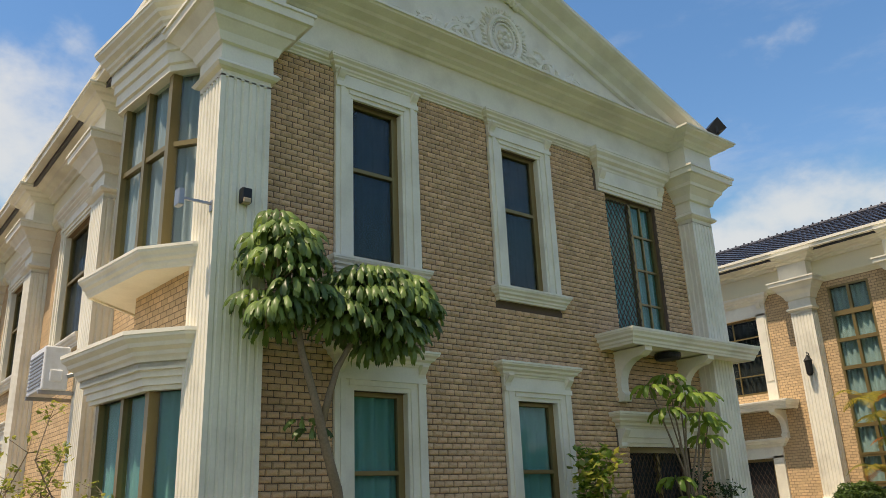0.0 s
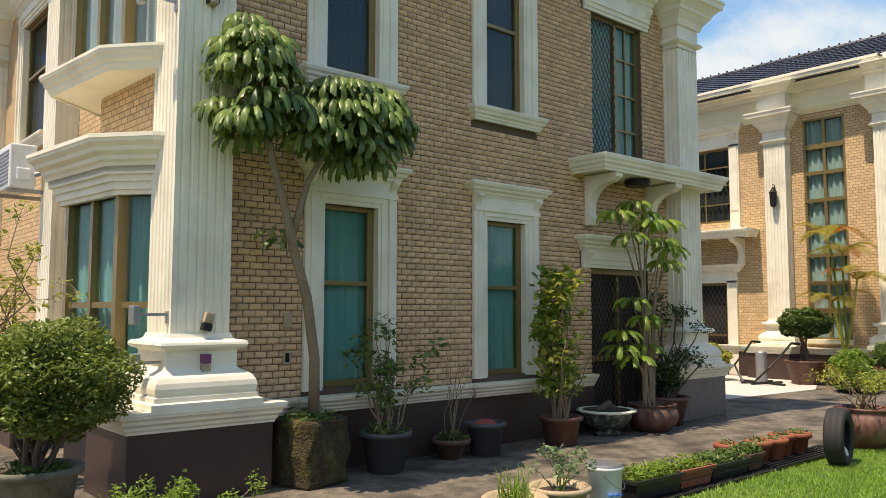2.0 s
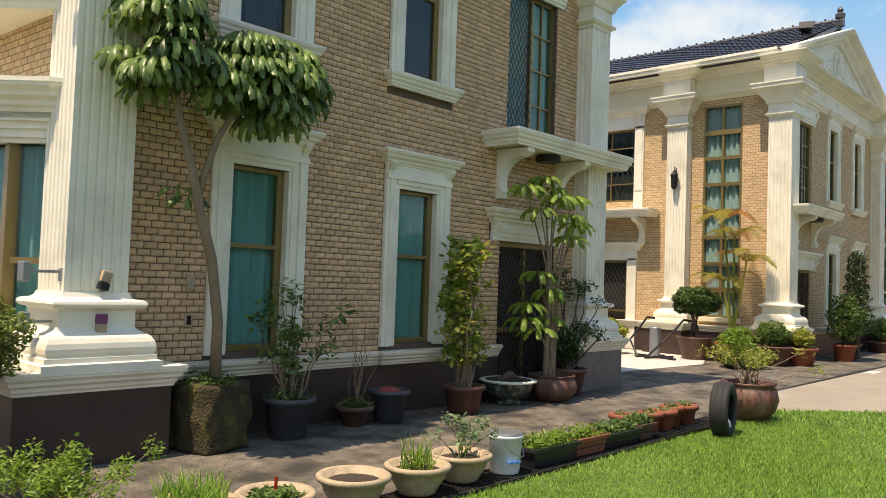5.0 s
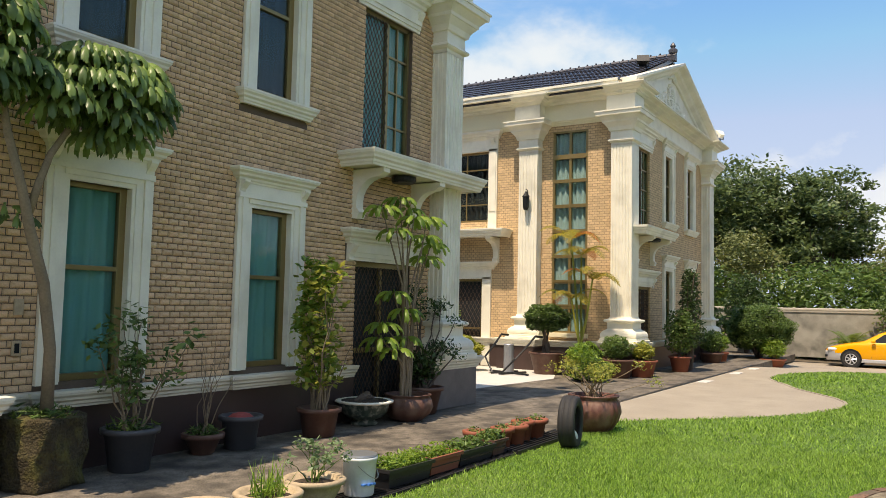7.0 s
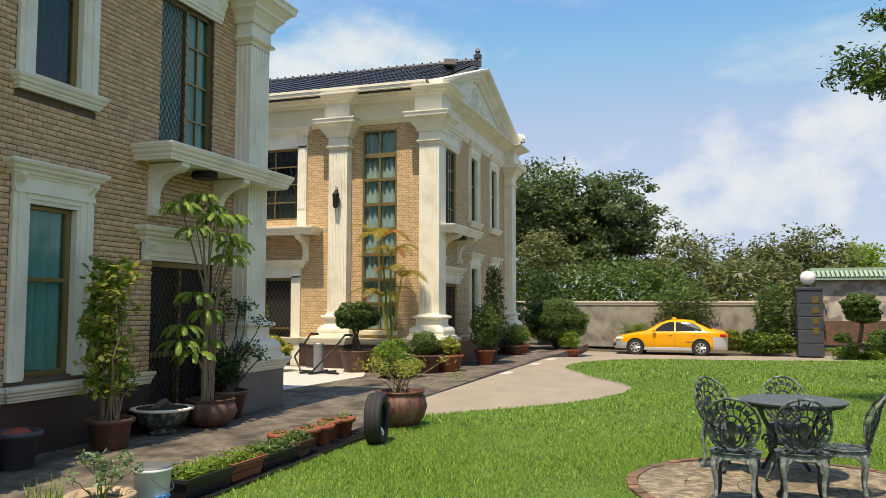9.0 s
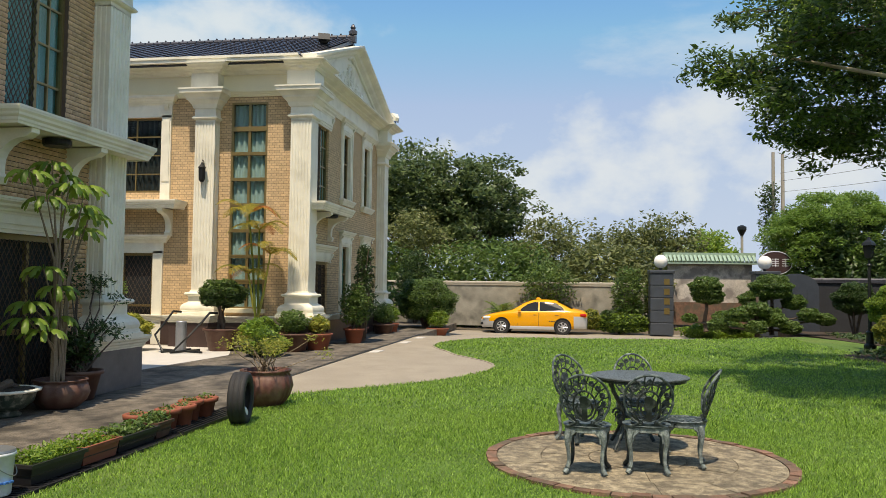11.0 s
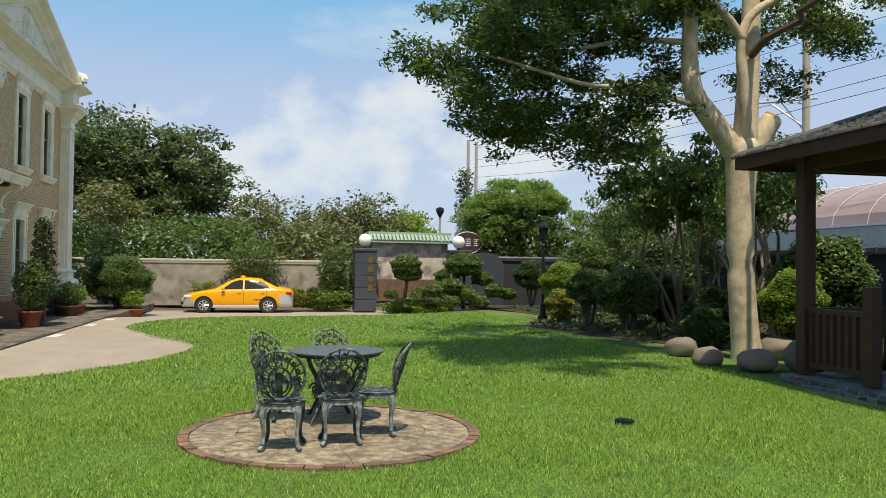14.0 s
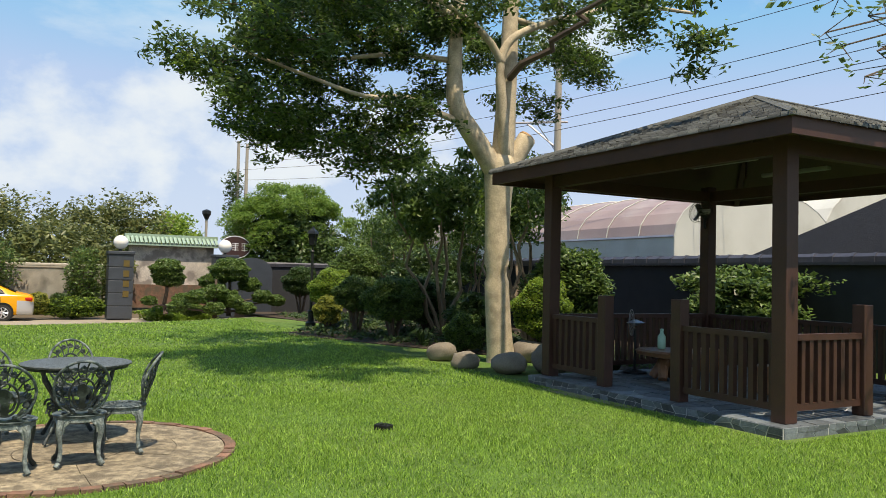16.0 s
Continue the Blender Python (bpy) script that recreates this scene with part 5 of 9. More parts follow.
def cast_chair(m, label):
    """A cast-metal garden chair: openwork oval back, pierced seat, cabriole legs with broad knees. It faces +y."""
    ch = thing("garden_chair", label, "chair", m, "chairs round the garden table")
    bm = bmesh.new()
    lathe(bm, [(0.185, 0.425), (0.215, 0.43), (0.222, 0.445), (0.205, 0.452), (0.18, 0.447), (0.175, 0.43)], 36)
    for i in range(18):
        a = 2 * math.pi * i / 18
        ribbon(bm, [(0.05 * math.cos(a), 0.05 * math.sin(a), 0.443), (0.12 * math.cos(a + 0.18), 0.12 * math.sin(a + 0.18), 0.44), (0.19 * math.cos(a), 0.19 * math.sin(a), 0.443)], 0.022, 0.01, lambda p: Vector((0, 0, 1)))
    lathe(bm, [(0.03, 0.436), (0.062, 0.438), (0.062, 0.449), (0.03, 0.451)], 20)
    part("seat", bm, IRON, ch, "pierced round seat")
    part("apron", lathe(bmesh.new(), [(0.198, 0.385), (0.208, 0.39), (0.208, 0.43), (0.198, 0.43)], 32), IRON_PALE, ch)

    def back_pt(u, v):
        """u across, v up; the back bends round and leans."""
        return Vector((u, -0.195 - 0.15 * v / 0.5 + 0.09 * (u / 0.23) ** 2, 0.445 + v))

    def out(p):
        return Vector((-0.8 * p.x / 0.23 * 0.4, 1.0, 0.3)).normalized()

    def ell(cu, cv, a, b, deg0, deg1, n):
        return [back_pt(cu + a * math.cos(radians(deg0 + (deg1 - deg0) * i / n)), cv + b * math.sin(radians(deg0 + (deg1 - deg0) * i / n))) for i in range(n + 1)]

    bm = bmesh.new()
    tube(bm, ell(0, 0.255, 0.218, 0.238, -66, 246, 44), 0.0125, 7)
    tube(bm, [back_pt(-0.09, 0.04), back_pt(-0.12, 0.015), back_pt(-0.16, 0.0)], 0.014, 6)
    tube(bm, [back_pt(0.09, 0.04), back_pt(0.12, 0.015), back_pt(0.16, 0.0)], 0.014, 6)
    part("back_frame", bm, IRON, ch, "moulded oval back frame")
    bm = bmesh.new()
    tube(bm, ell(0, 0.20, 0.102, 0.142, 0, 360, 32), 0.0095, 6)
    # vase and spreading leaves inside the inner oval
    ribbon(bm, [back_pt(0, 0.062), back_pt(0, 0.10), back_pt(0, 0.15), back_pt(0, 0.19)], 0.05, 0.014, out)
    lobes = [back_pt(0.052 * math.cos(a) * (1 + 0.25 * math.cos(3 * a)), 0.235 + 0.062 * math.sin(a)) for a in [2 * math.pi * k / 20 for k in range(20)]]
    face = [bm.verts.new(p) for p in lobes]
    rear = [bm.verts.new(p + Vector((0, -0.012, -0.003))) for p in lobes]
    bm.faces.new(face)
    bm.faces.new(rear[::-1])
    for k in range(20):
        bm.faces.new((face[k], face[(k + 1) % 20], rear[(k + 1) % 20], rear[k]))
    for sgn in (-1, 1):
        ribbon(bm, [back_pt(sgn * 0.01, 0.09), back_pt(sgn * 0.055, 0.12), back_pt(sgn * 0.075, 0.175), back_pt(sgn * 0.06, 0.225)], 0.02, 0.01, out)
        ribbon(bm, [back_pt(sgn * 0.02, 0.28), back_pt(sgn * 0.04, 0.315), back_pt(sgn * 0.03, 0.335)], 0.012, 0.01, out)
    part("back_medallion", bm, IRON_DARK, ch, "oval medallion with a leafy vase")
    bm = bmesh.new()
    # a wreath of flower heads on scrolled stems between the ovals
    tube(bm, ell(0, 0.232, 0.158, 0.186, -40, 220, 34), 0.006, 5)
    for i in range(11):
        a = radians(-28 + i * 23.6)
        c = back_pt(0.166 * math.cos(a), 0.237 + 0.192 * math.sin(a))
        for q in range(5):
            b = a + q * 2 * math.pi / 5
            bmesh.ops.create_icosphere(bm, subdivisions=1, radius=0.0155, matrix=Matrix.Translation(c + Vector((0.0145 * math.cos(b), 0, 0.0145 * math.sin(b)))) @ Matrix.Diagonal((1, 0.5, 1, 1)))
        b = a + radians(11.8)
        ribbon(bm, [back_pt(0.11 * math.cos(b), 0.205 + 0.148 * math.sin(b)), back_pt(0.16 * math.cos(b + 0.09), 0.23 + 0.185 * math.sin(b + 0.09)), back_pt(0.21 * math.cos(b), 0.254 + 0.23 * math.sin(b))], 0.012, 0.009, out)
    for s in (-1, 1):
        for cu, cv, r in ((0.135, 0.075, 0.034), (0.075, 0.035, 0.028)):
            tube(bm, [back_pt(s * (cu + r * (1 - k / 18) * math.cos(k * 0.6)), cv + r * (1 - k / 18) * math.sin(k * 0.6)) for k in range(15)], 0.008, 5)
        ribbon(bm, [back_pt(s * 0.06, 0.0), back_pt(s * 0.09, 0.05), back_pt(s * 0.13, 0.11)], 0.03, 0.01, out)
    ribbon(bm, [back_pt(-0.15, 0.012), back_pt(0, 0.004), back_pt(0.15, 0.012)], 0.05, 0.012, out)
    part("back_scrollwork", bm, IRON_DARK, ch, "openwork of flowers and scrolls")
    for sx in (-1, 1):
        for sy in (-1, 1):
            bm = bmesh.new()
            k = math.sqrt(0.5)
            pts = [(0.185, 0.40), (0.205, 0.36), (0.208, 0.30), (0.196, 0.22), (0.188, 0.14), (0.20, 0.06), (0.235, 0.012)]
            tube(bm, [(sx * r * k * 1.12, sy * r * k * 1.12, z) for r, z in smooth_line(pts, 3)], [0.034 - 0.0155 * min(1.0, i / 9) + (0.004 if i > 15 else 0.0) for i in range(19)], 8)
            # the broad pierced knee under the apron
            n = Vector((sx * k, sy * k, 0))
            t = Vector((-sx * k, sy * k, 0))
            c = n * 0.205
            outline = [(-0.085, 0.425), (0.085, 0.425), (0.07, 0.385), (0.035, 0.35), (0.024, 0.29), (-0.024, 0.29), (-0.035, 0.35), (-0.07, 0.385)]
            a = [bm.verts.new(c + t * u - n * 0.9 * u * u / 0.2 * 0.8 + Vector((0, 0, z))) for u, z in outline]
            b = [bm.verts.new(v.co + n * 0.014) for v in a]
            bm.faces.new(a[::-1])
            bm.faces.new(b)
            for j in range(8):
                bm.faces.new((a[j], a[(j + 1) % 8], b[(j + 1) % 8], b[j]))
            part("leg", bm, IRON_PALE if sy < 0 else IRON_DARK, ch, "cabriole leg with a broad cast knee")
    return ch


def garden_table(m):
    tb = thing("garden_table", "round verdigris cast-metal garden table with a pierced top", "table", m)
    bm = bmesh.new()
    lathe(bm, [(0.475, 0.715), (0.495, 0.72), (0.50, 0.735), (0.485, 0.742), (0.02, 0.745)], 48, wobble=0.008, lobes=24)
    part("tabletop", bm, mat("dull_grey_metal", (0.10, 0.12, 0.12), 0.5, metal=0.2, vary=0.7, scale=30, fine=120, bump=0.8), tb, "dull pierced grey tabletop")
    bm = bmesh.new()
    lathe(bm, [(0.46, 0.69), (0.467, 0.69), (0.467, 0.715), (0.46, 0.715)], 32)
    part("apron", bm, IRON_DARK, tb)
    for i in range(4):
        a = math.pi / 4 + i * math.pi / 2
        bm = bmesh.new()
        pts = [(0.42, 0.70), (0.40, 0.60), (0.31, 0.48), (0.24, 0.36), (0.25, 0.22), (0.32, 0.10), (0.38, 0.015)]
        tube(bm, [(r * math.cos(a), r * math.sin(a), z) for r, z in pts], [0.020, 0.020, 0.018, 0.017, 0.017, 0.016, 0.020], 8)
        sc = [(0.30 + 0.07 * (1 - k / 20) * math.cos(k * 0.55), 0.30 + 0.07 * (1 - k / 20) * math.sin(k * 0.55)) for k in range(16)]
        tube(bm, [(r * math.cos(a), r * math.sin(a), z) for r, z in sc], 0.012, 5)
        part("leg", bm, IRON_DARK, tb)
    part("lower_ring", lathe(bmesh.new(), [(0.20, 0.32), (0.215, 0.32), (0.215, 0.345), (0.20, 0.345)], 24), IRON_DARK, tb)
    return tb


TZ = 0.04
garden_table(pose(8.42, -0.75, TZ))
for x, y, rz, lab in ((7.25, -0.19, -97, "cast-metal garden chair with an openwork back, drawn back from the table"), (7.38, -0.72, -90, "verdigris cast-metal garden chair with scrolled back at the table"),
                      (7.70, -1.09, -7, "cast-metal garden chair turned aside at the table's edge"), (8.62, -0.14, 128, "cast-metal garden chair across the table"), (8.90, -0.74, 92, "cast-metal garden chair on the table's far side")):
    cast_chair(pose(x, y, TZ, 0, 0, rz) @ Matrix.Diagonal((0.97, 0.97, 0.95, 1)), lab)

spot = thing("ground_spotlight", "small black spotlight lying in the lawn", "spotlight", pose(7.85, -3.77, 0.0, 0, 0, 30))
part("housing", boxed(-0.09, -0.06, 0.005, 0.09, 0.06, 0.075, bevel=0.012), LAMPBLACK, spot)
part("lens", boxed(-0.07, -0.045, 0.075, 0.07, 0.045, 0.08), CARGLASS, spot)

# ---- gazebo ----
GZ = 0.14
gazebo = thing("gazebo", "open dark timber gazebo with hipped shingle roof and stone base", "gazebo", pose(8.2, -10.0, 0))
gx0, gx1, gy0, gy1 = -2.48, 2.40, -2.45, 2.48
part("base", boxed(gx0 + 0.03, gy0 + 0.03, -0.1, gx1 - 0.03, gy1 - 0.03, GZ - 0.008), GROUT, gazebo, "raised base of blue-grey crazy-paved slate")


def crazy(parent, cells_u, cells_v, at, seed, mat_, name="slate_piece", skip=0.0):
    """Irregular stone pieces with open joints over a rectangle; at(u, v, lift) places them, u and v from 0 to 1."""
    r = random.Random(seed)
    grid = {}
    for i in range(cells_u + 1):
        for j in range(cells_v + 1):
            du = 0 if i in (0, cells_u) else (r.random() - 0.5) * 0.75
            dv = 0 if j in (0, cells_v) else (r.random() - 0.5) * 0.75
            grid[i, j] = ((i + du) / cells_u, (j + dv) / cells_v)
    for i in range(cells_u):
        for j in range(cells_v):
            q = [grid[i, j], grid[i + 1, j], grid[i + 1, j + 1], grid[i, j + 1]]
            c = (sum(p[0] for p in q) / 4, sum(p[1] for p in q) / 4)
            bm = bmesh.new()
            lift = 0.006 + 0.005 * r.random()
            hi = [bm.verts.new(at(c[0] + (p[0] - c[0]) * 0.90, c[1] + (p[1] - c[1]) * 0.90, lift)) for p in q]
            lo = [bm.verts.new(at(c[0] + (p[0] - c[0]) * 0.94, c[1] + (p[1] - c[1]) * 0.94, -0.01)) for p in q]
            bm.faces.new(hi)
            bm.faces.new(lo[::-1])
            for k in range(4):
                bm.faces.new((lo[k], lo[(k + 1) % 4], hi[(k + 1) % 4], hi[k]))
            part(name, bm, mat_, parent)


slab_g = gazebo.children[0]
crazy(slab_g, 27, 2, lambda u, v, l: (gx0 + 0.03 + u * (gx1 - gx0 - 0.06), gy1 - 0.03 + l, v * (GZ - 0.004)), 1, SLATE)
crazy(slab_g, 27, 2, lambda u, v, l: (gx0 + 0.03 - l, gy0 + 0.03 + u * (gy1 - gy0 - 0.06), v * (GZ - 0.004)), 2, SLATE)
crazy(slab_g, 17, 17, lambda u, v, l: (gx0 + 0.03 + u * (gx1 - gx0 - 0.06), gy0 + 0.03 + v * (gy1 - gy0 - 0.06), GZ - 0.008 + l), 3, SLATE)
PX0, PX1, PY0, PY1 = -2.22, 2.20, -1.38, 2.15
for x, y in ((PX0, PY1), (PX1, PY1), (PX0, PY0), (PX1, PY0)):
    part("post", boxed(x - 0.10, y - 0.10, GZ, x + 0.10, y + 0.10, 3.45, bevel=0.01), DARKWOOD, gazebo)


def railing(a, b, newels):
    """Rail, bottom rail and balusters between two plan points; newels are extra posts along it (0 to 1)."""
    a, b = Vector(a), Vector(b)
    d = b - a
    ang = math.atan2(d.y, d.x)

    def bar(t0, t1, z0, z1, w):
        p = a + d * (t0 + t1) / 2
        bm = bmesh.new()
        bmesh.ops.create_cube(bm, size=1, matrix=Matrix.Translation((p.x, p.y, (z0 + z1) / 2)) @ Matrix.Rotation(ang, 4, "Z") @ Matrix.Diagonal((d.length * (t1 - t0), w, z1 - z0, 1)))
        return bm

    spans = [(0.0, newels[0]), (newels[-1], 1.0)] if newels else [(0.0, 1.0)]
    for t in newels:
        p = a + d * t
        part("newel_post", boxed(p.x - 0.085, p.y - 0.085, GZ, p.x + 0.085, p.y + 0.085, 1.47, bevel=0.012), DARKWOOD, gazebo)
    for t0, t1 in spans:
        part("handrail", bar(t0, t1, 1.06, 1.13, 0.10), DARKWOOD, gazebo)
        part("bottom_rail", bar(t0, t1, 0.26, 0.34, 0.06), DARKWOOD, gazebo)
        n = max(2, int(d.length * (t1 - t0) / 0.138))
        for i in range(1, n):
            t = t0 + (t1 - t0) * i / n
            p = a + d * t
            part("baluster", boxed(p.x - 0.036, p.y - 0.032, 0.34, p.x + 0.036, p.y + 0.032, 1.06), DARKWOOD, gazebo)


railing((PX0, PY1), (PX1, PY1), [0.36, 0.695])
railing((PX0, PY1), (PX0, PY0), [0.40, 0.72])
railing((PX1, PY1), (PX1, PY0), [])
railing((PX0, PY0), (PX1, PY0), [])
EX, EY, ZE, ZA = 2.88, 2.90, 3.27, 4.50
for (x0, y0, x1, y1) in ((-EX, EY - 0.05, EX, EY), (-EX, -EY, EX, -EY + 0.05), (-EX, -EY + 0.05, -EX + 0.05, EY - 0.05), (EX - 0.05, -EY + 0.05, EX, EY - 0.05)):
    part("fascia", boxed(x0, y0, ZE - 0.03, x1, y1, ZE + 0.16), DARKWOOD, gazebo)
bm = bmesh.new()
apex = bm.verts.new((0, 0, ZA - 0.08))
low = [bm.verts.new((sx * (EX - 0.06), sy * (EY - 0.06), ZE + 0.06)) for sx, sy in ((-1, -1), (1, -1), (1, 1), (-1, 1))]
for j in range(4):
    bm.faces.new((low[j], low[(j + 1) % 4], apex))
part("ceiling", bm, DARKWOOD, gazebo, "dark boarded underside of the roof")
for a, b in (((PX0, PY1), (PX1, PY1)), ((PX1, PY1), (PX1, PY0)), ((PX1, PY0), (PX0, PY0)), ((PX0, PY0), (PX0, PY1))):
    bm = bmesh.new()
    box(bm, min(a[0], b[0]) - 0.07, min(a[1], b[1]) - 0.07, 3.18, max(a[0], b[0]) + 0.07, max(a[1], b[1]) + 0.07, 3.36)
    part("beam", bm, DARKWOOD, gazebo)
for sx, sy in ((-1, -1), (1, -1), (1, 1), (-1, 1)):
    part("hip_rafter", tube(bmesh.new(), [(sx * (EX - 0.1), sy * (EY - 0.1), ZE + 0.02), (0, 0, ZA - 0.16)], 0.06, 4), DARKWOOD, gazebo)
for k in range(4):
    m = Matrix.Rotation(k * math.pi / 2, 4, "Z")
    e, o = (EX, EY) if k % 2 == 0 else (EY, EX)
    verts, faces = [], []
    n = 17
    run = math.hypot(o + 0.04, ZA - ZE - 0.15)
    for i in range(n):
        t0, t1 = i / n, (i + 1.25) / n
        w0 = (e + 0.05) * (1 - t0)
        m_tiles = max(1, int(2 * w0 / 0.16))
        jit = r5.random() * 0.16
        for j in range(-1, m_tiles + 1):
            ua, ub = -w0 + jit + j * 0.16, -w0 + jit + (j + 1) * 0.16 - 0.006
            ua, ub = max(ua, -w0), min(ub, w0)
            if ub - ua < 0.02:
                continue
            sh = max(0.0, (1 - t1)) / max(1e-3, (1 - t0))
            b0 = len(verts)
            for t, lift in ((t0, 0.034 + 0.016 * r5.random()), (t1, 0.004)):
                y = (o + 0.05) * (1 - t)
                z = ZE + 0.15 + (ZA - ZE - 0.15) * min(t, 1.0) + lift
                lim = (e + 0.05) * max(0.0, 1 - t)
                verts += [(max(-lim, min(lim, ua)), y, z), (max(-lim, min(lim, ub)), y, z)]
            y = (o + 0.05) * (1 - t0)
            verts += [(ua, y, ZE + 0.15 + (ZA - ZE - 0.15) * t0), (ub, y, ZE + 0.15 + (ZA - ZE - 0.15) * t0)]
            faces += [(b0, b0 + 1, b0 + 3, b0 + 2), (b0 + 4, b0 + 5, b0 + 1, b0)]
    tagged(raw("shingle_slope", verts, faces, SHINGLE, gazebo, m), "rows of grey asphalt shingles", kind="stuff")
bm = bmesh.new()
for sx, sy in ((-1, -1), (1, -1), (1, 1), (-1, 1)):
    tube(bm, [(sx * (EX + 0.03), sy * (EY + 0.03), ZE + 0.18), (0, 0, ZA + 0.03)], 0.045, 5)
tagged(part("hip_cap", bm, SHINGLE, gazebo), kind="stuff")
for y in (-0.9, 0.7):
    part("tube_light", boxed(-0.6, y - 0.05, 3.44, 0.6, y + 0.05, 3.50, bevel=0.01), STEEL, gazebo)
for x, y in ((-1.2, 1.2), (1.2, -1.2)):
    bm = bmesh.new()
    tube(bm, [(x, y, 3.5), (x, y, 3.9)], 0.02)
    part("light_stem", bm, DARKWOOD, gazebo)


def wall_fan(m):
    f = thing("wall_fan", "black wall fan on the gazebo's back post", "fan", m)
    bm = bmesh.new()
    for r in (0.07, 0.13, 0.19, 0.22):
        tube(bm, [(r * math.cos(2 * math.pi * i / 24), 0, r * math.sin(2 * math.pi * i / 24)) for i in range(25)], 0.005, 4)
    for i in range(24):
        a = 2 * math.pi * i / 24
        tube(bm, [(0.04 * math.cos(a), -0.05, 0.04 * math.sin(a)), (0.2 * math.cos(a), -0.03, 0.2 * math.sin(a)), (0.22 * math.cos(a), 0, 0.22 * math.sin(a))], 0.003, 3)
    part("guard", bm, LAMPBLACK, f)
    bm = bmesh.new()
    for i in range(3):
        a = 2 * math.pi * i / 3
        bmesh.ops.create_cube(bm, size=1, matrix=Matrix.Rotation(a, 4, "Y") @ Matrix.Translation((0.1, 0, 0)) @ Matrix.Rotation(0.4, 4, "X") @ Matrix.Diagonal((0.16, 0.01, 0.10, 1)))
    part("blades", bm, STEEL, f)
    bm = bmesh.new()
    tube(bm, [(0, 0, 0), (0, 0.22, -0.02)], 0.05)
    tube(bm, [(0, 0.2, 0), (0, 0.25, -0.2), (0, 0.3, -0.2)], 0.025)
    part("motor", bm, LAMPBLACK, f)


wall_fan(pose(8.2 + PX1 - 0.10, -10.0 + PY0 + 0.30, 2.98, -18, 0, 200))


def standing_fan(m):
    f = thing("standing_fan", "grey standing fan on the gazebo floor", "fan", m)
    bm = bmesh.new()
    lathe(bm, [(0.2, 0), (0.2, 0.03), (0.05, 0.06), (0.02, 0.08), (0.02, 0.75)], 16)
    part("stand", bm, LAMPBLACK, f)
    bm = bmesh.new()
    for r in (0.08, 0.15, 0.22):
        tube(bm, [(r * math.cos(2 * math.pi * i / 20), -0.06, 0.85 + r * math.sin(2 * math.pi * i / 20)) for i in range(21)], 0.006, 4)
    for i in range(18):
        a = 2 * math.pi * i / 18
        tube(bm, [(0.03 * math.cos(a), -0.1, 0.85 + 0.03 * math.sin(a)), (0.22 * math.cos(a), -0.06, 0.85 + 0.22 * math.sin(a))], 0.003, 3)
    part("guard", bm, STEEL, f)
    part("blades", lathe(bmesh.new(), [(0.03, 0.80), (0.17, 0.85), (0.03, 0.9)], 5, 0, 0), STEEL, f)


standing_fan(pose(10.15, -9.42, GZ + 0.004, 0, 0, 150))
rt = thing("root_table", "polished root-wood tea table with a thick uneven top", "table", pose(9.30, -9.42, GZ + 0.004, 0, 0, 20))
part("tabletop", lathe(bmesh.new(), [(0.40, 0.36), (0.52, 0.38), (0.54, 0.44), (0.50, 0.47), (0.02, 0.475)], 26, wobble=0.10, lobes=3), TRUNKWOOD, rt)
bm = bmesh.new()
for i in range(5):
    a = i * 1.27
    tube(bm, [(0.05 * math.cos(a), 0.05 * math.sin(a), 0.38), (0.18 * math.cos(a), 0.18 * math.sin(a), 0.2), (0.3 * math.cos(a + 0.3), 0.3 * math.sin(a + 0.3), 0.02)], [0.14, 0.09, 0.07], 8)
part("root_base", bm, TRUNKWOOD, rt)
vs = thing("bottle", "pale green glazed bottle on the tea table", "bottle", pose(9.42, -9.32, GZ + 0.478))
part("body", lathe(bmesh.new(), [(0.05, 0), (0.065, 0.02), (0.065, 0.2), (0.03, 0.25), (0.025, 0.29)], 16), JADE, vs, "", None, True)
part("cap", lathe(bmesh.new(), [(0.03, 0.29), (0.03, 0.32), (0.01, 0.325)], 12), JADE, vs)
for x, y in ((7.6, -9.6), (7.9, -10.9), (9.9, -10.9)):
    st = thing("log_stool", "squat polished log stool in the gazebo", "stool", pose(x, y, GZ + 0.004), "stools in the gazebo")
    part("seat", lathe(bmesh.new(), [(0.16, 0), (0.19, 0.03), (0.17, 0.2), (0.2, 0.38), (0.17, 0.4)], 14, wobble=0.06, lobes=4), TRUNKWOOD, st)
# flagstone step by the gazebo
tagged(link_mesh("path_slab", plate(bmesh.new(), [(8.0, -7.35), (9.9, -7.25), (9.9, -7.5), (8.0, -7.5)], -0.1, 0.02), PALECON), "worn concrete strip beside the gazebo base", "paving", kind="structure")

# ---- trees and shrubs ----


def branch_line(p, q, sag, n=6, seed=0, rough=0.12):
    r = random.Random(seed)
    p, q = Vector(p), Vector(q)
    L = (q - p).length
    return [p + (q - p) * t + Vector(((r.random() - 0.5) * rough * L * math.sin(t * math.pi), (r.random() - 0.5) * rough * L * math.sin(t * math.pi), sag * L * math.sin(t * math.pi))) for t in [i / n for i in range(n + 1)]]


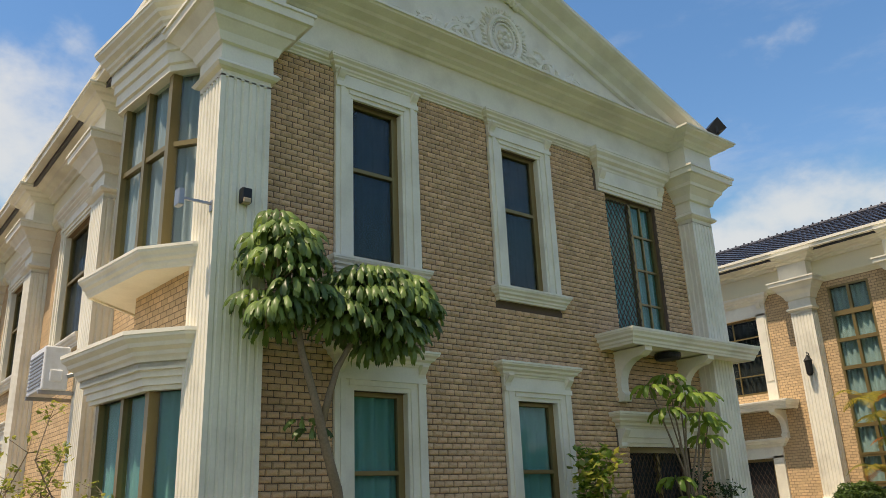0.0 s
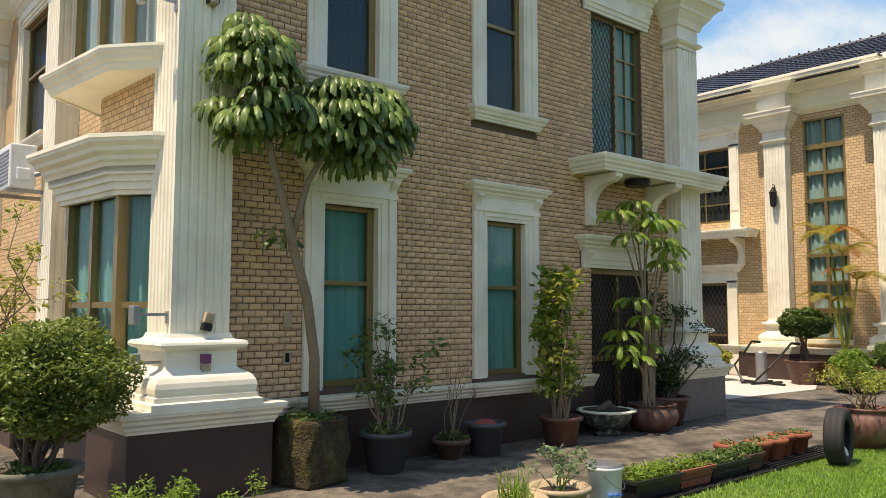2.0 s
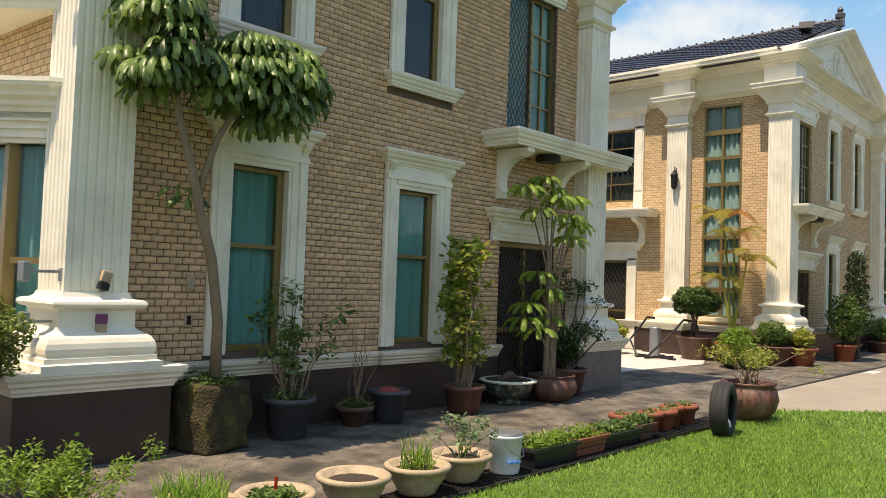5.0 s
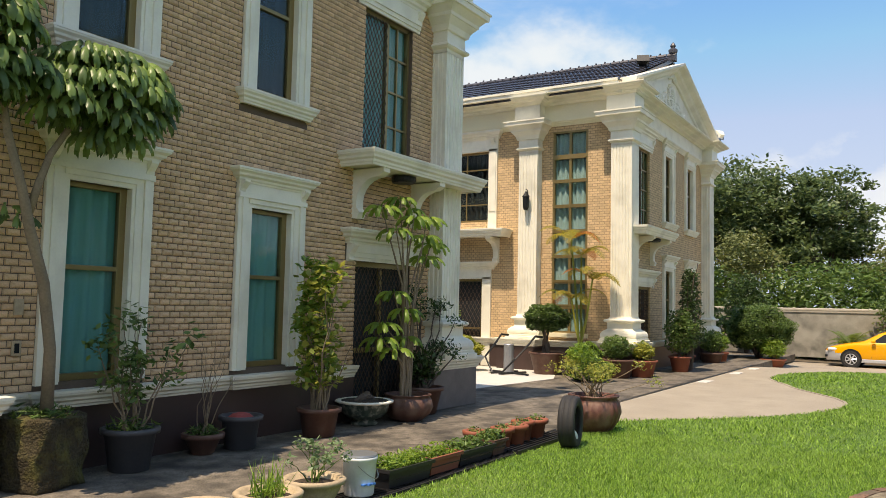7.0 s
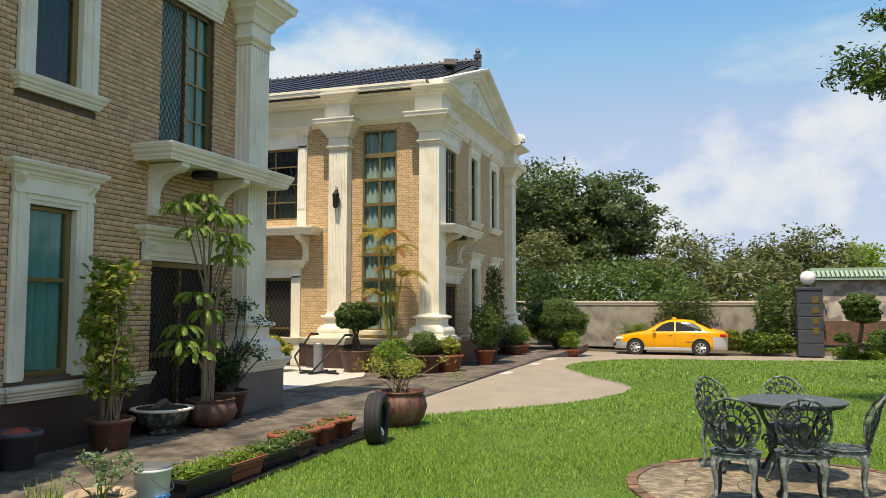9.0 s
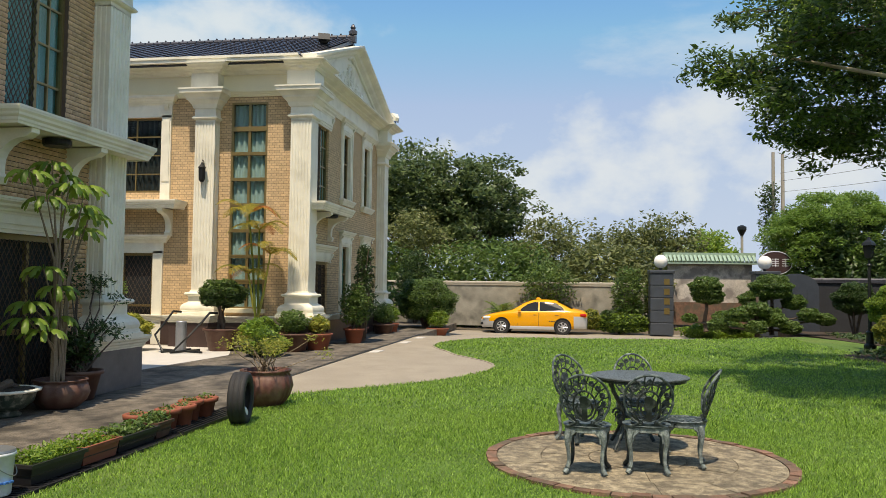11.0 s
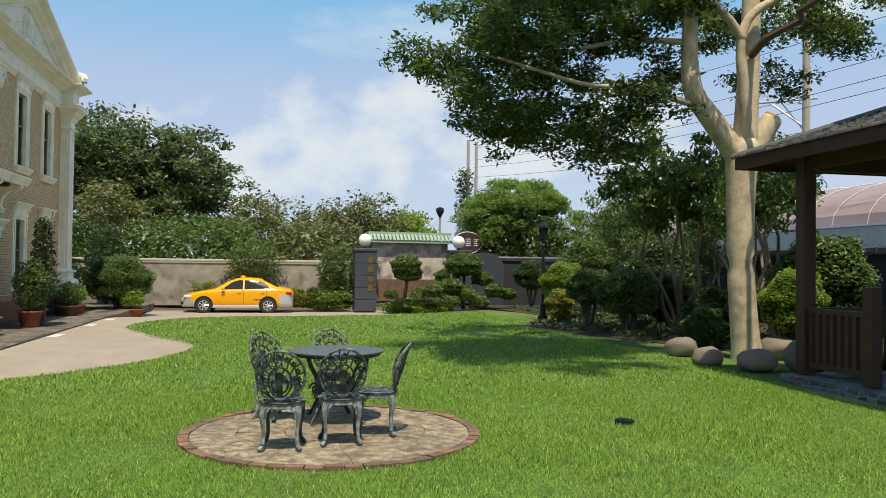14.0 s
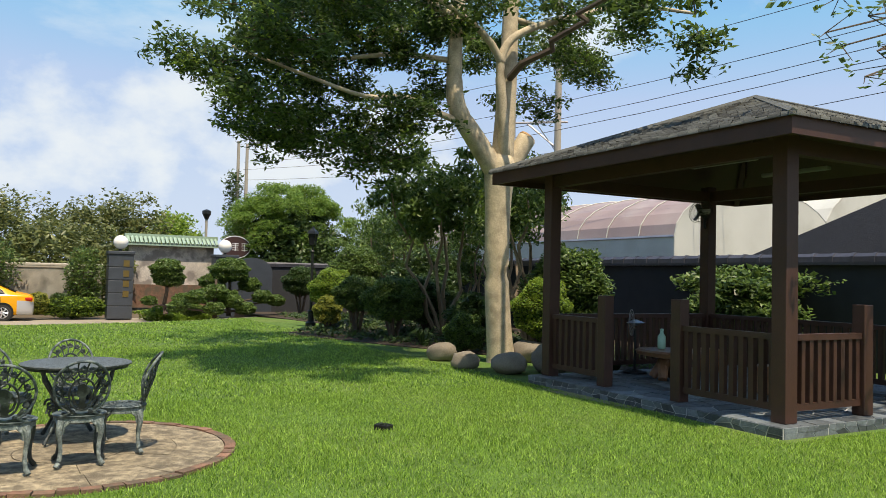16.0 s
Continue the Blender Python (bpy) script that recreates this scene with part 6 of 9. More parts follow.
# the large shade tree beside the gazebo
big = thing("shade_tree", "large shade tree with a smooth pale trunk and wide crown", "tree", pose(13.25, -8.78, -0.10) @ Matrix.Scale(1.07, 4))
part("trunk", tube(bmesh.new(), smooth_line([(0, 0.02, 0), (0, 0.05, 0.25), (0, 0.1, 0.7), (0.0, 0.17, 1.6), (0.0, 0.18, 2.6), (0.0, 0.17, 3.3), (0.0, 0.15, 3.95)], 3), [0.36, 0.31, 0.285, 0.265, 0.252, 0.245, 0.24, 0.235, 0.232, 0.23, 0.23, 0.23, 0.232, 0.238, 0.245, 0.26, 0.28, 0.29, 0.24], 18), BARK, big, "", None, True)
limbs = [([(0, 0.2, 3.6), (0, 0.72, 4.25), (0, 1.08, 4.72), (0.0, 1.17, 5.25), (0.0, 1.16, 6.0), (0.05, 1.10, 7.2), (-0.2, 1.5, 9.4)], 0.21, 0.09), ([(0, 0.12, 3.6), (0.0, 0.06, 4.6), (0.0, 0.0, 5.9), (0, -0.06, 7.1), (-0.3, -0.3, 9.6)], 0.23, 0.11),
         ([(-0.12, 0.12, 3.9), (-0.25, 0.30, 4.9), (-0.3, 0.36, 5.7), (-0.35, 0.02, 6.2), (-0.5, -0.9, 6.6), (-0.8, -2.2, 7.0), (-1.2, -3.6, 7.0)], 0.11, 0.03), ([(-0.3, 0.34, 5.6), (-0.35, 0.75, 6.05), (-0.35, 1.6, 6.5), (-0.4, 3.0, 7.0)], 0.08, 0.03),
         ([(0.0, 1.0, 4.5), (0.0, 1.52, 4.62), (-0.05, 2.2, 4.80), (-0.05, 2.95, 4.72), (0.0, 4.0, 4.95), (-0.1, 5.2, 5.2)], 0.065, 0.02), ([(0.0, 1.18, 6.4), (0.2, 2.4, 6.9), (-0.2, 3.9, 7.2), (-0.3, 5.2, 7.4)], 0.09, 0.03), ([(0.0, 1.16, 5.6), (0.5, 2.1, 5.7), (0.9, 3.3, 5.5), (1.1, 4.4, 5.3)], 0.06, 0.02),
         ([(0, -0.03, 6.2), (0.9, -0.6, 7.2), (2.0, -1.0, 8.0)], 0.09, 0.04), ([(0, -0.05, 6.6), (0.4, -1.2, 6.7), (1.2, -2.4, 6.9)], 0.06, 0.025), ([(0.05, 1.12, 7.0), (1.6, 2.2, 7.6), (3.2, 3.2, 7.5)], 0.08, 0.03), ([(0.0, 1.15, 7.2), (-1.6, 2.6, 7.8), (-3.2, 3.6, 8.0)], 0.08, 0.03)]
for pts, r0, r1 in limbs:
    line = smooth_line(pts, 4)
    part("limb", tube(bmesh.new(), line, [r0 + (r1 - r0) * k / (len(line) - 1) for k in range(len(line))], 12), BARK, big, "", None, True)
bm = bmesh.new()
tube(bm, smooth_line([(0.0, 0.0, 3.65), (-0.02, -0.2, 4.0), (-0.06, -0.40, 4.34)], 4), [0.22, 0.21, 0.20, 0.19, 0.185, 0.18, 0.178, 0.178, 0.18], 14)
st_l = part("cut_stump", bm, BARK, big, "", None, True)
bm = bmesh.new()
tube(bm, [(-0.06, -0.40, 4.34), (-0.064, -0.42, 4.365)], [0.172, 0.165], 14)
part("cut_face", bm, CUTWOOD, st_l, "fresh orange cut face")
tips, twig_bm = [], bmesh.new()
r6 = random.Random(6)
CROWN = [((-0.8, 4.7, 5.4), (1.0, 0.95, 0.36)), ((2.0, -1.6, 5.6), (0.8, 0.8, 0.36)), ((0.6, -2.2, 6.3), (0.9, 0.9, 0.36)), ((-0.4, 5.0, 4.4), (1.0, 0.95, 0.36)), ((0.8, 3.9, 4.4), (1.0, 0.95, 0.36)),
         ((0.8, 2.8, 4.3), (1.0, 0.95, 0.36)), ((0.8, 2.0, 6.0), (1.0, 0.95, 0.36)), ((0.0, 2.3, 4.6), (1.0, 0.95, 0.36)),
         ((1.6, -2.6, 6.8), (1.0, 0.95, 0.36)), ((1.6, 2.8, 5.5), (1.0, 0.95, 0.36)),
         ((0.8, 0.9, 6.5), (1.0, 0.95, 0.36)), ((0.8, 5.4, 5.2), (1.0, 0.95, 0.36)), ((-0.4, 2.9, 3.7), (1.0, 0.95, 0.36)),
         ((0.8, 3.8, 5.3), (1.0, 0.95, 0.36)), ((1.6, -0.6, 6.6), (1.0, 0.95, 0.36)), ((0.8, 2.6, 6.2), (1.0, 0.95, 0.36)), ((1.6, 4.1, 4.3), (1.0, 0.95, 0.36)),
         ((-0.6, 3.4, 6.2), (1.0, 0.95, 0.36)), ((0.4, 4.6, 6.3), (1.0, 0.95, 0.36)),
         ((2.2, 0.6, 8.2), (1.8, 2.0, 0.8)), ((-0.6, 3.6, 7.8), (2.4, 2.4, 0.8)), ((-3.4, 3.4, 8.0), (2.0, 1.8, 0.7)), ((3.4, 1.5, 7.6), (2.2, 2.4, 0.8)), ((2.8, 4.0, 7.2), (2.0, 1.8, 0.7)), ((-2.8, 4.4, 7.8), (1.8, 1.6, 0.7)), ((2.4, -1.4, 7.6), (1.8, 1.6, 0.7)), ((0.2, -3.0, 7.6), (1.3, 1.3, 0.6)), ((4.8, 2.8, 7.4), (1.6, 1.8, 0.7))]
CROWN += [((-0.7, 1.2, 6.5), (0.9, 0.8, 0.35)), ((-0.6, -0.9, 6.8), (0.9, 0.8, 0.35)), ((0.6, 1.4, 5.2), (0.7, 0.7, 0.3)), ((-5.0, 0.3, 5.0), (0.3, 0.3, 0.45)), ((-4.2, 0.3, 5.6), (0.7, 0.5, 0.3)), ((-3.4, 0.3, 5.8), (0.7, 0.5, 0.3))]
limb = branch_line((-0.2, 0.1, 5.4), (-5.0, 0.3, 5.6), 0.05, 9, 77, 0.25)
tube(twig_bm, limb, [0.07 - 0.006 * k for k in range(10)], 6)
pts = []
for c, rad in CROWN:
    n = max(5, int((18 if rad[0] < 1.1 else 8) * rad[0] * rad[1]))
    for q in cloud(c, (rad[0], rad[1], rad[2] * 1.35), n, 0.25):
        tips.append(q)
        pts.append(cloud(q + np.array([0, 0, -0.10]), (0.42 * (0.7 + 0.6 * r6.random()), 0.42 * (0.7 + 0.6 * r6.random()), 0.20), 115, 0.1))
        tube(twig_bm, [tuple(q), tuple(np.asarray(c) * 0.5 + q * 0.5 + np.array([0, 0, -0.1]))], [0.008, 0.016], 3)
leaves("crown", np.concatenate(pts), 0.105, L_TREE, big, None, aspect=0.45)
tagged(big.children[-1], "dense small dark green leaves", kind="stuff")
# sunlit highlights of the crown, put in as brighter-coloured leaves on every fourth tip
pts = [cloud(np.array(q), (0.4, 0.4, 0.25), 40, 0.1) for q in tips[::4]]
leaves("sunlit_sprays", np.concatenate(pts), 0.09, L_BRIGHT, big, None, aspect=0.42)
tagged(big.children[-1], "leaf sprays coloured brighter as sunlit highlights", kind="stuff")
tagged(part("twig_spray", twig_bm, BARK_DARK, big), kind="stuff")

# a second tree whose branch hangs in from above, near the gazebo
sec = thing("overhanging_tree", "slender tree with thin leafy branches beside the gazebo", "tree", pose(3.2, -12.6, 0))
part("trunk", tube(bmesh.new(), [(0, 0, 0), (0.1, 0.05, 1.6), (0.0, 0.1, 3.2), (0.3, 0.2, 5.0)], [0.14, 0.11, 0.09, 0.06], 10), BARK_DARK, sec)
bm, pts = bmesh.new(), []
for i, (q) in enumerate(((2.1, 2.4, 5.0), (1.5, 3.2, 5.0), (2.4, 1.7, 5.3), (1.0, 2.4, 5.5), (2.8, 2.9, 5.3), (0.6, 3.0, 5.3), (3.0, 4.6, 5.1), (2.4, 4.6, 4.5), (2.2, 4.6, 4.3), (1.8, 4.6, 4.15), (1.8, 4.8, 3.85), (1.9, 4.6, 4.55))):
    ln = branch_line((0.2, 0.2, 4.6), q, 0.08, 7, i + 40, 0.3)
    tube(bm, ln, [0.03 * (1 - 0.1 * k) for k in range(8)], 5)
    for p in ln[3:]:
        for _ in range(3):
            e = p + Vector((r6.gauss(0, 0.22), r6.gauss(0, 0.22), r6.gauss(-0.06, 0.12)))
            tube(bm, [p, e], [0.008, 0.004], 3)
            pts.append(cloud(tuple(e), (0.10, 0.10, 0.08), 5, 0.2))
part("branch", bm, BARK_DARK, sec)
leaves("crown", np.concatenate(pts), 0.10, L_MID, sec, None, aspect=0.5)
tagged(sec.children[-1], "sparse broad green leaves", kind="stuff")


def boulder(x, y, r, h, seed):
    bm = bmesh.new()
    bmesh.ops.create_icosphere(bm, subdivisions=3, radius=1)
    rr = random.Random(seed)
    o = Vector((rr.random() * 9, rr.random() * 9, rr.random() * 9))
    for v in bm.verts:
        v.co *= 1 + 0.22 * noise.noise(v.co * 1.1 + o) + 0.06 * noise.noise(v.co * 3 + o)
        v.co = Vector((v.co.x * r, v.co.y * r * 0.85, max(-0.25, v.co.z * h * 0.5 + h * 0.42)))
    ob = link_mesh("boulder", bm, ROCK, None, pose(x, y, 0, 0, 0, rr.random() * 180), True)
    tagged(ob, "rounded grey-brown boulder at the foot of the tree", "rock", "boulders round the tree")


for i, (x, y, r, h) in enumerate(((13.9, -7.75, 0.30, 0.42), (12.6, -7.55, 0.28, 0.36), (11.7, -7.9, 0.36, 0.42), (11.55, -8.75, 0.42, 0.62), (13.2, -9.4, 0.4, 0.5))):
    boulder(x, y, r, h, i)


def shrub(name, label, x, y, z, rad, n, size, material, stems=True, category="shrub", shell=0.72, group="", aspect=0.5):
    s = thing(name, label, category, pose(x, y, 0), group)
    if category == "topiary":
        n, size = int(n * 1.7), size * 0.72   # clipped growth has small leaves
    bm = bmesh.new()
    for i in range(5 if stems else 1):
        a = i * 1.3
        tube(bm, [(0.04 * math.cos(a), 0.04 * math.sin(a), 0.0), (0.3 * rad[0] * math.cos(a), 0.3 * rad[1] * math.sin(a), z * 0.6), (0.6 * rad[0] * math.cos(a), 0.6 * rad[1] * math.sin(a), z + rad[2] * 0.3)], [0.05 * rad[0] + 0.01, 0.03 * rad[0] + 0.008, 0.006], 6)
    tagged(part("stem", bm, BARK_DARK, s), kind="stuff")
    leaves("foliage", cloud((0, 0, z), rad, int(n * 1.5), shell), size * 1.2, material, s, None, aspect=aspect)
    tagged(s.children[-1], kind="stuff")
    # large inner leaves, coloured dark to stand for the shade within
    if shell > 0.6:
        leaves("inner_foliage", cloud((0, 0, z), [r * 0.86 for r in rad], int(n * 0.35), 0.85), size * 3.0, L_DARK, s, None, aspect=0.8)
        tagged(s.children[-1], "inner foliage coloured dark as the shade inside", kind="stuff")
    return s


def cloud_pruned(name, label, x, y, balls, material, seed=0):
    """A bonsai-like tree cut into separate leaf cushions."""
    s = thing(name, label, "topiary", pose(x, y, 0))
    bm = bmesh.new()
    tube(bm, [(0, 0, 0), (0.12, 0.05, 0.4), (-0.08, 0.0, 0.9), (0.05, 0, 1.4)], [0.10, 0.085, 0.07, 0.05], 8)
    pts = []
    for bx, by, bz, r in balls:
        tube(bm, [(0, 0, min(bz * 0.6, 1.2)), (bx * 0.6, by * 0.6, bz - 0.12), (bx, by, bz)], [0.05, 0.035, 0.02], 6)
        pts.append(cloud((bx, by, bz), (r, r, r * 0.6), int(2200 * r * r * 6), 0.75))
    part("trunk", bm, BARK_DARK, s)
    leaves("cushion_foliage", np.concatenate(pts), 0.10, material, s, None)
    tagged(s.children[-1], kind="stuff")
    return s


# the planted bed behind the lawn
shrub("clipped_shrub", "round clipped green shrub in the shady bed", 22.8, -8.7, 1.22, (0.68, 0.68, 0.60), 4200, 0.07, L_BRIGHT, True, "topiary", 0.85)
shrub("variegated_shrub", "round pale yellow-green shrub at the bed's edge", 22.0, -8.28, 0.62, (0.42, 0.42, 0.42), 2600, 0.06, L_YELLOW, True, "topiary", 0.8)
shrub("clipped_shrub", "tall rounded green shrub in the bed", 23.7, -9.8, 1.75, (0.85, 0.85, 0.80), 4600, 0.08, L_MID, True, "topiary", 0.8)
shrub("clipped_shrub", "domed green shrub on bare stems in the bed", 20.5, -8.6, 1.15, (0.66, 0.66, 0.50), 3400, 0.07, L_MID, True, "topiary", 0.8)
shrub("clipped_shrub", "broad domed dark shrub on bare stems in the bed", 18.6, -8.85, 1.05, (0.80, 0.80, 0.58), 4200, 0.07, L_MID, True, "topiary", 0.8)
shrub("clipped_shrub", "low domed dark shrub in the bed", 20.0, -10.6, 1.0, (1.0, 1.0, 0.7), 3600, 0.08, L_DARK)
shrub("clipped_shrub", "small clipped shrub near the shade tree", 15.2, -9.0, 0.45, (0.45, 0.45, 0.42), 2200, 0.06, L_MID, True, "topiary", 0.8)
shrub("clipped_shrub", "low dark shrub behind the small clipped one", 16.6, -10.2, 0.7, (0.8, 0.8, 0.6), 3000, 0.07, L_DARK)
shrub("clipped_shrub", "tall rounded dark green shrub in the bed", 21.6, -11.4, 1.5, (1.3, 1.2, 1.0), 4600, 0.09, L_DARK)
shrub("clipped_shrub", "bright green shrub beside the gazebo", 13.3, -9.75, 1.05, (0.62, 0.60, 0.62), 4600, 0.07, L_BRIGHT, True, "topiary", 0.75)
shrub("clipped_shrub", "tall dark shrub behind the gazebo", 14.9, -11.6, 1.35, (1.2, 1.0, 1.1), 4600, 0.09, L_MID)
shrub("clipped_shrub", "dark green shrub against the garden wall", 11.6, -13.6, 1.0, (1.5, 0.7, 0.8), 4000, 0.10, L_MID)
shrub("creeper", "creeper over the garden wall", 12.4, -14.6, 1.72, (2.2, 0.35, 0.38), 1700, 0.12, L_MID, False, "shrub", 0.3)
# small leafy trees over the bed
for x, y, h, rad, n, lab, mt, lean, size in (
        (19.0, -10.5, 3.75, (1.5, 1.75, 1.25), 48, "multi-stemmed garden tree with drooping green leaves", L_MID, (-1.2, 1.1), 0.20), (15.4, -10.9, 3.6, (1.3, 1.3, 1.1), 40, "small leafy garden tree behind the shade tree", L_MID, (0.3, 0.2), 0.15),
        (25.6, -12.0, 3.0, (1.9, 1.7, 1.6), 60, "small garden tree at the back of the bed", L_MID, (0, 0), 0.15), (20.2, -13.2, 3.9, (1.1, 1.2, 1.1), 40, "young tree with bright drooping leaves", L_BRIGHT, (0, 0), 0.17),
        (29.0, -12.6, 2.7, (1.8, 1.6, 1.7), 56, "dense green garden tree near the gate", L_MID, (0, 0), 0.15), (22.8, -13.4, 2.9, (1.7, 1.0, 1.6), 50, "leafy tree against the garden wall", L_MID, (0, 0), 0.15)):
    s = thing("garden_tree", lab, "tree", pose(x, y, 0))
    bm = bmesh.new()
    for i in range(5):
        a = i * 1.35 + x
        tube(bm, branch_line((0.1 * math.cos(a), 0.1 * math.sin(a), 0), (lean[0] + rad[0] * 0.6 * math.cos(a), lean[1] + rad[1] * 0.6 * math.sin(a), h), 0.02, 6, i + int(x)), [0.07 - 0.008 * k for k in range(7)], 6)
    part("trunk", bm, BARK_PALE, s)
    leaves("crown", clumps((lean[0], lean[1], h), rad, int(n * 1.3), 90, (0.42, 0.42, 0.28), 0.2), size, mt, s, None, aspect=0.36, droop=0.8)
    tagged(s.children[-1], kind="stuff")
# low growth over the soil of the bed
gx, gy = rng.uniform(11.0, 30.0, 9000), rng.uniform(-13.0, -6.8, 9000)
ok = inside([(11.2, -9.5), (13.0, -9.7), (15.0, -9.3), (17.0, -8.4), (19.0, -7.7), (20.6, -7.0), (21.5, -7.0), (23.1, -8.7), (24.6, -9.6), (27.6, -9.1), (30.0, -9.0), (30.0, -13.0), (11.2, -13.0)], gx, gy)
gx, gy = gx[ok], gy[ok]
cover = leaves("ground_cover", np.stack([gx, gy, 0.05 + 0.13 * rng.random(len(gx))], 1), 0.15, L_DARK, None, None, aspect=0.4)
tagged(cover, "low dark strap-leaved ground cover in the bed", "ground cover", kind="stuff")
# spiky plants at the bed's edge
for x, y in ((14.6, -9.6), (11.2, -9.9), (17.0, -8.9)):
    s = thing("spiky_plant", "low dark strap-leaved plant at the bed's edge", "plant", pose(x, y, 0.02))
    bm = bmesh.new()
    for i in range(26):
        a, l = r6.random() * 6.3, 0.35 + 0.25 * r6.random()
        tube(bm, [(0.03 * math.cos(a), 0.03 * math.sin(a), 0), (l * 0.5 * math.cos(a), l * 0.5 * math.sin(a), l * 0.8), (l * math.cos(a), l * math.sin(a), l * 0.6)], [0.018, 0.02, 0.004], 3)
    part("leaves", bm, L_DARK, s)

# garden lamp post in the bed
lp = thing("garden_lamp", "black cast-iron garden lamp post", "street lamp", pose(23.3, -8.2, 0.03))
part("post", lathe(bmesh.new(), [(0.16, 0), (0.16, 0.15), (0.10, 0.2), (0.09, 0.45), (0.11, 0.5), (0.05, 0.55), (0.04, 2.3), (0.07, 2.35), (0.03, 2.4), (0.03, 2.5)], 12), LAMPBLACK, lp)
part("lantern", lathe(bmesh.new(), [(0.05, 2.5), (0.11, 2.55), (0.16, 2.88), (0.15, 2.9)], 4), CARGLASS, lp, "dark glazed lantern")
part("cap", lathe(bmesh.new(), [(0.2, 2.9), (0.16, 2.98), (0.06, 3.06), (0.02, 3.14)], 4), LAMPBLACK, lp)

# ---- garden walls and gate ----


def capped_wall(name, label, a, b, h, body, cap_r=0.10, cap=ROOF):
    w = thing(name, label, "wall", None, kind="structure")
    a, b = Vector(a), Vector(b)
    d = b - a
    m = Matrix.Translation((a.x, a.y, 0)) @ Matrix.Rotation(math.atan2(d.y, d.x), 4, "Z")
    part("body", boxed(0, -0.1, -0.1, d.length, 0.1, h - 0.1), body, w, "", m)
    bm = bmesh.new()
    n = int(d.length / 0.45)
    for i in range(n):
        x = i * d.length / n
        tube(bm, [(x, 0, h - 0.02), (x + d.length / n, 0, h - 0.02)], cap_r, 8)
        tube(bm, [(x - 0.03, 0, h - 0.02), (x + 0.04, 0, h - 0.02)], cap_r + 0.018, 8)
    box(bm, 0, -cap_r - 0.06, h - 0.13, d.length, cap_r + 0.06, h - 0.07)
    part("tile_cap", bm, cap, w, "rounded ridge-tile capping", m)


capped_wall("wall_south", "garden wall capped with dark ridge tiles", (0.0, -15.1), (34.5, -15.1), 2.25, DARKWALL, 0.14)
capped_wall("wall_east", "stained grey garden wall with a tile cap", (35.0, -3.2), (35.0, 26.0), 1.83, OLDWALL, 0.07, CONCPOLE)
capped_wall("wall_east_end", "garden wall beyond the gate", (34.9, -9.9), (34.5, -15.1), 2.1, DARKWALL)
for x, y, lab in ((33.6, -3.75, "dark slate gate pillar with a white globe lamp"), (34.0, -7.95, "dark gate pillar half hidden by topiary, with a globe lamp")):
    gp = thing("gate_pillar", lab, "gate pillar", pose(x, y, -0.25), "gate pillars")
    for i in range(5):
        part("course", boxed(-0.46, -0.46, i * 0.51, 0.46, 0.46, i * 0.51 + 0.48, bevel=0.015), DARKTILE, gp)
    part("core", boxed(-0.43, -0.43, 0, 0.43, 0.43, 2.56), DARKTILE, gp)
    part("cap", boxed(-0.5, -0.5, 2.53, 0.5, 0.5, 2.66, bevel=0.02), DARKTILE, gp)
    if y > -5:
        for k in range(4):
            part("sign_mark", boxed(-0.475, -0.3, 0.85 + k * 0.40, -0.458, -0.08, 1.1 + k * 0.40), GOLD, gp, "gold character-sized bar")
    gl = part("lamp_neck", lathe(bmesh.new(), [(0.09, 2.66), (0.06, 2.70), (0.06, 2.78)], 12), LAMPBLACK, gp)
    bm = bmesh.new()
    bmesh.ops.create_uvsphere(bm, u_segments=24, v_segments=16, radius=0.28, matrix=Matrix.Translation((0, 0, 3.02)))
    part("globe", bm, OPAL, gp, "white opal globe", None, True)
# arched sign ring and dark gate leaf
gate = thing("gate_leaf", "dark grey arched gate panel standing open", "gate", pose(33.6, -9.05, -0.25, 0, 0, 96))
bm = bmesh.new()
poly = [(-0.9, 0.05), (0.9, 0.05), (0.9, 1.95)] + [(0.9 * math.cos(a), 1.95 + 0.62 * math.sin(a)) for a in [math.pi * i / 14 for i in range(1, 14)]] + [(-0.9, 1.95)]
lo = [bm.verts.new((x, -0.04, z)) for x, z in poly]
hi = [bm.verts.new((x, 0.04, z)) for x, z in poly]
bm.faces.new(lo)
bm.faces.new(hi[::-1])
for j in range(len(poly)):
    k = (j + 1) % len(poly)
    bm.faces.new((lo[j], lo[k], hi[k], hi[j]))
part("panel", bm, DARKTILE, gate)
for x in (-0.45, 0.0, 0.45):
    part("rib", boxed(x - 0.02, 0.04, 0.1, x + 0.02, 0.055, 1.9), DARKTILE, gate)
sign = thing("gate_sign", "round dark sign board with pale characters over the gate", "sign", pose(37.0, -9.1, -0.25, 0, 0, -82))
bm = bmesh.new()
tube(bm, [(0.74 * math.cos(a), 0, 3.10 + 0.52 * math.sin(a)) for a in [2 * math.pi * (i / 28) for i in range(29)]], 0.022, 6)
part("arch", bm, WHITEPL, sign, "thin white arch")
bm = bmesh.new()
bmesh.ops.create_cone(bm, cap_ends=True, segments=28, radius1=0.72, radius2=0.72, depth=0.04, matrix=Matrix.Translation((0, 0, 3.10)) @ Matrix.Rotation(radians(90), 4, "X") @ Matrix.Diagonal((1, 0.69, 1, 1)))
part("board", bm, mat("dark_red_sign_board", (0.05, 0.022, 0.02), 0.6), sign)
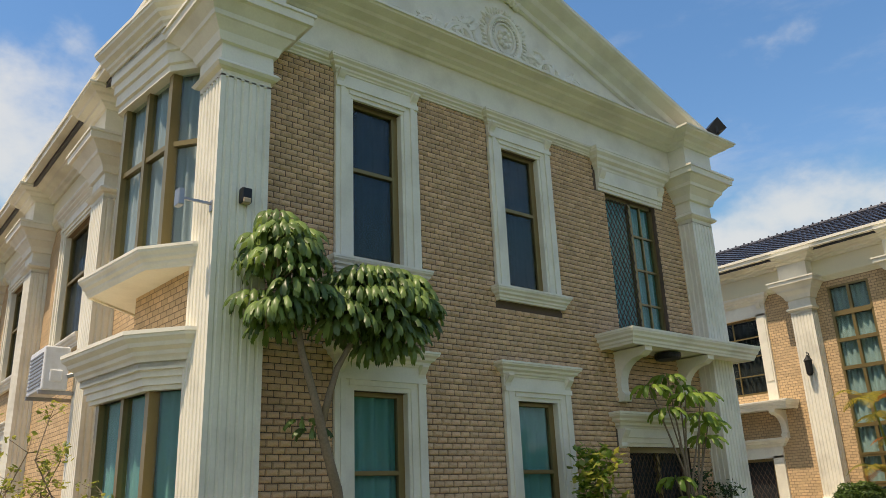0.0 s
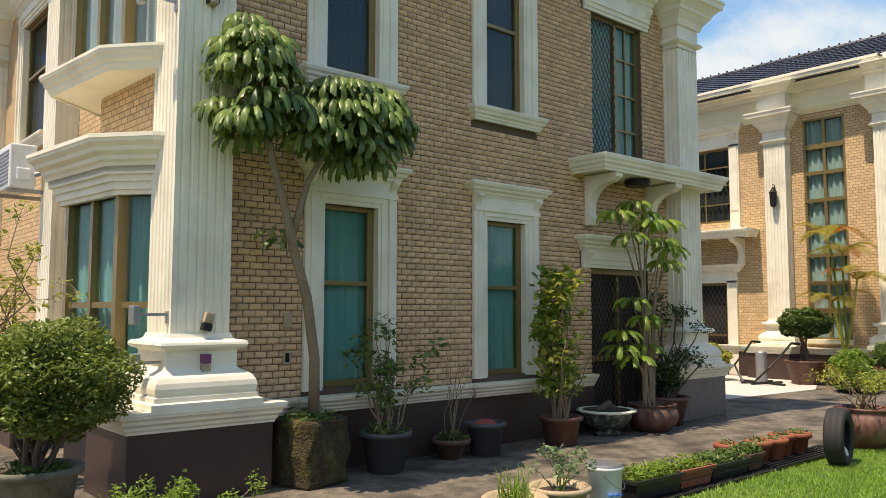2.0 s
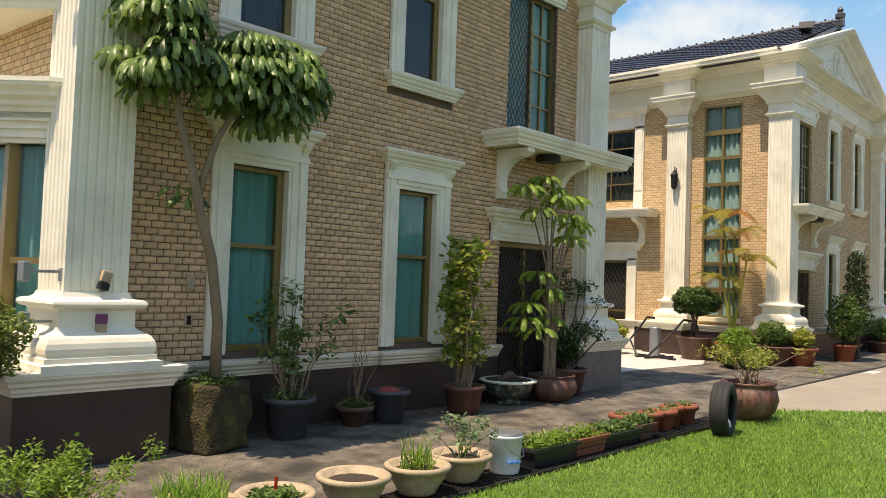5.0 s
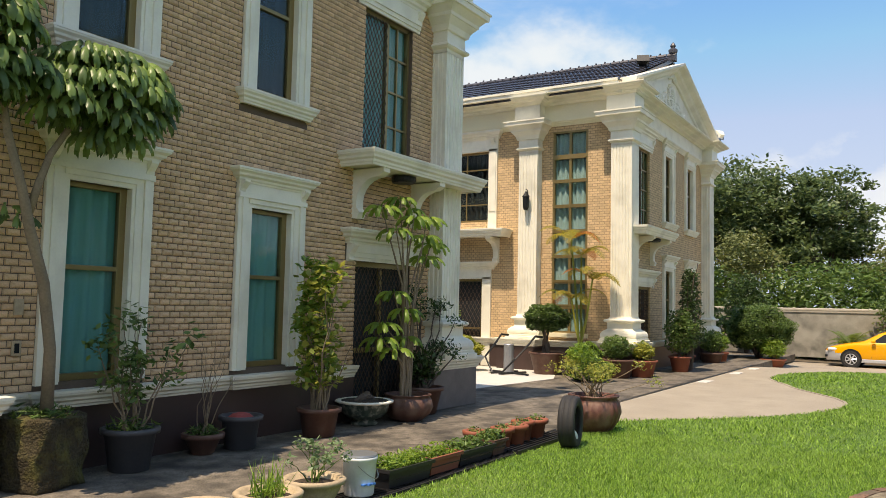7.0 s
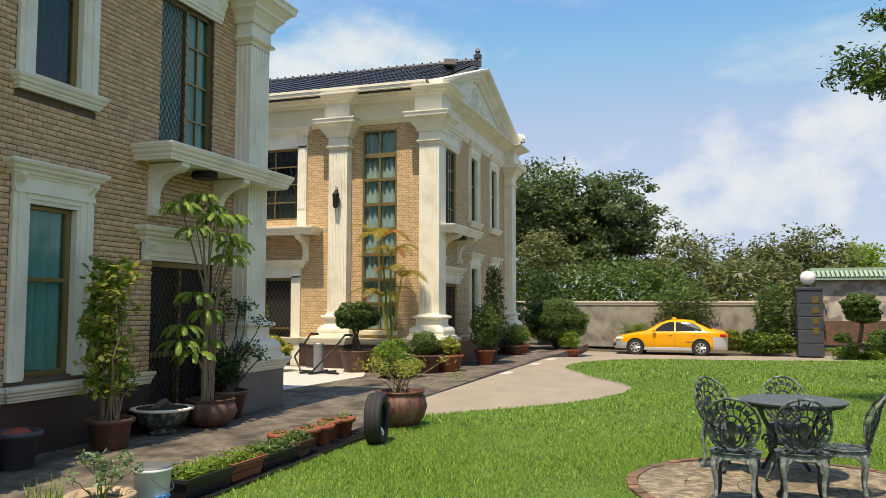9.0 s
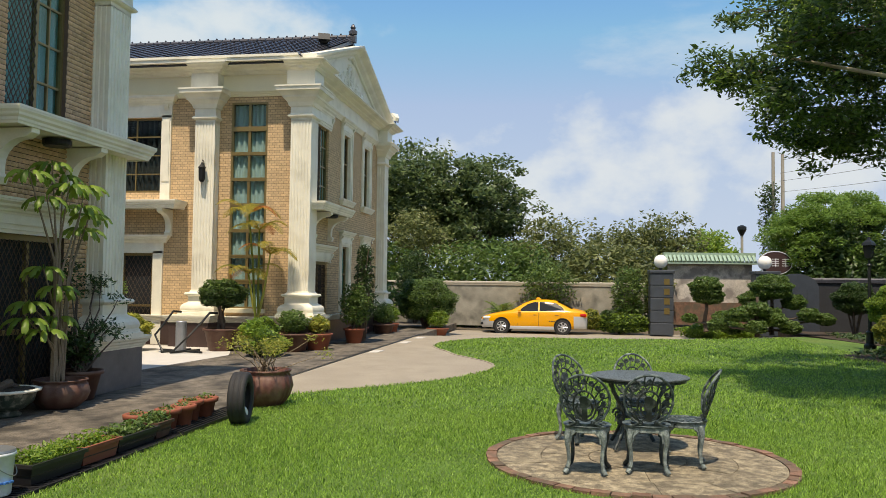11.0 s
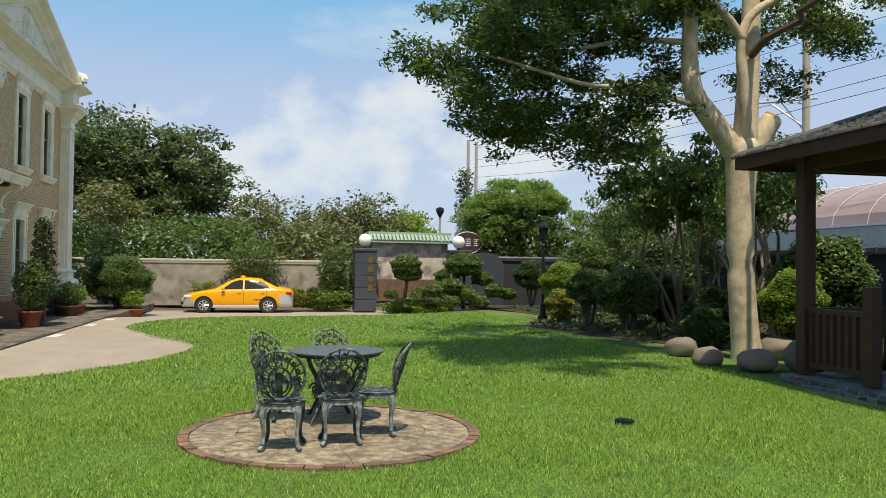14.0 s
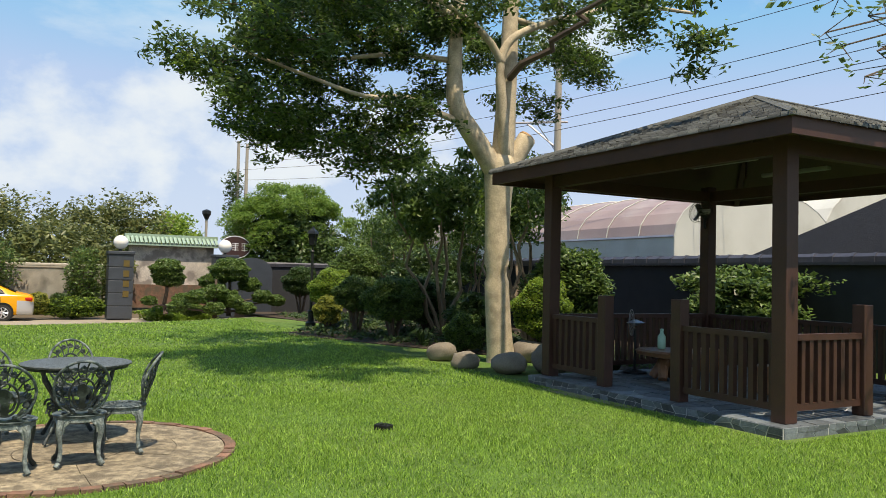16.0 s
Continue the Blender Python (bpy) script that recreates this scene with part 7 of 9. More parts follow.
for i, u in enumerate((-0.45, 0.0, 0.45)):
    bm = bmesh.new()
    for k in range(4):
        box(bm, u - 0.15, -0.03, 2.96 + k * 0.1, u + 0.15, -0.021, 2.99 + k * 0.1)
    box(bm, u - 0.018, -0.03, 2.92, u + 0.018, -0.021, 3.30)
    part("character_bars", bm, WHITEPL, sign, "pale bars the size of a character")
for u in (-0.6, 0.6):
    part("leg", boxed(u - 0.04, -0.04, 0, u + 0.04, 0.04, 2.6), LAMPBLACK, sign)
# old tiled wall across the lane
old = thing("roofed_wall", "stained old wall under green glazed roof tiles across the lane", "wall", pose(40.0, -6.75, 0, 0, 0, 4))
part("body", boxed(-0.15, -2.0, -0.1, 0.15, 2.0, 2.85), mat("faded_mural_render", (0.50, 0.46, 0.41), 0.85, vary=0.5, scale=1.6, fine=30, bump=0.2, stain=(0.17, 0.15, 0.14), stain_amount=0.8, stain_scale=1.4, stain_from=0.5, stain_to=0.6), old, "faded painted render with dark stains")
part("brick_footing", boxed(-0.4, -2.0, -0.1, -0.16, 2.0, 1.0), REDBRICK, old)
bm = bmesh.new()
for i in range(22):
    y = -2.08 + i * 0.198
    tube(bm, [(-0.45, y, 2.96), (0.0, y, 3.30)], 0.08, 6)
box(bm, -0.1, -2.2, 3.22, 0.1, 2.2, 3.42)
box(bm, -0.45, -2.2, 2.86, 0.45, 2.2, 2.95)
part("tile_roof", bm, GREENTILE, old, "pale green glazed tiles")

aw = thing("awning", "small faded red awning on a post across the lane", "awning", pose(45.0, -11.8, -0.27))
bm = bmesh.new()
v4 = [bm.verts.new(p) for p in ((-0.5, -0.55, 3.75), (-0.5, 0.55, 3.75), (0.5, 0.55, 4.45), (0.5, -0.55, 4.45))]
bm.faces.new(v4)
bmesh.ops.solidify(bm, geom=bm.faces[:], thickness=0.05)
part("sheet", bm, mat("faded_red_sheet", (0.42, 0.07, 0.07), 0.6), aw)
for y in (-0.45, 0.45):
    part("post", boxed(-0.05, y - 0.05, 0, 0.05, y + 0.05, 4.0), CONCPOLE, aw)

# ---- the taxi ----


def taxi(m):
    car = thing("taxi", "yellow four-door taxi saloon with silver bumpers, parked", "car", m)
    # stations from nose to tail: x, belt half width, belt z, roof half width, roof z
    st = [(0.00, 0.62, 0.62, 0.55, 0.64), (0.10, 0.76, 0.68, 0.66, 0.72), (0.45, 0.83, 0.76, 0.72, 0.83), (0.95, 0.86, 0.86, 0.74, 0.93), (1.30, 0.87, 0.90, 0.72, 0.985), (1.55, 0.87, 0.92, 0.66, 1.13), (1.95, 0.87, 0.93, 0.60, 1.36),
          (2.25, 0.87, 0.94, 0.58, 1.44), (2.75, 0.87, 0.95, 0.58, 1.46), (3.20, 0.87, 0.96, 0.58, 1.42), (3.60, 0.87, 0.97, 0.62, 1.24), (3.90, 0.86, 0.98, 0.68, 1.09), (4.25, 0.83, 0.97, 0.70, 1.02), (4.45, 0.76, 0.92, 0.66, 0.96), (4.54, 0.66, 0.80, 0.58, 0.84)]
    st = [tuple(r) for r in np.stack([np.interp(np.linspace(0, len(st) - 1, 57), range(len(st)), c) for c in zip(*st)], 1)]
    soft = [st[0]] + [tuple((a[k] + 2 * b[k] + c[k]) / 4 for k in range(5)) for a, b, c in zip(st, st[1:], st[2:])] + [st[-1]]
    st = [soft[0]] + [tuple((a[k] + 2 * b[k] + c[k]) / 4 for k in range(5)) for a, b, c in zip(soft, soft[1:], soft[2:])] + [soft[-1]]
    bm, front, rear = bmesh.new(), bmesh.new(), bmesh.new()
    rings = []
    for x, hw, zb, rw, zr in st:
        end = 0.12 if x in (0.0, 4.54) else 0.0
        half = [(hw - 0.08, 0.24 + end), (hw - 0.02, 0.30 + end), (hw, 0.40 + end * 0.5), (hw + 0.008, 0.52), (hw + 0.006, 0.60), (hw + 0.002, 0.60 + (zb - 0.68) * 0.6), (hw - 0.008, zb - 0.08), (hw - 0.022, zb - 0.02), (hw - 0.04, zb + 0.005), (rw + (hw - rw) * 0.25, zb + (zr - zb) * 0.72), (rw, zr - 0.02), (rw * 0.5, zr + 0.012), (0, zr + 0.016)]
        rings.append([(x, -y, z) for y, z in half] + [(x, y, z) for y, z in half[-2::-1]])
    k = len(rings[0])
    for a, b in zip(rings, rings[1:]):
        for j in range(k):
            q = [a[j], b[j], b[(j + 1) % k], a[(j + 1) % k]]
            cx, cz = sum(p[0] for p in q) / 4, sum(p[2] for p in q) / 4
            to = front if cx < 0.62 and cz < 0.60 - 0.1 * cx else rear if cx > 4.02 and cz < 0.74 else bm
            to.faces.new([to.verts.new(p) for p in q])
    front.faces.new([front.verts.new(p) for p in rings[0]])
    rear.faces.new([rear.verts.new(p) for p in rings[-1][::-1]])
    for mesh in (bm, front, rear):
        bmesh.ops.remove_doubles(mesh, verts=mesh.verts[:], dist=1e-4)
    body = part("body", bm, TAXI, car, "glossy taxi-yellow bodywork", None, True)

    def side_y(x, z, s):
        """The side of the body at a place."""
        for a, b in zip(st, st[1:]):
            if a[0] <= x <= b[0]:
                t = (x - a[0]) / (b[0] - a[0])
                hw, zb, rw, zr = (a[i] + (b[i] - a[i]) * t for i in range(1, 5))
                break
        if z <= zb:
            return s * (hw + 0.008)
        f = min(1, (z - zb) / max(0.05, zr - 0.02 - zb))
        lo, mid = hw - 0.035, rw + (hw - rw) * 0.25
        y = lo + (mid - lo) * f / 0.72 if f < 0.72 else mid + (rw - mid) * (f - 0.72) / 0.28
        return s * (y + 0.012)

    for s in (-1, 1):
        for poly in ([(1.62, 0.97), (2.48, 0.99), (2.48, 1.36), (2.28, 1.36), (2.02, 1.27)], [(2.54, 0.99), (3.60, 1.02), (3.48, 1.16), (3.22, 1.33), (2.95, 1.37), (2.54, 1.37)]):
            bm = bmesh.new()
            f = [bm.verts.new((x, side_y(x, z, s), z)) for x, z in poly]
            g = [bm.verts.new((x, side_y(x, z, s) - s * 0.02, z)) for x, z in poly]
            bm.faces.new(f)
            for j in range(len(poly)):
                bm.faces.new((f[j], f[(j + 1) % len(poly)], g[(j + 1) % len(poly)], g[j]))
            part("side_window", bm, CARGLASS, car, "dark tinted side window")
        for x0, x1 in ((1.60, 2.51), (2.51, 3.45)):
            bm = bmesh.new()
            for xa, xb, za, zb in ((x0, x0 + 0.010, 0.36, 0.93), (x1 - 0.005, x1 + 0.005, 0.36, 0.93)):
                f = [bm.verts.new((x, side_y(x, z, s), z)) for x, z in ((xa, za), (xb, za), (xb, zb), (xa, zb))]
                bm.faces.new(f)
            box(bm, x1 - 0.24, side_y(x1 - 0.2, 0.82, s) - 0.012, 0.81, x1 - 0.10, side_y(x1 - 0.2, 0.82, s) + 0.008, 0.825)
            part("door_seam", bm, RUBBER, car, "dark door seam and handle")
        part("mirror", boxed(1.62, s * 0.87, 0.95, 1.76, s * 0.99, 1.05, bevel=0.03), TAXI, car)
        part("sill", boxed(1.15, s * 0.82, 0.20, 3.42, s * 0.885, 0.33, bevel=0.02), SILVER, car, "silver side sill")
        hl = part("headlight", boxed(0.10, s * 0.44, 0.60, 0.44, s * 0.825, 0.73, bevel=0.05), HEADLIGHT, car, "clear headlight")
        part("tail_light", boxed(4.22, s * 0.55, 0.77, 4.50, s * 0.825, 0.90, bevel=0.04), REDLAMP, car, "red tail light")
        for wx in (0.92, 3.52):
            wm = Matrix.Translation((wx, s * 0.78, 0.315)) @ Matrix.Rotation(radians(-90 * s), 4, "X")
            part("wheel_arch", lathe(bmesh.new(), [(0.36, -0.1), (0.37, 0.118)], 28), CARGLASS, car, "dark wheel arch", Matrix.Translation((wx, s * 0.78, 0.335)) @ Matrix.Rotation(radians(-90 * s), 4, "X"))
            wh = part("wheel", lathe(bmesh.new(), [(0.20, -0.1), (0.30, -0.1), (0.315, -0.07), (0.315, 0.09), (0.30, 0.125), (0.21, 0.13), (0.20, 0.10)], 32), RUBBER, car, "black tyre on a silver wheel", wm)
            bm = bmesh.new()
            lathe(bm, [(0.205, 0.08), (0.205, 0.128), (0.185, 0.13), (0.18, 0.10)], 28)
            for i in range(7):
                a = 2 * math.pi * i / 7
                tube(bm, [(0.03 * math.cos(a), 0.03 * math.sin(a), 0.12), (0.19 * math.cos(a), 0.19 * math.sin(a), 0.115)], [0.03, 0.025], 5)
            lathe(bm, [(0.05, 0.10), (0.05, 0.13), (0.02, 0.135)], 12)
            part("rim", bm, SILVER, wh, "silver spoked rim")
    bm = bmesh.new()
    f = [bm.verts.new(p) for p in ((1.34, -0.68, 1.005), (1.34, 0.68, 1.005), (2.10, 0.56, 1.425), (2.10, -0.56, 1.425))]
    bm.faces.new(f)
    bmesh.ops.solidify(bm, geom=bm.faces[:], thickness=-0.02)
    part("windscreen", bm, CARGLASS, car, "dark tinted windscreen")
    bm = bmesh.new()
    f = [bm.verts.new(p) for p in ((3.93, -0.64, 1.10), (3.93, 0.64, 1.10), (3.28, 0.54, 1.42), (3.28, -0.54, 1.42))]
    bm.faces.new(f)
    bmesh.ops.solidify(bm, geom=bm.faces[:], thickness=0.02)
    part("rear_window", bm, CARGLASS, car, "dark tinted rear window")
    part("front_bumper", front, SILVER, car, "silver painted front bumper", None, True)
    part("rear_bumper", rear, SILVER, car, "silver painted rear bumper", None, True)
    part("grille", boxed(-0.04, -0.4, 0.56, 0.03, 0.4, 0.66, bevel=0.01), CARGLASS, car)
    part("fog_lamp", boxed(-0.01, -0.78, 0.36, 0.09, -0.62, 0.46, bevel=0.02), CARGLASS, car)
    rs = part("roof_sign", stack(bmesh.new(), 2.42, 0, [(0.10, 1.465), (0.085, 1.52), (0.05, 1.55)]), TAXI, car, "small taxi roof sign")
    bm = bmesh.new()
    for i in range(6):
        box(bm, 2.95 + i * 0.07, -0.884, 0.53, 3.0 + i * 0.07, -0.88, 0.58)
    part("lettering", bm, RUBBER, car, "small unreadable dark lettering")
    return car


taxi(Matrix.Translation((33.87, 3.65, fall(33))) @ Matrix.Rotation(math.atan2(-2.55, -0.12), 4, "Z") @ Matrix.Scale(0.975, 4))

# ---- woods and sky-line beyond the wall ----


def wild_tree(name, label, x, y, h, rad, n, leaf, material, bark=BARK_DARK, per=70, clump=0.75, trunk=0.16):
    s = thing(name, label, "tree", pose(x, y, -0.27))
    bm = bmesh.new()
    tube(bm, branch_line((0, 0, 0), (0.3, 0.2, h * 0.6), 0, 5, int(x)), [trunk, trunk * 0.9, trunk * 0.8, trunk * 0.7, trunk * 0.6, trunk * 0.45], 8)
    for i in range(9):
        a = i * 0.75 + x
        tube(bm, branch_line((0.15, 0.1, h * (0.3 + 0.03 * i)), (rad[0] * 0.75 * math.cos(a), rad[1] * 0.75 * math.sin(a), h * 0.75 + rad[2] * 0.5 * math.sin(i * 2.1)), 0.04, 5, i), [trunk * 0.45 * (1 - 0.15 * k) for k in range(6)], 5)
    part("trunk", bm, bark, s)
    leaves("crown", clumps((0, 0, h * 0.75), rad, int(n * 2.1), per, (clump, clump, clump * 0.6), 0.3), leaf * 1.2, material, s, None, aspect=0.55)
    tagged(s.children[-1], kind="stuff")
    return s


for args in (("wild_tree", "large broad-crowned tree beyond the garden wall", 48, 10.0, 9.9, (5.2, 4.8, 3.3), 150, 0.24, L_FAR, BARK_DARK, 70, 1.05), ("wild_tree", "broad dark tree beyond the garden wall", 50, 16.5, 10.2, (5.0, 4.6, 3.4), 130, 0.24, L_FAR, BARK_DARK, 70, 1.05),
             ("wild_tree", "spreading tree beyond the garden wall", 47, 5.2, 8.4, (4.2, 3.2, 3.2), 95, 0.24, L_FAR), ("wild_tree", "dark tree beyond the far house", 44, 14.0, 7.4, (3.6, 3.4, 2.8), 80, 0.24, L_DARK),
             ("thin_tree", "thin olive-leaved tree with bare twigs beyond the wall", 44, 0.6, 5.0, (3.4, 3.0, 1.9), 60, 0.18, L_DRY), ("thin_tree", "thin olive-leaved tree with bare twigs beyond the wall", 45, -4.6, 5.2, (3.6, 3.0, 1.9), 60, 0.18, L_DRY),
             ("thin_tree", "twiggy half-bare tree beyond the wall", 41.5, 8.5, 5.2, (3.0, 2.6, 2.0), 46, 0.16, L_DRY), ("wild_tree", "rounded light-green tree across the lane", 52, -8.4, 5.0, (2.6, 2.2, 1.6), 40, 0.2, L_BRIGHT)):
    wild_tree(*args)
for x, y, r, n, mt, lab in ((39.5, 4.0, (2.6, 4.2, 2.4), 7500, L_MID, "tangle of shrubs behind the wall"), (40.0, -2.0, (2.6, 3.4, 2.3), 6500, L_DRY, "tangle of shrubs behind the wall"), (39.5, 11.5, (2.6, 5.0, 2.4), 7500, L_MID, "bright undergrowth behind the wall"), (44.0, -6.5, (2.5, 3.0, 1.5), 3000, L_FAR, "roadside shrubs across the lane")):
    shrub("undergrowth", lab, x, y, 1.5, r, n, 0.22, mt, True, "shrub", 0.45)
# trees against the inside of the east wall
shrub("wall_shrub", "leafy shrub growing against the garden wall", 34.3, 0.9, 1.75, (0.6, 1.3, 1.1), 1500, 0.11, L_MID, True, "shrub", 0.35)
shrub("wall_shrub", "dense green shrub beside the gate pillar", 34.3, -2.5, 1.35, (0.5, 0.75, 1.2), 2200, 0.10, L_MID, True, "shrub", 0.45)
shrub("wall_shrub", "dark columnar shrub against the wall", 33.6, 6.6, 1.7, (0.9, 0.9, 1.5), 3400, 0.11, L_DARK, True, "shrub", 0.5)
shrub("wall_shrub", "dark green hedge beyond the far house", 33.5, 10.0, 1.2, (1.2, 2.6, 1.2), 4200, 0.12, L_DARK, True, "shrub", 0.5)
shrub("clipped_shrub", "large round clipped shrub at the drive's end", 30.6, 5.6, 1.05, (1.2, 1.2, 0.85), 6000, 0.07, L_MID, True, "topiary", 0.85)
shrub("clipped_shrub", "pale round clipped bush by the wall", 33.8, -0.9, 0.3, (0.45, 0.45, 0.42), 1500, 0.06, L_YELLOW, False, "topiary", 0.85)
shrub("hedge", "low clipped bright hedge at the wall's foot", 33.9, -2.2, 0.15, (0.5, 1.3, 0.42), 2600, 0.07, L_BRIGHT, False, "hedge", 0.75)
shrub("clipped_shrub", "small dark round bush by the wall", 34.0, -1.6, 0.3, (0.4, 0.4, 0.4), 1000, 0.06, L_DARK, False, "topiary", 0.85)
cy = thing("cycad", "cycad with a rosette of stiff fronds by the wall", "plant", pose(34.2, 2.9, fall(34)))
bm = bmesh.new()
lathe(bm, [(0.16, 0), (0.18, 0.4), (0.14, 0.75)], 10)
part("trunk", bm, BARK_DARK, cy)


def frond(bm, base, az, length, rise, width=0.12, fall_=0.5, n=9):
    """A feather leaf: a curved rib with leaflets both sides."""
    pts = []
    for i in range(n + 1):
        t = i / n
        r = length * t * (1 - 0.15 * t)
        pts.append(Vector((base[0] + r * math.cos(az), base[1] + r * math.sin(az), base[2] + rise * t * length - fall_ * length * t * t)))
    tube(bm, pts, [0.012 * (1 - 0.7 * i / n) for i in range(n + 1)], 3)
    side = Vector((-math.sin(az), math.cos(az), 0))
    for i in range(1, n * 3):
        t = i / (n * 3)
        k = min(int(t * n), n - 1)
        p = pts[k].lerp(pts[k + 1], t * n - k)
        d = (pts[k + 1] - pts[k]).normalized()
        w = width * math.sin(math.pi * (0.12 + 0.86 * t)) * 1.2
        for s in (-1, 1):
            tip = p + side * s * w + d * w * 0.7 + Vector((0, 0, -0.25 * w))
            a, b = bm.verts.new(p - d * 0.012), bm.verts.new(p + d * 0.012)
            m1, m2 = bm.verts.new(p.lerp(tip, 0.5) + d * 0.02), bm.verts.new(tip)
            bm.faces.new((a, b, m1))
            bm.faces.new((a, m1, m2))


bm = bmesh.new()
for i in range(26):
    frond(bm, (0, 0, 0.75), i * 2.4, 0.9 + 0.2 * r6.random(), 0.5 + 0.7 * r6.random(), 0.14, 0.6, 7)
part("frond", bm, L_MID, cy)
# topiary by the gate
cloud_pruned("cloud_pruned_pine", "cloud-pruned pine with separate green cushions", 30.6, -7.4, [(0, 0, 1.75, 0.75), (0.2, 0.6, 1.3, 0.5), (-0.3, 1.0, 0.8, 0.42), (0.1, -0.8, 1.2, 0.45), (-0.4, -1.2, 0.75, 0.42), (-0.5, 0.2, 0.7, 0.5), (-0.6, -0.5, 0.3, 0.4), (0.1, 1.7, 0.6, 0.4), (-0.2, -1.8, 0.6, 0.36), (-0.5, 1.5, 0.25, 0.38)], L_MID)
cloud_pruned("cloud_pruned_shrub", "cloud-pruned shrub on a bare stem at the gate", 32.0, -5.3, [(0, 0, 1.75, 0.62), (0.1, -0.1, 1.4, 0.6), (0.1, 0.6, 0.5, 0.3)], L_MID)
cloud_pruned("cloud_pruned_pine", "low cloud-pruned pine at the lawn's edge", 29.3, -6.6, [(0, 0, 0.95, 0.45), (-0.1, 0.7, 0.75, 0.4), (0, -0.6, 0.6, 0.4), (-0.3, 0.1, 0.35, 0.38), (0.2, 1.3, 0.4, 0.34)], L_MID)
shrub("clipped_shrub", "tall clipped dark shrub before the gate panel", 31.0, -10.4, 1.35, (0.75, 0.75, 0.6), 3200, 0.07, L_DARK, True, "topiary", 0.85)
shrub("hedge", "grassy bank and low plants by the gate", 33.0, -6.0, -0.05, (1.0, 1.6, 0.35), 2600, 0.12, L_BRIGHT, False, "plants", 0.5)
# the large rounded conifer behind the gate
con = thing("conifer", "large rounded light-green conifer behind the gate", "tree", pose(38.5, -11.75, -0.25))
bm = bmesh.new()
for i in range(4):
    a = i * 1.6
    tube(bm, branch_line((0.2 * math.cos(a), 0.2 * math.sin(a), 0), (0.9 * math.cos(a), 0.9 * math.sin(a), 3.6), 0, 5, i + 80), [0.16 - 0.02 * k for k in range(6)], 7)
part("trunk", bm, BARK_DARK, con)
tufts = np.concatenate([cloud((0, -0.4, 4.9), (2.3, 2.5, 1.35), 120, 0.8, True), cloud((0.2, -2.0, 4.4), (1.8, 1.9, 1.3), 70, 0.8), cloud((-0.2, 1.4, 4.2), (1.6, 1.4, 1.2), 60, 0.8), cloud((-0.5, 0.2, 3.3), (2.0, 2.2, 1.2), 60, 0.8)])
leaves("crown", np.concatenate([cloud(c, (0.30 + 0.25 * r6.random(), 0.30 + 0.25 * r6.random(), 0.26), 150, 0.5) for c in tufts]), 0.17, CONIFER, con, None, aspect=0.28, droop=0.1)
tagged(con.children[-1], kind="stuff")
# the crown's inner shade, put in as darker leaves
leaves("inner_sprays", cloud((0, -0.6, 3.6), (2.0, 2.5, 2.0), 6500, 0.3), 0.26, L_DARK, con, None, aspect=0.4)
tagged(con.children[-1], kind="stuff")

shrub("undergrowth", "dark shrubs under the conifer behind the gate", 37.0, -12.6, 1.7, (1.4, 2.6, 2.1), 6500, 0.2, L_DARK, True, "shrub", 0.4)

# ---- poles, wires, sheds beyond the south wall ----


def pole(x, y, h, label, arm=None):
    p = thing("utility_pole", label, "utility pole", pose(x, y, -0.27))
    part("shaft", tube(bmesh.new(), [(0, 0, 0), (0, 0, h)], [0.17, 0.12], 12), CONCPOLE, p)
    if arm:
        az, zz = arm
        bm = bmesh.new()
        d = Vector((math.cos(az), math.sin(az), 0))
        tube(bm, [d * -0.4 + Vector((0, 0, zz)), d * 1.9 + Vector((0, 0, zz))], 0.045, 4)
        tube(bm, [Vector((0, 0, zz - 1.1)), d * 1.3 + Vector((0, 0, zz))], 0.035, 4)
        tube(bm, [Vector((0, 0, zz - 1.3)), d * 0.9 + Vector((0, 0, zz))], 0.03, 4)
        part("arm", bm, STEEL, p, "grey steel bracket arm")
        bm = bmesh.new()
        tube(bm, [d * 1.8 + Vector((0, 0, zz - 0.6)), d * 1.8 + Vector((0, 0, zz + 0.3))], 0.07, 8)
        part("insulator", bm, STEEL, p)
    return p


pole(25.9, -19.4, 14.0, "concrete utility pole with a steel arm behind the trees", (math.atan2(0.75, 0.65), 8.4))
vine_pole = pole(64, -15.6, 12.6, "distant utility pole overgrown with creeper")
pole(63.6, -16.2, 12.4, "second shaft of the distant utility pole")
leaves("creeper", np.concatenate([cloud((0, 0.3, z), (0.9, 0.9, 1.0), 240, 0.2) for z in (4, 5.5, 7, 8.3, 9.4)]), 0.3, L_DARK, vine_pole)
tagged(vine_pole.children[-1], kind="stuff")
sl = thing("street_lamp", "distant grey street lamp beyond the gate", "street lamp", pose(55.0, -11.4, -0.27))
part("post", tube(bmesh.new(), [(0, 0, 0), (0, 0, 5.6)], 0.09, 8), CONCPOLE, sl)
part("head", lathe(bmesh.new(), [(0.1, 5.5), (0.3, 5.9), (0.3, 6.1), (0.1, 6.2)], 8), LAMPBLACK, sl)
for i, (za, zb, ya) in enumerate(((10.4, 11.5, -0.2), (9.2, 9.6, 0.3), (8.5, 8.6, 1.0), (8.1, 8.0, 1.3), (7.5, 7.2, 0.0))):
    ln = []
    for k in range(13):
        t = k / 12
        ln.append((62 * (1 - t) + 2.0 * t + (-1.2) * math.sin(t * math.pi), (-15.8 + ya * 0.2) * (1 - t) + (-22.5 + ya) * t, (zb + 1.8) * (1 - t) + za * t - 1.2 * math.sin(math.pi * t)))
    tagged(link_mesh("power_line", tube(bmesh.new(), ln, 0.011, 4), CABLE), "thin black overhead power line", "power line", "overhead power lines")


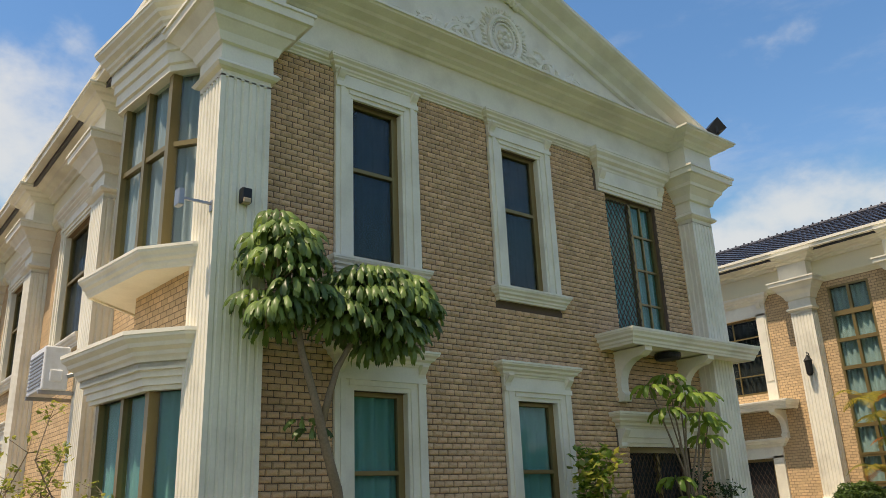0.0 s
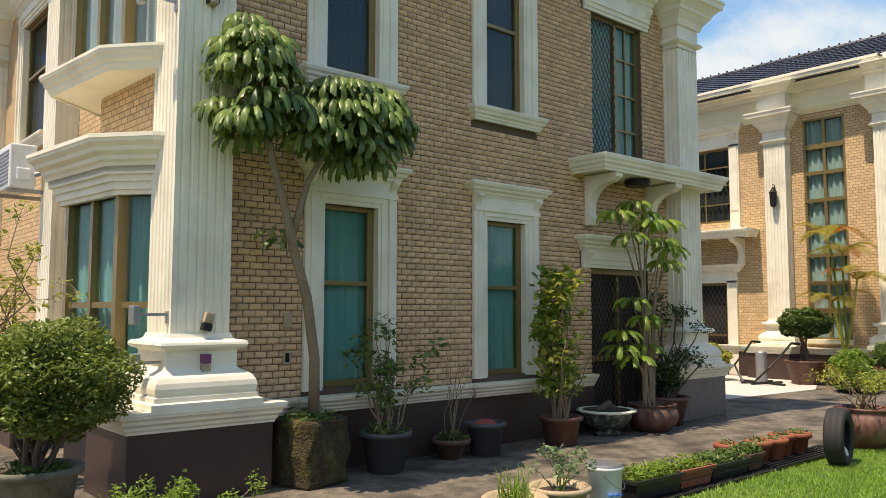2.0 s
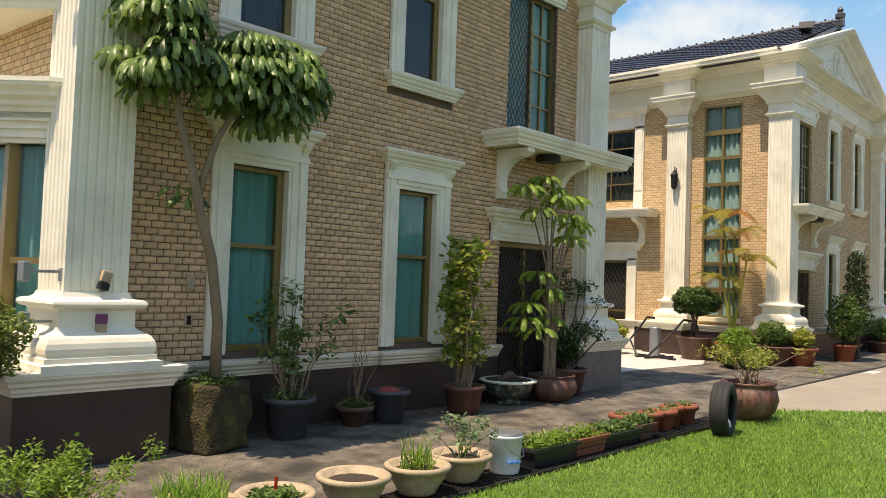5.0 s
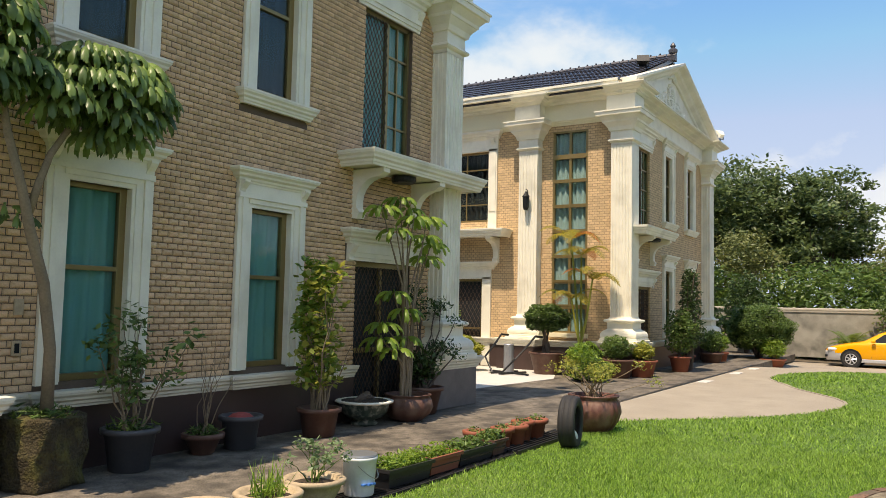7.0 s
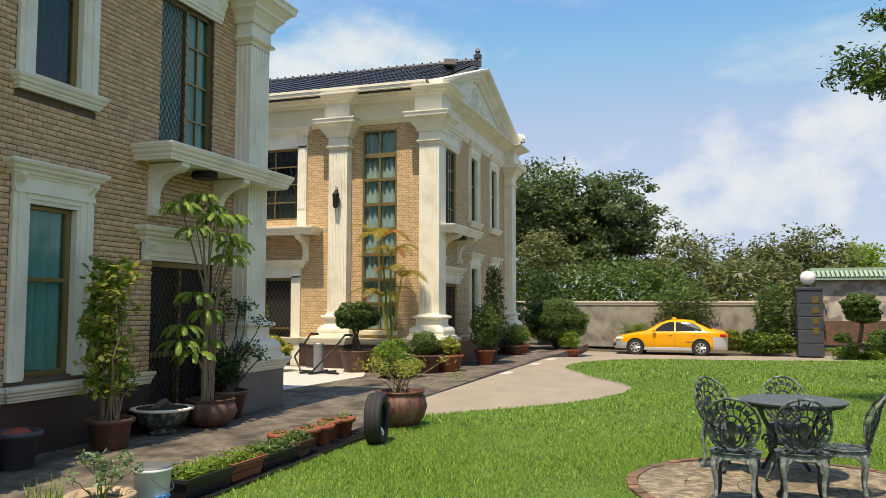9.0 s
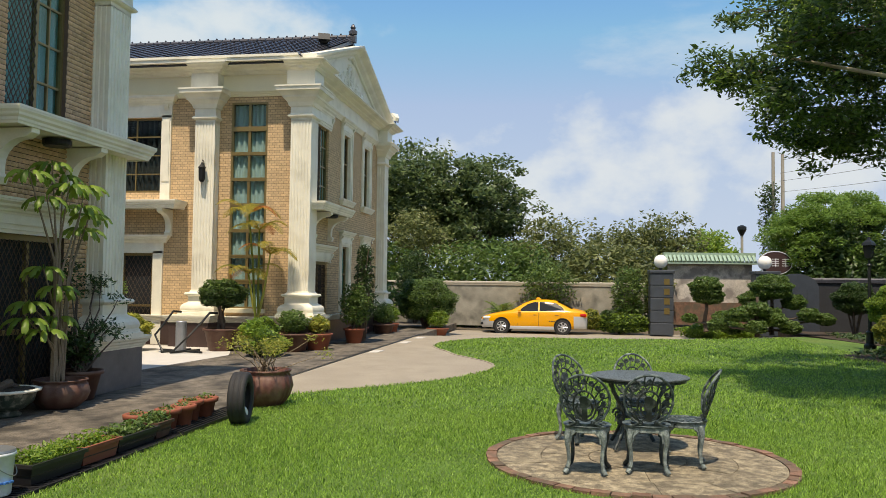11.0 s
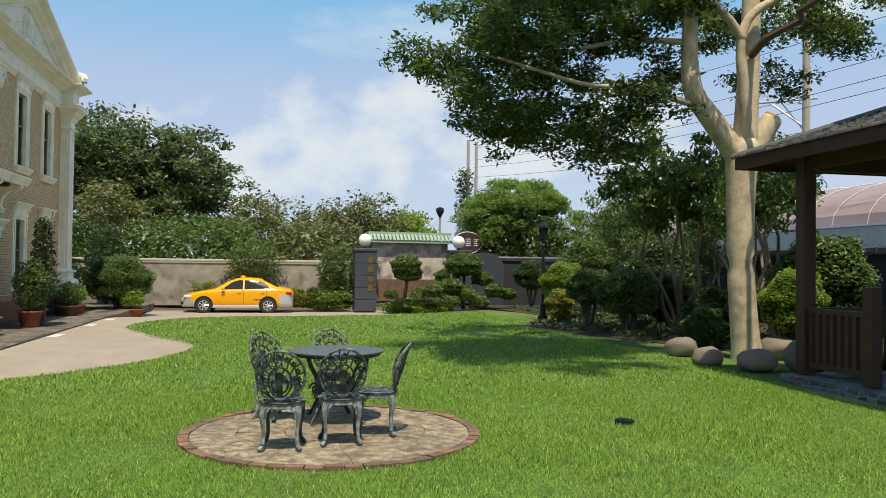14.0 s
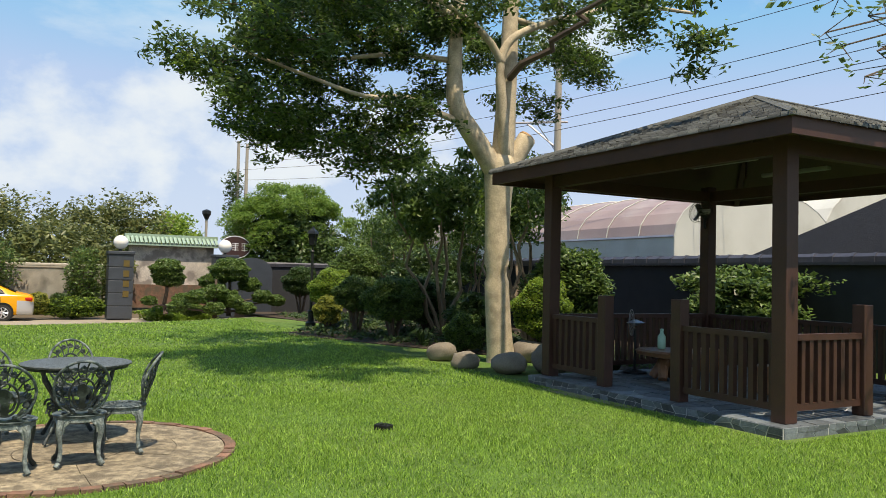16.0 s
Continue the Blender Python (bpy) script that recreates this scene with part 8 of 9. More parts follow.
def tunnel(name, label, x0, x1, y, z0, r, h, film):
    g = thing(name, label, "greenhouse", None)
    bm = bmesh.new()
    n = 14
    prof = [(y - r, -0.2), (y - r, z0)] + [(y - r * math.cos(math.pi * i / n), z0 + h * math.sin(math.pi * i / n)) for i in range(1, n)] + [(y + r, z0), (y + r, -0.2)]
    a = [bm.verts.new((x0, yy, zz)) for yy, zz in prof]
    b = [bm.verts.new((x1, yy, zz)) for yy, zz in prof]
    for j in range(len(prof) - 1):
        bm.faces.new((a[j], a[j + 1], b[j + 1], b[j]))
    bm.faces.new(b[::-1])
    part("film_cover", bm, film, g)
    bm = bmesh.new()
    a = [bm.verts.new((x0, yy, zz)) for yy, zz in prof]
    b = [bm.verts.new((x0 + 0.05, yy, zz)) for yy, zz in prof]
    bm.faces.new(a)
    for j in range(len(prof)):
        bm.faces.new((a[j], b[j], b[(j + 1) % len(prof)], a[(j + 1) % len(prof)]))
    part("end_film", bm, PLASTICFILM, g, "pale slack plastic film over the end")
    part("side_film", boxed(x0, y + r + 0.01, -0.2, x1, y + r + 0.03, z0), PLASTICFILM, g, "pale dirty plastic film along the side")
    k = int((x1 - x0) / 1.6)
    for i in range(k + 1):
        x = x0 + (x1 - x0) * i / k
        part("hoop", tube(bmesh.new(), [(x, yy * 1.0 + (yy - y) * 0.006, zz + 0.02) for yy, zz in prof], 0.018, 4), PLASTICFILM, g)
    bm = bmesh.new()
    tube(bm, [(x0, y + r + 0.03, z0), (x1, y + r + 0.03, z0)], 0.05, 4)
    part("gutter_rail", bm, STEEL, g)


tunnel("greenhouse", "long tunnel greenhouse with faded red-brown film", 18.9, 46.0, -23.0, 3.2, 4.0, 1.85, REDFILM)
tunnel("greenhouse", "pale plastic-film greenhouse behind the red one", 19.6, 46.0, -33.0, 3.6, 5.5, 2.6, PLASTICFILM)
tp = thing("tarpaulin_shed", "low shed under a black tarpaulin beyond the wall", "shed", None)
bm = bmesh.new()
pr = [(-16.6, -0.2), (-16.6, 2.4), (-18.6, 6.4), (-21, 2.4), (-21, -0.2)]
a = [bm.verts.new((4.0, y, z)) for y, z in pr]
b = [bm.verts.new((16.0, y, min(z, 2.35))) for y, z in pr]
for j in range(4):
    bm.faces.new((a[j], a[j + 1], b[j + 1], b[j]))
bm.faces.new(a)
bm.faces.new(b[::-1])
part("tarpaulin", bm, TARP, tp)

# ---- potted plants along the near house ----


def pot_mesh(r, h, taper=0.72, lip=0.03, seg=28, wobble=0.0, lobes=0):
    return lathe(bmesh.new(), [(r * taper * 0.9, 0.0), (r * taper, 0.01), (r * 0.97, h - 0.06), (r + lip, h - 0.055), (r + lip + 0.004, h - 0.008), (r + lip - 0.01, h), (r - 0.02, h - 0.005), (r - 0.035, h - 0.06)], seg, wobble=wobble, lobes=lobes)


def potted(name, label, x, y, z, r, h, material, taper=0.72, belly=False, **kw):
    p = thing(name, label, "potted plant", pose(x, y, z))
    if belly:
        prof = [(r * 0.60, 0.0), (r * 0.70, 0.02), (r * 0.98, h * 0.30), (r * 1.10, h * 0.55), (r * 1.02, h * 0.82), (r * 0.90, h * 0.92), (r * 1.0, h * 0.95), (r * 1.02, h), (r * 0.88, h), (r * 0.85, h - 0.06)]
        part("pot", lathe(bmesh.new(), prof, kw["seg"], wobble=kw["wobble"], lobes=kw["lobes"]), material, p, "", None, True)
    else:
        part("pot", pot_mesh(r, h, taper, **kw), material, p, "", None, True)
    part("soil", lathe(bmesh.new(), [(r - 0.05, h - 0.10), (r - 0.04, h - 0.055), (0.02, h - 0.045)], 20), SOIL, p)
    return p


def stems(p, ends, base_r, h, r0=0.014, material=BARK_PALE, seed=0):
    bm = bmesh.new()
    for i, e in enumerate(ends):
        a = i * 2.4 + seed
        tube(bm, branch_line((base_r * math.cos(a), base_r * math.sin(a), h - 0.06), e, 0.02, 6, seed + i, 0.1), [r0 * (1 - 0.11 * k) for k in range(7)], 5)
    return tagged(part("stem", bm, material, p), kind="stuff")


def foliage(p, points, size, material, label="", aspect=0.5, droop=0.3):
    ob = leaves("foliage", points, size, material, p, None, aspect=aspect, droop=droop)
    return tagged(ob, label, kind="stuff")


def whorl(bm, c, r, n, tilt, turn, size, broad=0.135):
    """An umbrella of long drooping leaves round a point."""
    c = Vector(c)
    for i in range(n):
        a = turn + 2 * math.pi * i / n
        d = Vector((math.cos(a), math.sin(a), 0))
        s = Vector((-math.sin(a), math.cos(a), 0))
        rows = []
        jit = 0.8 + 0.4 * ((i * 0.618 + turn) % 1.0)
        p, last = c + d * (r + 0.05), 0.0
        for k, (t, w) in enumerate(((0.0, 0.06), (0.13, 0.15), (0.22, 0.70), (0.34, 0.95), (0.46, 1.0), (0.58, 0.94), (0.70, 1.0), (0.82, 0.86), (0.92, 0.60), (1.0, 0.10))):
            ang = -0.35 + (tilt + 0.75) * jit * t
            step = size * (t - last)
            p = p + d * step * math.cos(ang) + Vector((0, 0, -step * math.sin(ang)))
            last = t
            hw = w * size * broad
            ripple = 0.016 * math.sin(k * 2.2 + i)
            rows.append([bm.verts.new(p - s * hw + Vector((0, 0, -0.034 * w + ripple))), bm.verts.new(p + Vector((0, 0, 0.012))), bm.verts.new(p + s * hw + Vector((0, 0, -0.034 * w - ripple)))])
        for u, v in zip(rows, rows[1:]):
            bm.faces.new((u[0], u[1], v[1], v[0]))
            bm.faces.new((u[1], u[2], v[2], v[1]))
    tube(bm, [c + Vector((0, 0, -0.02)), c + Vector((0, 0, 0.04))], 0.012, 4)


# umbrella tree growing from a mossy root ball
um = thing("umbrella_tree", "umbrella tree with glossy drooping leaves in a mossy root ball", "tree", pose(4.12, 6.88, 0))
bm = bmesh.new()
bmesh.ops.create_cube(bm, size=1.0, matrix=Matrix.Translation((0, 0, 0.31)) @ Matrix.Rotation(radians(12), 4, "Z") @ Matrix.Diagonal((0.62, 0.60, 0.62, 1)))
bmesh.ops.subdivide_edges(bm, edges=bm.edges[:], cuts=11, use_grid_fill=True)
for v in bm.verts:
    flat = Vector((v.co.x, v.co.y, 0))
    v.co -= flat * max(0.0, flat.length - 0.30) * 0.75
    v.co += Vector((noise.noise(v.co * 5), noise.noise(v.co * 5 + Vector((5, 0, 0))), 0.6 * noise.noise(v.co * 6 + Vector((0, 9, 0))))) * 0.045 + Vector((noise.noise(v.co * 17), noise.noise(v.co * 17 + Vector((5, 0, 0))), 0)) * 0.02
    v.co.z = max(-0.02, v.co.z)
part("root_ball", bm, MOSS, um, "mossy burlap-wrapped root ball", None, True)
bm = bmesh.new()
tube(bm, [(0.05, 0.02, 0.55), (0.04, 0.0, 1.2), (-0.12, -0.1, 1.8), (-0.33, -0.2, 2.25), (-0.45, -0.25, 2.6), (-0.60, -0.25, 3.05), (-0.72, -0.25, 3.65), (-0.85, -0.25, 4.05)], [0.06, 0.052, 0.05, 0.046, 0.04, 0.034, 0.028, 0.018], 9)
tube(bm, [(-0.36, -0.2, 2.35), (-0.30, -0.24, 2.65), (-0.22, -0.26, 2.92), (-0.05, -0.26, 3.2), (0.3, -0.25, 3.55)], [0.036, 0.034, 0.032, 0.028, 0.018], 8)
part("trunk", bm, BARK_PALE, um, "", None, True)
# two leafy heads: a tall one over the column side, a broad one over the window
tops = []
for c, rad, n in (((-0.86, -0.3, 3.78), (0.34, 0.28, 0.60), 26), ((-0.98, -0.3, 3.36), (0.24, 0.16, 0.10), 6), ((0.30, -0.3, 3.58), (0.60, 0.28, 0.46), 42), ((-0.3, -0.3, 3.5), (0.2, 0.16, 0.16), 5)):
    for i in range(n):
        v = Vector((r6.gauss(0, 1), r6.gauss(0, 1) - 0.5, r6.gauss(0, 1) + 0.25)).normalized() * (0.8 + 0.2 * r6.random())
        tops.append((c[0] + rad[0] * v.x, c[1] + rad[1] * v.y, c[2] + rad[2] * v.z, c))
bm = bmesh.new()
for i, (x, y, z, c) in enumerate(tops):
    tube(bm, branch_line((c[0], c[1] + 0.05, c[2] - 0.12), (x, y, z), 0.02, 4, i + 9, 0.04), [0.012 - 0.001 * k for k in range(5)], 5)
tagged(part("branch", bm, BARK_PALE, um), kind="stuff")
bm = bmesh.new()
for x, y, z, c in tops:
    whorl(bm, (x, y, z), 0.008, 11 + int(3 * r6.random()), 1.05 + 0.4 * r6.random(), r6.random() * 6, 0.25 + 0.07 * r6.random(), 0.115)
for k, t in enumerate(((-0.42, 0.05, 2.45), (-0.36, -0.05, 2.36))):
    whorl(bm, t, 0.02, 6, 0.9, k, 0.18)
tagged(part("leaf_umbrella", bm, L_GLOSS, um, "glossy drooping leaf umbrellas", None, True), kind="stuff")
foliage(um, cloud((0, 0, 0.64), (0.3, 0.3, 0.08), 260, 0.1), 0.10, L_MID, "short grass on the root ball", 0.15)

p = potted("potted_shrub", "leafy shrub in a grey plastic pot by the wall", 5.0, 6.82, 0, 0.25, 0.42, GREYPOT, 0.76)
ends = [(r6.gauss(0.05, 0.25), r6.gauss(0, 0.18), 0.95 + 0.6 * r6.random()) for _ in range(14)]
stems(p, ends, 0.08, 0.42, 0.011, BARK_PALE, 3)
foliage(p, np.concatenate([cloud(e, (0.13, 0.13, 0.17), 26, 0.2) for e in ends] + [cloud(tuple(np.array(e) * [0.8, 0.8, 0.72]), (0.13, 0.13, 0.13), 16, 0.2) for e in ends]), 0.085, L_MID)
foliage(p, cloud((0, 0, 0.42), (0.24, 0.24, 0.1), 160, 0.1), 0.12, L_MID, "weeds at the pot's rim", 0.12)
p = potted("potted_twigs", "dry thin stems in a shallow terracotta bowl", 6.0, 6.92, 0, 0.20, 0.23, TERRA_DARK, 0.6)
stems(p, [(r6.gauss(0.1, 0.16), r6.gauss(0, 0.1), 0.8 + 0.45 * r6.random()) for _ in range(9)], 0.05, 0.23, 0.006, BARK_PALE, 5)
foliage(p, cloud((0, 0, 0.24), (0.18, 0.18, 0.08), 140, 0.1), 0.11, L_MID, "short weeds", 0.12)
p = thing("plastic_pot", "dark plastic pot holding dusty red powder", "pot", pose(6.48, 6.85, 0))
part("pot", pot_mesh(0.22, 0.38, 0.78), GREYPOT, p, "", None, True)
part("heap", lathe(bmesh.new(), [(0.18, 0.33), (0.10, 0.39), (0.02, 0.41)], 16), PINK, p, "heap of dusty red powder")
p = potted("potted_climber", "tall column of variegated ivy in a dark pot", 7.68, 6.72, 0, 0.25, 0.36, TERRA_DARK, 0.8)
stems(p, [(r6.gauss(-0.1, 0.16), r6.gauss(0, 0.12), 1.0 + 1.1 * r6.random()) for _ in range(16)], 0.1, 0.36, 0.013, BARK_PALE, 6)
foliage(p, np.concatenate([cloud((-0.12 + 0.10 * math.sin(k), 0.04 * math.cos(k * 2), 0.75 + 0.155 * k), (0.31 + 0.05 * math.sin(k * 1.7), 0.24, 0.15), 80, 0.3) for k in range(10)]), 0.095, L_BRIGHT, "fresh green ivy leaves", 0.7)
foliage(p, np.concatenate([cloud((-0.1 + 0.14 * math.sin(k * 2.3), -0.05, 0.7 + 0.16 * k), (0.33, 0.26, 0.13), 62, 0.5) for k in range(10)]), 0.09, L_YELLOW, "yellow-green ivy leaves", 0.7)
bw = thing("ornate_bowl", "ornate green and white glazed planter bowl with twisted root", "planter", pose(8.78, 6.85, 0))
part("bowl", lathe(bmesh.new(), [(0.17, 0.0), (0.19, 0.03), (0.14, 0.07), (0.22, 0.10), (0.32, 0.18), (0.35, 0.29), (0.36, 0.31)], 36), mat("dark_green_glaze", (0.035, 0.055, 0.04), 0.35, vary=0.4, scale=9, stain=(0.5, 0.5, 0.42), stain_amount=0.55, stain_scale=14), bw, "", None, True)
part("rim", lathe(bmesh.new(), [(0.35, 0.30), (0.40, 0.315), (0.405, 0.335), (0.37, 0.345), (0.32, 0.33)], 48, wobble=0.025, lobes=16), WHITE, bw, "scalloped white rim", None, True)
part("soil", lathe(bmesh.new(), [(0.32, 0.29), (0.325, 0.337), (0.02, 0.35)], 24), SOIL, bw)
part("root", tube(bmesh.new(), [(-0.2, 0.02, 0.33), (-0.08, -0.03, 0.39), (0.05, 0.0, 0.40), (0.14, 0.05, 0.36), (0.22, 0.0, 0.34)], [0.03, 0.05, 0.06, 0.05, 0.03], 8), BARK_DARK, bw)
p = potted("potted_umbrella_plant", "tall umbrella plant in a lobed terracotta bowl by the entrance", 9.55, 6.65, 0, 0.34, 0.38, TERRA_DARK, 0.62, belly=True, wobble=0.03, lobes=10, seg=60)
tt = [(-0.25, 0.05, 3.22), (-0.7, 0.05, 3.05), (0.4, 0.0, 3.0), (-0.1, -0.1, 2.95), (0.6, 0.05, 2.62), (-0.4, 0.0, 2.75), (0.2, -0.1, 2.7), (-0.35, 0.05, 1.85), (-0.6, 0.05, 1.4), (-0.2, -0.05, 1.6), (-0.7, 0.0, 1.2), (0.35, 0.0, 2.4), (0.05, 0.1, 3.1), (-0.5, -0.1, 1.05), (-0.1, 0.0, 1.2)]
bm = bmesh.new()
for i, t in enumerate(tt):
    b = (-0.15 + 0.1 * (i % 3), 0.02 * (i % 2), 0.3)
    tube(bm, [b, (b[0] * 0.8 + t[0] * 0.2, b[1], 0.3 + (t[2] - 0.3) * 0.6), t], [0.022, 0.017, 0.008], 5)
tagged(part("stem", bm, BARK_PALE, p), kind="stuff")
bm = bmesh.new()
for i, t in enumerate(tt):
    whorl(bm, t, 0.015, 8, 0.75 + 0.3 * r6.random(), r6.random() * 6, 0.26 + 0.06 * r6.random())
tagged(part("leaf_umbrella", bm, L_BRIGHT, p, "fresh green leaf umbrellas", None, True), kind="stuff")
p = potted("potted_tree", "small dark-leaved tree in a round terracotta pot by the entrance", 10.25, 6.85, 0, 0.30, 0.42, TERRA_DARK, 0.7)
ends = [(0.35 + r6.gauss(0, 0.25), r6.gauss(0, 0.15), 0.9 + 1.15 * r6.random()) for _ in range(12)]
stems(p, ends, 0.05, 0.42, 0.02, BARK_DARK, 9)
foliage(p, np.concatenate([cloud(e, (0.2, 0.2, 0.13), 75, 0.2) for e in ends]), 0.06, L_DARK)
foliage(p, cloud((-0.05, 0, 0.75), (0.35, 0.28, 0.3), 500, 0.3), 0.09, L_DARK)

# big clipped bush in a grey pot beside the bay
p = potted("potted_topiary", "dense round clipped bush in a large grey stone pot", 1.60, 6.70, 0, 0.32, 0.50, mat("weathered_stone_pot", (0.20, 0.19, 0.155), 0.85, vary=0.4, scale=5, fine=60, bump=0.5, stain=(0.075, 0.08, 0.05), stain_amount=0.85, stain_scale=4, stain_from=0.42, stain_to=0.65), 0.76)
ends = [(0.38 * math.cos(i * 1.1), 0.38 * math.sin(i * 1.1), 0.95 + 0.25 * r6.random()) for i in range(14)]
stems(p, ends, 0.07, 0.50, 0.022, BARK_DARK, 12)
foliage(p, cloud((0.12, 0, 1.13), (0.58, 0.56, 0.46), 15000, 0.70), 0.044, leaf_mat("olive_green_leaves", (0.07, 0.12, 0.025), (0.22, 0.29, 0.06)))
# dark leaf core painting the shade inside the bush
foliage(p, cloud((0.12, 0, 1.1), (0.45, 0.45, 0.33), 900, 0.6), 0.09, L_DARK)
foliage(p, cloud((0, 0, 0.48), (0.26, 0.26, 0.05), 240, 0.1), 0.07, L_MID, "low weeds in the pot")
p = thing("low_shrub", "small bright green leafy shrub at the drive's edge", "shrub", pose(2.1, 5.2, 0))
ends = [(r6.gauss(0, 0.20), r6.gauss(0, 0.20), 0.28 + 0.22 * r6.random()) for _ in range(44)]
stems(p, ends, 0.05, 0.06, 0.007, BARK_PALE, 14)
foliage(p, np.concatenate([cloud(e, (0.08, 0.08, 0.10), 64, 0.2) for e in ends]), 0.042, L_BRIGHT, "", 0.4)
# loose thin-branched shrub beyond it
p = thing("loose_shrub", "thin loose shrub with sparse pale leaves beside the house", "shrub", pose(1.35, 8.3, 0))
bm, lp_ = bmesh.new(), []
for i in range(22):
    e = Vector((r6.gauss(0.15, 0.42), r6.gauss(0, 0.4), 1.6 + 1.1 * r6.random()))
    ln = branch_line((0.1 * math.cos(i), 0.1 * math.sin(i), 0), e, 0.03, 6, 200 + i, 0.25)
    tube(bm, ln, [0.018 - 0.0022 * k for k in range(7)], 5)
    for q in ln[3:]:
        for _ in range(4):
            f = q + Vector((r6.gauss(0, 0.14), r6.gauss(0, 0.14), r6.gauss(0.03, 0.1)))
            tube(bm, [q, f], [0.004, 0.002], 3)
            lp_.append(cloud(tuple(f), (0.07, 0.07, 0.06), 7, 0.2))
tagged(part("branch_cluster", bm, BARK_PALE, p), kind="stuff")
foliage(p, np.concatenate(lp_), 0.06, L_YELLOW, "sparse pale leaves")

# ---- bowls, bucket, trays and pots along the lawn ----


def bowl(x, y, r, h, label, plant=None, seed=0):
    b = thing("planter_bowl", label, "planter", pose(x, y, 0.03), "planter bowls along the lawn")
    part("bowl", lathe(bmesh.new(), [(r * 0.55, 0.0), (r * 0.62, 0.01), (r * 0.66, 0.03), (r * 0.9, h * 0.55), (r * 0.97, h - 0.05), (r + 0.02, h - 0.045), (r + 0.03, h - 0.015), (r + 0.01, h), (r - 0.03, h - 0.01), (r - 0.045, h - 0.05)], 36), BEIGEPOT, b, "", None, True)
    part("soil", lathe(bmesh.new(), [(r - 0.06, h - 0.08), (r - 0.05, h - 0.05), (0.02, h - 0.04)], 24), SOIL, b)
    if plant == "grass":
        foliage_grass(b, r * 0.8, h - 0.05, 240, 0.22, seed)
    if plant == "weeds":
        foliage(b, cloud((0, 0, h - 0.04), (r * 0.8, r * 0.8, 0.06), 420, 0.1), 0.07, L_MID, "", 0.3)
        part("plant_label", boxed(-0.012, -0.003, h - 0.05, 0.012, 0.003, h + 0.09), REDLAMP, b, "red plastic plant label")
    if plant == "shoots":
        foliage_grass(b, r * 0.6, h - 0.05, 60, 0.26, seed)
        foliage(b, cloud((0, 0, h), (r * 0.6, r * 0.6, 0.08), 160, 0.1), 0.05, L_BRIGHT, "", 0.3)
    if plant == "herb":
        ends = [(r6.gauss(0.04, 0.1), r6.gauss(0, 0.1), h + 0.12 + 0.16 * r6.random()) for _ in range(12)]
        stems(b, ends, 0.03, h, 0.006, L_MID, seed)
        foliage(b, np.concatenate([cloud(e, (0.07, 0.07, 0.07), 22, 0.2) for e in ends]), 0.05, leaf_mat("grey_green_leaves", (0.09, 0.16, 0.07), (0.22, 0.32, 0.16)), "soft grey-green leaves", 0.5)
    return b


def foliage_grass(p, r, z, n, h, seed):
    bm = bmesh.new()
    rr = random.Random(seed)
    for _ in range(n):
        a, q = rr.random() * 6.3, r * math.sqrt(rr.random())
        x, y = q * math.cos(a), q * math.sin(a)
        l = h * (0.5 + 0.7 * rr.random())
        dx, dy = rr.gauss(0, 0.35) * l, rr.gauss(0, 0.35) * l
        w = 0.004
        v = [bm.verts.new(c) for c in ((x - w, y, z), (x + w, y, z), (x + dx * 0.4 + w, y + dy * 0.4, z + l * 0.6), (x + dx * 0.4 - w, y + dy * 0.4, z + l * 0.6), (x + dx, y + dy, z + l))]
        bm.faces.new((v[0], v[1], v[2], v[3]))
        bm.faces.new((v[3], v[2], v[4]))
    tagged(part("grass_tuft", bm, GRASS, p), kind="stuff")


for x, y, r, h, lab, pl in ((2.58, 4.5, 0.27, 0.24, "beige plastic bowl full of green chives", "grass"), (3.12, 4.42, 0.24, 0.23, "beige plastic bowl of weeds with a red label", "weeds"), (3.80, 4.42, 0.245, 0.24, "beige plastic bowl of bare soil", None),
                            (4.42, 4.38, 0.235, 0.23, "beige plastic bowl with grassy shoots", "shoots"), (4.98, 4.42, 0.235, 0.23, "beige plastic bowl with a grey-green herb", "herb")):
    bowl(x, y, r, h, lab, pl, int(x * 10))
bk = thing("bucket", "white plastic paint bucket with a blue printed band", "bucket", pose(5.50, 4.36, 0.03))
part("body", lathe(bmesh.new(), [(0.125, 0.0), (0.13, 0.01), (0.148, 0.30), (0.158, 0.305), (0.158, 0.325), (0.152, 0.33), (0.14, 0.33)], 28), WHITEPL, bk, "", None, True)
part("lid", lathe(bmesh.new(), [(0.15, 0.328), (0.155, 0.335), (0.15, 0.35), (0.02, 0.352)], 28), STEEL, bk, "grey lid")
part("label_band", lathe(bmesh.new(), [(0.1415, 0.20), (0.143, 0.235)], 28), BLUE, bk, "blue printed band")
for k in range(3):
    a = -2.2 + 0.35 * k
    part("print_bar", boxed(0.14 * math.cos(a) - 0.02, 0.14 * math.sin(a) - 0.02, 0.10, 0.14 * math.cos(a) + 0.02, 0.14 * math.sin(a) + 0.012, 0.115), BLUE, bk, "unreadable blue print")
part("handle", tube(bmesh.new(), [(0.155 * math.cos(a), 0.155 * math.sin(a) - 0.01, 0.27 - 0.12 * math.sin((a + 2.6) / 2.6 * math.pi)) for a in [-2.6 + 2.6 * i / 12 for i in range(13)]], 0.004, 4), STEEL, bk)


